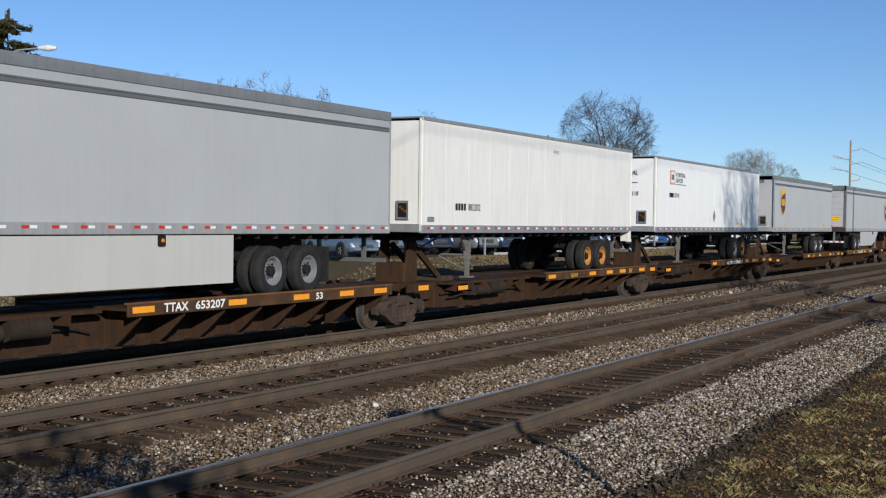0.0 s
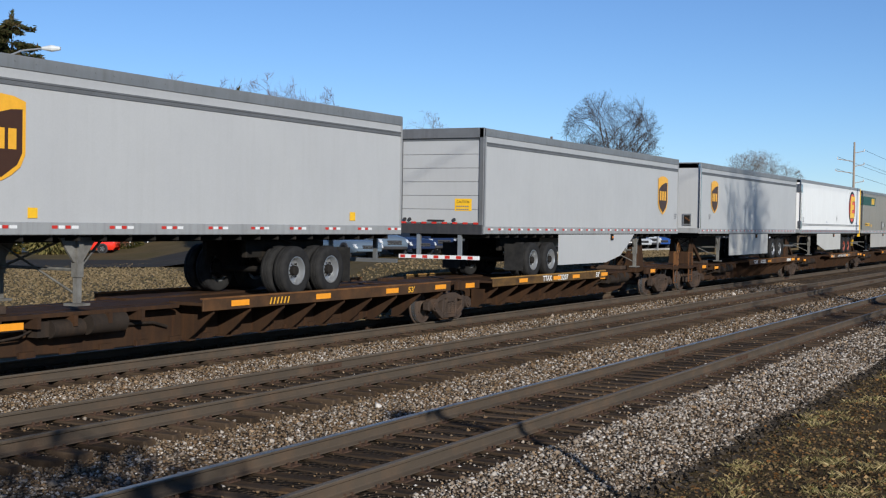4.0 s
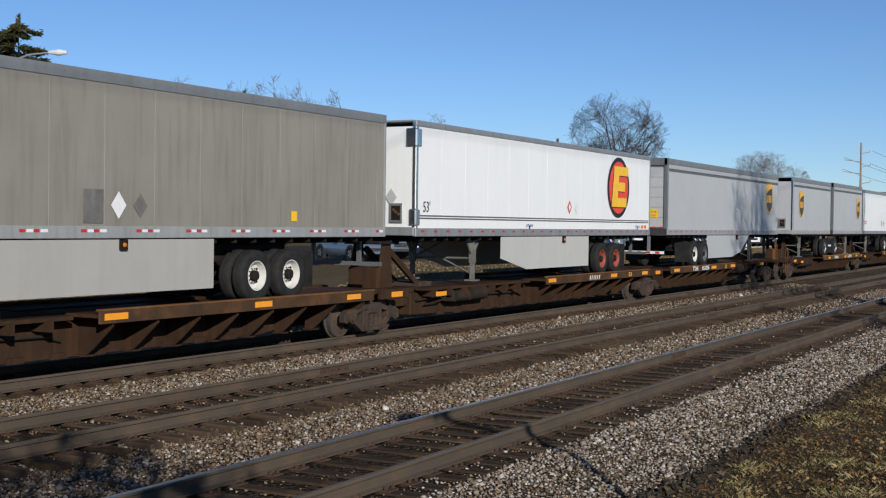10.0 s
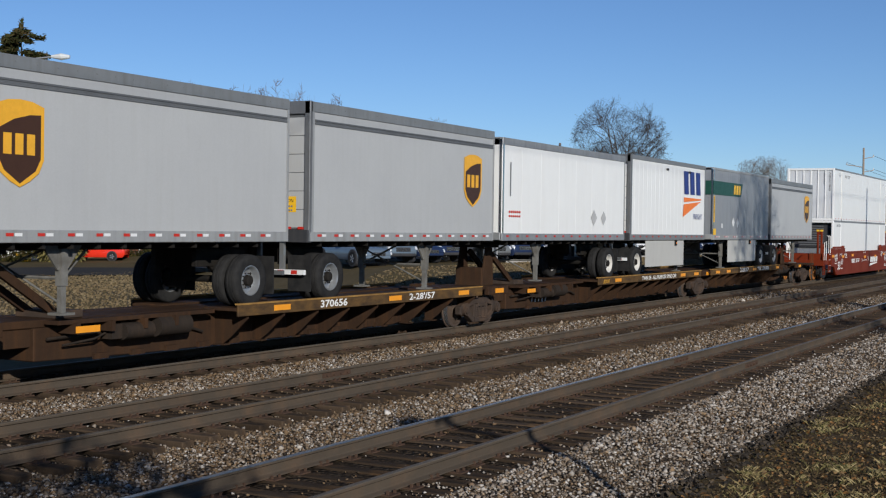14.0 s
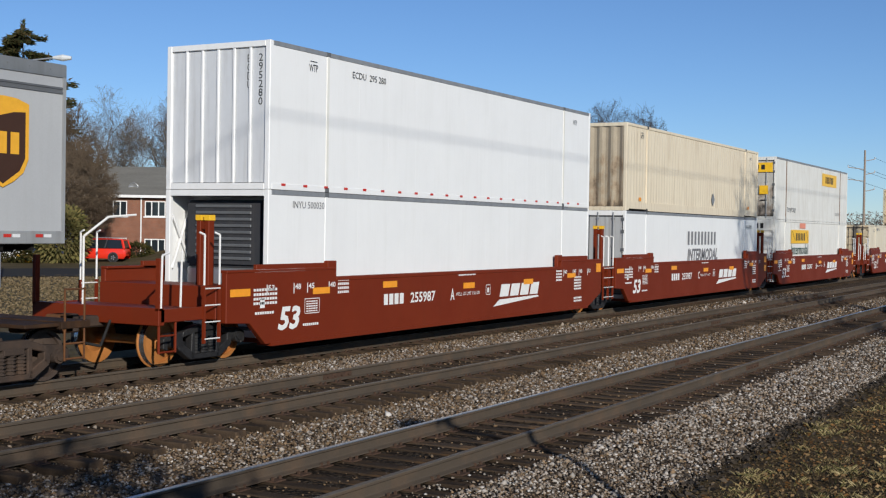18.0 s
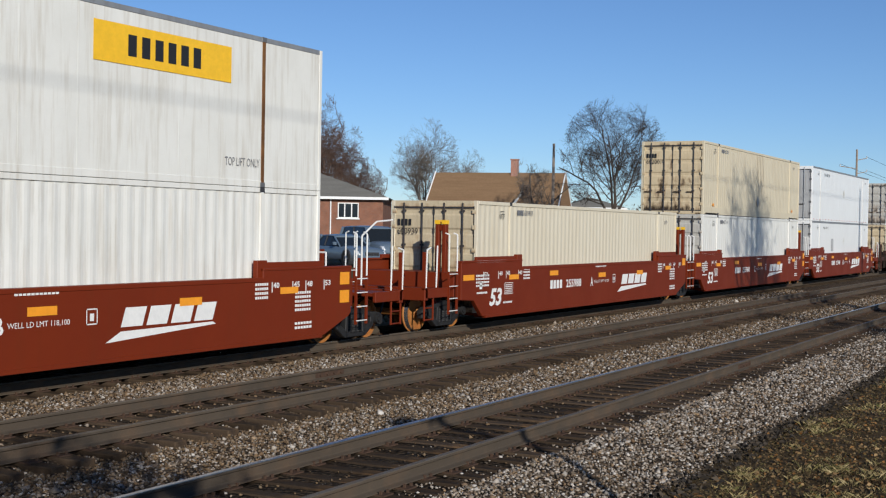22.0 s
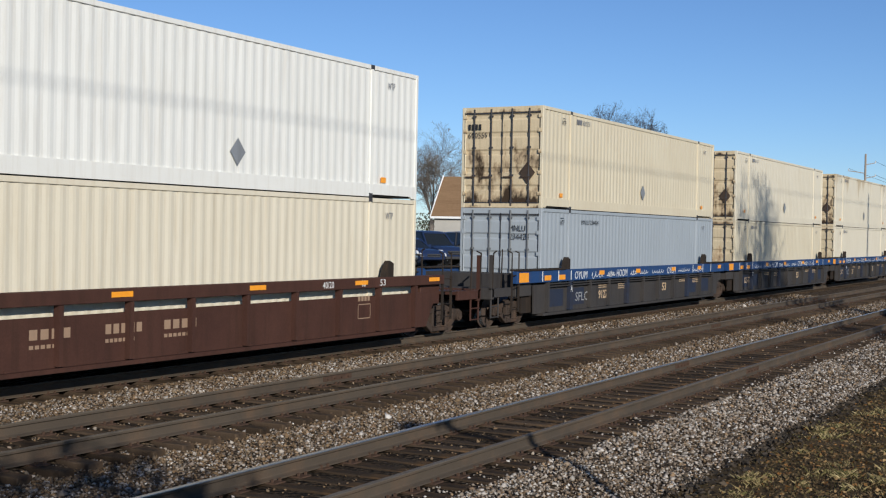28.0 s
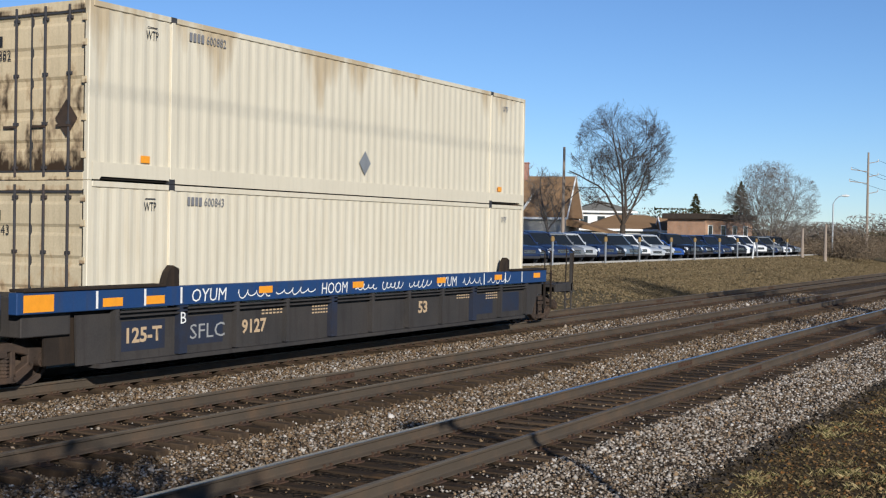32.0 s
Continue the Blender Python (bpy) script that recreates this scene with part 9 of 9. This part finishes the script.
def container(s0, z0, label, mat, side="ribbed", end="doors", door_mat=None, frame_mat=None, deep_rail=False, code=None, tape=False, post_mat=None, length=16.15):
    """A 53-foot box; x from its left end, z above the rail head."""
    L, H = length, 2.892
    box_ob = on_train(thing("container", pose(s0, TRACK_Y, 0), label, "container", "stacked containers"), s0)
    frame_mat = frame_mat or mat
    rb = 0.30 if deep_rail else 0.13
    z1 = z0 + H
    for sy in (-1, 1):
        bm = bmesh.new()
        if side == "ribbed":
            corrugated(bm, 0.1, L - 0.1, sy * (HALF - 0.022), z0 + rb, z1 - 0.09, sy=sy)
            if sy > 0:
                bmesh.ops.reverse_faces(bm, faces=bm.faces[:])
        else:
            ya, yb = sy * (HALF - 0.009), sy * (HALF - 0.0075)
            edge = [(0.1, sy * (HALF - 0.05)), (0.1, ya)]
            x = 1.98
            while x < L - 1.2:
                edge += [(x - 0.004, ya), (x, yb), (x + 0.03, yb), (x + 0.034, ya)]
                x += 1.216
            prism(bm, edge + [(L - 0.1, ya), (L - 0.1, sy * (HALF - 0.05))], z0 + 0.1, z1 - 0.06, "z")
        part("side_wall", bm, mat, box_ob)
        for name, a, b in (("top_rail", z1 - 0.10, z1), ("bottom_rail", z0, z0 + rb)):
            bm = bmesh.new()
            y0, y1 = sorted((sy * HALF, sy * (HALF - 0.07)))
            if name == "bottom_rail" and deep_rail:
                prism(bm, [(0.102, z0 + 0.02), (0.102, z0 + rb), (L - 0.102, z0 + rb), (L - 0.102, z0 + 0.02), (L - 0.25, z0 + 0.02), (L - 0.3, z0 + 0.07), (L - 1.9, z0 + 0.07), (L - 1.95, z0 + 0.02), (1.95, z0 + 0.02), (1.9, z0 + 0.07), (0.3, z0 + 0.07), (0.25, z0 + 0.02)], y0, y1)
            else:
                box(bm, 0.102, L - 0.102, y0, y1, a + 0.002, b - 0.002)
                soften(bm, 0.008)
            part(name, bm, frame_mat if side == "ribbed" else (ALU_DULL if name == "top_rail" else frame_mat), box_ob)
        for x in (1.94, L - 2.04):
            bm = bmesh.new()
            y0, y1 = sorted((sy * (HALF + 0.004), sy * (HALF - 0.06)))
            box(bm, x, x + 0.10, y0, y1, z0 + 0.02, z1 - 0.02)
            part("lift_post", soften(bm, 0.008), post_mat or frame_mat, box_ob)
            y0, y1 = sorted((sy * (HALF + 0.006), sy * (HALF - 0.1)))
            for za, zb in ((z1 - 0.10, z1 + 0.002), (z0, z0 + 0.10)):
                bm = bmesh.new()
                box(bm, x - 0.03, x + 0.13, y0, y1, za, zb)
                part("casting", soften(bm, 0.01), DARK_TRIM if side == "ribbed" else MID_TRIM, box_ob)
        for x in (0.0, L - 0.1):
            bm = bmesh.new()
            y0, y1 = sorted((sy * HALF, sy * (HALF - 0.12)))
            box(bm, x, x + 0.1, y0, y1, z0, z1)
            part("corner_post", soften(bm, 0.012), frame_mat, box_ob)
    bm = bmesh.new()
    box(bm, 0.05, L - 0.05, -HALF + 0.05, HALF - 0.05, z1 - 0.04, z1 - 0.012)
    part("roof", bm, ALU_DULL if side != "ribbed" else mat, box_ob)
    bm = bmesh.new()
    box(bm, 0.05, L - 0.05, -HALF + 0.05, HALF - 0.05, z0 + 0.03, z0 + 0.14)
    part("floor", bm, UNDER, box_ob)
    bm = bmesh.new()
    corrugated(bm, -HALF + 0.1, HALF - 0.1, L - 0.06, z0 + 0.1, z1 - 0.1, along="y", depth=0.03)
    bmesh.ops.reverse_faces(bm, faces=bm.faces[:])
    part("rear_wall", bm, mat, box_ob)
    door_mat = door_mat or mat
    if end in ("doors", "flat_doors"):
        for k, (a, b) in enumerate(((-HALF + 0.10, -0.012), (0.012, HALF - 0.10))):
            bm = bmesh.new()
            if end == "doors":
                zz = z0 + 0.16
                edge = [(0.07, zz)]
                for i in range(5):
                    h = (H - 0.36) / 5
                    edge += [(0.02, zz + i * h), (0.02, zz + i * h + h * 0.62), (0.05, zz + i * h + h * 0.72), (0.05, zz + i * h + h * 0.9)]
                prism(bm, edge + [(0.02, zz + 5 * h), (0.07, zz + 5 * h)], a, b)
            else:
                box(bm, 0.02, 0.07, a, b, z0 + 0.16, z1 - 0.2)
                soften(bm, 0.006)
            d = part("door", bm, door_mat, box_ob)
            for f in (0.28, 0.74):
                yb = a + (b - a) * f
                bm = bmesh.new()
                rod(bm, (-0.005, yb, z0 + 0.06), (-0.005, yb, z1 - 0.06), 0.024, 8)
                for q in (0.18, 0.9, 1.7, 2.6):
                    box(bm, -0.02, 0.03, yb - 0.05, yb + 0.05, z0 + q, z0 + q + 0.05)
                part("lock_rod", bm, (MID_TRIM if door_mat in (BLUE_GREY, DOOR_GREY) else FRAME_DARK) if end == "doors" else ALU_DULL, d)
                bm = bmesh.new()
                box(bm, -0.035, -0.015, yb - 0.03, yb + 0.26, z0 + 0.86, z0 + 0.90)
                part("door_handle", bm, BOGIE, d)
            ye = a if k == 0 else b
            for q in (0.35, 0.95, 1.55, 2.15, 2.55):
                bm = bmesh.new()
                box(bm, -0.012, 0.03, ye - 0.05, ye + 0.05, z0 + q, z0 + q + 0.11)
                part("hinge", bm, MID_TRIM if end == "flat_doors" else door_mat, d)
        bm = bmesh.new()
        for yb in (-HALF + 0.09, -0.011, HALF - 0.105):
            box(bm, 0.0, 0.05, yb, yb + 0.022, z0 + 0.14, z1 - 0.14)
        box(bm, 0.0, 0.05, -HALF + 0.1, HALF - 0.1, z0 + 0.13, z0 + 0.16)
        box(bm, 0.0, 0.05, -HALF + 0.1, HALF - 0.1, z1 - 0.2, z1 - 0.165)
        part("door_gasket", bm, DARK_TRIM, box_ob)
        for name, za, zb in (("end_sill", z0, z0 + 0.13), ("end_header", z1 - 0.165, z1)):
            bm = bmesh.new()
            box(bm, 0.002, 0.1, -HALF + 0.121, HALF - 0.121, za, zb - 0.003)
            part(name, soften(bm, 0.008), (door_mat if end == "doors" else frame_mat) if door_mat is not DOOR_GREY or end != "doors" else MID_TRIM, box_ob)
    elif end == "ribs":
        bm = bmesh.new()
        if door_mat is RIB_GREY:
            box(bm, 0.05, 0.08, -HALF + 0.08, HALF - 0.08, z0 + 0.12, z1 - 0.1)
        else:
            corrugated(bm, -HALF + 0.08, HALF - 0.08, 0.02, z0 + 0.12, z1 - 0.1, 0.44, 0.05, along="y")
        front = part("front_wall", bm, door_mat, box_ob)
        if door_mat is RIB_GREY:
            for i in range(5):
                bm = bmesh.new()
                yr = -HALF + 0.1 + (2 * HALF - 0.2) * (i + 1) / 6
                box(bm, 0.012, 0.052, yr - 0.03, yr + 0.03, z0 + 0.13, z1 - 0.12)
                part("rib", soften(bm, 0.01), CLEAN_WHITE, front)
            lettering("ECDU", -HALF + 2.0, z1 - 0.92, 0.66, INK, box_ob, 0.044, 0.10, LEFT, upright=True)
            lettering("295280", -HALF + 2.28, z1 - 1.25, 1.0, INK, box_ob, 0.044, 0.10, LEFT, upright=True)
        for name, za, zb in (("end_sill", z0, z0 + 0.13), ("end_header", z1 - 0.12, z1)):
            bm = bmesh.new()
            box(bm, 0.002, 0.1, -HALF + 0.121, HALF - 0.121, za, zb - 0.003)
            part(name, soften(bm, 0.008), frame_mat, box_ob)
    elif end == "cross_ribs":
        bm = bmesh.new()
        corrugated(bm, z0 + 0.12, z1 - 0.5, 0.02, -HALF + 0.08, HALF - 0.08, 0.3, 0.04, along="z")
        part("front_wall", bm, door_mat, box_ob)
        for name, za, zb in (("end_sill", z0, z0 + 0.13), ("end_header", z1 - 0.52, z1)):
            bm = bmesh.new()
            box(bm, 0.002, 0.1, -HALF + 0.121, HALF - 0.121, za, zb - 0.003)
            part(name, soften(bm, 0.008), frame_mat, box_ob)
    else:
        bm = bmesh.new()
        box(bm, 0.75, 0.82, -HALF + 0.05, HALF - 0.05, z0 + 0.1, z1 - 0.1)
        part("front_wall", bm, mat, box_ob)
        bm = bmesh.new()
        box(bm, 0.25, 0.78, -0.98, 0.98, z0 + 1.35, z1 - 0.2)
        soften(bm, 0.06, 2)
        cu = part("cooling_unit", bm, DARK_TRIM, box_ob, "black refrigeration unit with louvres")
        for i in range(9):
            bm = bmesh.new()
            box(bm, 0.22, 0.27, -0.7, 0.7, z0 + 1.5 + i * 0.13, z0 + 1.56 + i * 0.13)
            part("louvre", soften(bm, 0.01), MID_TRIM, cu)
        bm = bmesh.new()
        box(bm, 0.3, 0.78, -0.98, 0.98, z0 + 0.95, z0 + 1.34)
        part("unit_base", soften(bm, 0.03), ALU, box_ob)
        bm = bmesh.new()
        for y in (-HALF + 0.12, HALF - 0.12):
            rod(bm, (0.08, y, z0 + 1.3), (0.7, y, z1 - 0.15), 0.03, 6)
            rod(bm, (0.08, y, z1 - 0.5), (0.7, y, z0 + 1.3), 0.03, 6)
        box(bm, 0.002, 0.1, -HALF + 0.121, HALF - 0.121, z1 - 0.12, z1 - 0.003)
        box(bm, 0.002, 0.1, -HALF + 0.121, HALF - 0.121, z0 + 0.003, z0 + 0.13)
        part("end_frame", bm, frame_mat, box_ob)
    if code is not None:
        y = -HALF - (0.004 if side != "ribbed" else 0.002)
        lettering("WTP", 1.3, z1 - 0.46, 0.15, INK, box_ob, y, 0.3)
        lettering("WTP", L - 1.35, z1 - 0.46, 0.15, GREY_INK, box_ob, y, 0.3)
        bm = bmesh.new()
        rect(bm, 1.33, 1.58, z1 - 0.26, z1 - 0.245, y)
        part("arrow_bar", bm, INK, box_ob)
        if code:
            two = end == "doors" and code[0].isalpha()
            if two:
                lettering(code.split()[0], 0.3, z1 - 0.66, 0.17, INK, box_ob, -0.014, 0.5, LEFT)
                lettering(code.split()[1], 0.3, z1 - 0.9, 0.17, INK, box_ob, -0.014, 0.62, LEFT)
            if code[0].isalpha():
                lettering(code, 2.9, z1 - 0.42, 0.14, INK, box_ob, y, 1.35)
            else:
                bm = bmesh.new()
                bars(bm, 2.4, z1 - 0.34, 0.42, 0.15, 4, y)
                part("owner_mark", bm, GREY_INK, box_ob)
                lettering(code, 2.86, z1 - 0.34, 0.15, GREY_INK, box_ob, y, 0.55)
                bm = bmesh.new()
                xl = -1.08 if door_mat in (RUST_DOOR, DOOR_STAINED, DOOR_TAN) else 0.3
                bars(bm, xl, z1 - 0.66, 0.45, 0.17, 4, -0.014, side="left")
                part("owner_mark", bm, INK, box_ob)
                lettering(code, xl, z1 - 0.9, 0.17, INK, box_ob, -0.014, 0.62, LEFT)
    if tape:
        tape_strip(box_ob, 0.4, L - 0.2, z0 + 0.08, -HALF - 0.006, 0.74, 0.14, False)
    return box_ob


def box_diamond(c, x, z, mat=None, w=0.46, h=0.52):
    bm = bmesh.new()
    diamond(bm, x, z, w, h, -HALF - 0.008)
    part("placard_holder", bm, mat or ALU_DULL, c)


def box_reflectors(c, z):
    for x in (1.2, 14.55):
        bm = bmesh.new()
        rect(bm, x, x + 0.22, z, z + 0.12, -HALF - 0.006)
        part("reflector", bm, REFLECT, c)


LOW, HIGH = 0.348, 3.244
q = container(245.5, HIGH, "smooth white container with a ribbed front, stacked on another", CLEAN_WHITE, "flat", "ribs", RIB_GREY, code="ECDU  295 280", tape=True, post_mat=OLD_WHITE)
q = container(245.5, LOW, "white refrigerated container with a black cooling unit", CLEAN_WHITE, "flat", "cooled")
lettering("INYU 500030", 0.8, 2.9, 0.14, GREY_INK, q, -HALF - 0.004, 1.1)
q = container(264.8, HIGH, "beige ribbed container with a dirty front wall", BEIGE, "ribbed", "ribs", DIRTY_FRONT, deep_rail=True, code="")
box_diamond(q, 9.55, HIGH + 0.62)
box_reflectors(q, HIGH + 0.34)
q = container(264.8, LOW, "white container with grey brand lettering and grey doors", CLEAN_WHITE, "flat", "flat_doors", DOOR_GREY)
strokes(q, 6.5, 2.1, 3.7, 0.5, 9, -HALF - 0.004, GREY_INK, 0.5)
lettering("INTERMODAL", 6.5, 1.5, 0.46, GREY_INK, q, -HALF - 0.004, 3.8, shear=0.2, bold=0.03)
lettering("RWWU500013", 14.35, 2.78, 0.13, INK, q, -HALF - 0.004, 0.95)
q = container(284.05, HIGH, "rust-streaked white container with yellow brand plates", OLD_WHITE, "flat", "flat_doors", DOOR_STAINED, frame_mat=OLD_WHITE, post_mat=DECK_RUST, code=None)
for x, z, w, h in ((9.6, 5.15, 3.55, 0.66),):
    bm = bmesh.new()
    rect(bm, x, x + w, z, z + h, -HALF - 0.005)
    part("brand_plate", bm, YELLOW, q, "yellow brand plate")
    for a, b, c, d in ((-1.15, 1.15, 5.42, 5.86), (0.55, 0.95, 4.4, 4.8)):
        bm = bmesh.new()
        rect(bm, a, b, c, d, -0.04, "left")
        part("brand_plate", bm, YELLOW, q, "yellow brand plate")
    strokes(q, x + 0.8, z + 0.15, 2.0, 0.36, 6, -HALF - 0.008, INK, 0.62)
    strokes(q, -0.8, 5.54, 1.7, 0.22, 6, -0.044, INK, 0.6, "left")
lettering("TOP LIFT ONLY", 2.2, 3.62, 0.22, INK, q, -HALF - 0.004, 1.7)
lettering("TOP LIFT ONLY", 13.0, 3.62, 0.16, GREY_INK, q, -HALF - 0.004, 1.05)
q = container(284.05, LOW, "white ribbed container with yellow plate and green lettering", OLD_WHITE, "ribbed", "cross_ribs", OLD_WHITE, frame_mat=OLD_WHITE)
bm = bmesh.new()
rect(bm, 3.1, 6.75, 2.12, 2.78, -HALF - 0.005)
part("brand_plate", bm, YELLOW, q, "yellow brand plate")
bm = bmesh.new()
strokes(q, 4.05, 2.26, 2.0, 0.36, 6, -HALF - 0.009, INK, 0.6)
patch(bm, [(3.3, 2.7), (3.9, 2.24), (3.94, 2.24), (3.36, 2.72)], -HALF - 0.009)
patch(bm, [(6.15, 2.7), (6.65, 2.24), (6.69, 2.24), (6.2, 2.72)], -HALF - 0.009)
strokes(q, -0.55, 2.82, 1.4, 0.24, 6, -0.006, INK, 0.6, "left")
part("brand_flourish", bm, INK, q)
bm = bmesh.new()
rect(bm, 4.85, 6.05, 2.86, 3.12, -HALF - 0.005)
part("faded_patch", bm, SALMON, q)
lettering("Intermodal", 3.2, 1.58, 0.5, GREEN, q, -HALF - 0.005, 3.5)
q = container(307.35, LOW, "cream ribbed container riding low in its well", CREAM, "ribbed", "doors", DOOR_TAN, code="600939")
q = container(326.8, HIGH, "tan ribbed container with rust-streaked doors", TAN, "ribbed", "doors", RUST_DOOR, deep_rail=True, code="602001")
box_diamond(q, 8.15, HIGH + 0.7)
for i, low in enumerate((1.1, 0.75, 0.5, 0.9, 1.4)):
    bm = bmesh.new()
    x = 8.06 + i * 0.278
    patch(bm, [(x - 0.012, HIGH + low), (x + 0.014, HIGH + low), (x + 0.04, HIGH + 2.0), (x + 0.045, HIGH + 2.79), (x - 0.04, HIGH + 2.79), (x - 0.035, HIGH + 2.0)], -HALF + 0.0195)
    part("rust_streak", bm, STREAK, q, "brown streak run down from the top rail")
box_reflectors(q, HIGH + 0.34)
q = container(326.8, LOW, "pale ribbed container under a tan one", PALE, "ribbed", "doors", DOOR_STAINED, code="602114")
q = container(345.95, HIGH, "smooth white container with grey doors, stacked", CLEAN_WHITE, "flat", "flat_doors", DOOR_GREY, code="ECDU  295 358", tape=True, post_mat=OLD_WHITE)
box_diamond(q, 8.3, 4.9, OLD_WHITE)
q = container(345.95, LOW, "smooth white container with grey doors in the well", CLEAN_WHITE, "flat", "flat_doors", DOOR_GREY, code="MEQU  238 137", post_mat=OLD_WHITE)
bm = bmesh.new()
rect(bm, 5.0, 5.6, 1.6, 2.3, -HALF - 0.004)
part("torn_label", bm, LIGHT_INK, q)
box_diamond(q, 8.5, 2.2, OLD_WHITE, 0.3, 0.4)
q = container(369.2, HIGH, "pale ribbed container with grey rust-streaked doors", PALE, "ribbed", "doors", DOOR_STAINED, deep_rail=True, code="605650")
box_diamond(q, 9.5, HIGH + 0.7)
box_reflectors(q, HIGH + 0.34)
q = container(369.2, LOW, "cream ribbed container in the brown well car", CREAM, "ribbed", "doors", RUST_DOOR, code="603840")
for s, hi_mat, lo_mat, a, b in ((392.35, TAN, BLUE_GREY, "600559", "MNLU 234424"), (411.7, CREAM, TAN, "601211", "604074"), (431.15, CREAM_STAINED, CREAM, "600882", "600843")):
    q = container(s, HIGH, "tan ribbed container with heavily rusted doors", hi_mat, "ribbed", "doors", RUST_DOOR, deep_rail=True, code=a)
    box_diamond(q, 8.15, HIGH + 0.72)
    bm = bmesh.new()
    diamond(bm, 0.82, HIGH + 1.0, 0.5, 0.62, -0.016, "left")
    part("placard_holder", bm, BOGIE, q)
    box_reflectors(q, HIGH + 0.34)
    q = container(s, LOW, "faded blue-grey ribbed container with grey doors" if lo_mat is BLUE_GREY else "cream ribbed container with stained doors", lo_mat, "ribbed", "doors", BLUE_GREY if lo_mat is BLUE_GREY else DOOR_TAN, code=b)


# ---- what moves ----
def motions():
    for ob, s in TRAIN:
        walk(ob, train_rows(s))
    for w, s, x, r in WHEELS:
        # the turn of the wheels while they roll past; rows a thirtieth of a second apart
        on = [f / 30 for f in range(961) if 6 < s - travelled(f / 30) < 96]
        rows = [(t, pose(x, 0, r, 0, math.degrees(-travelled(t) / r) % 360, 0)) for t in on]
        if not rows:
            continue
        if on[0] > 0.01:
            rows.insert(0, (0.0, rows[0][1]))
        if on[-1] < 31.99:
            rows.append((32.0, rows[-1][1]))
        walk(w, rows)


motions()
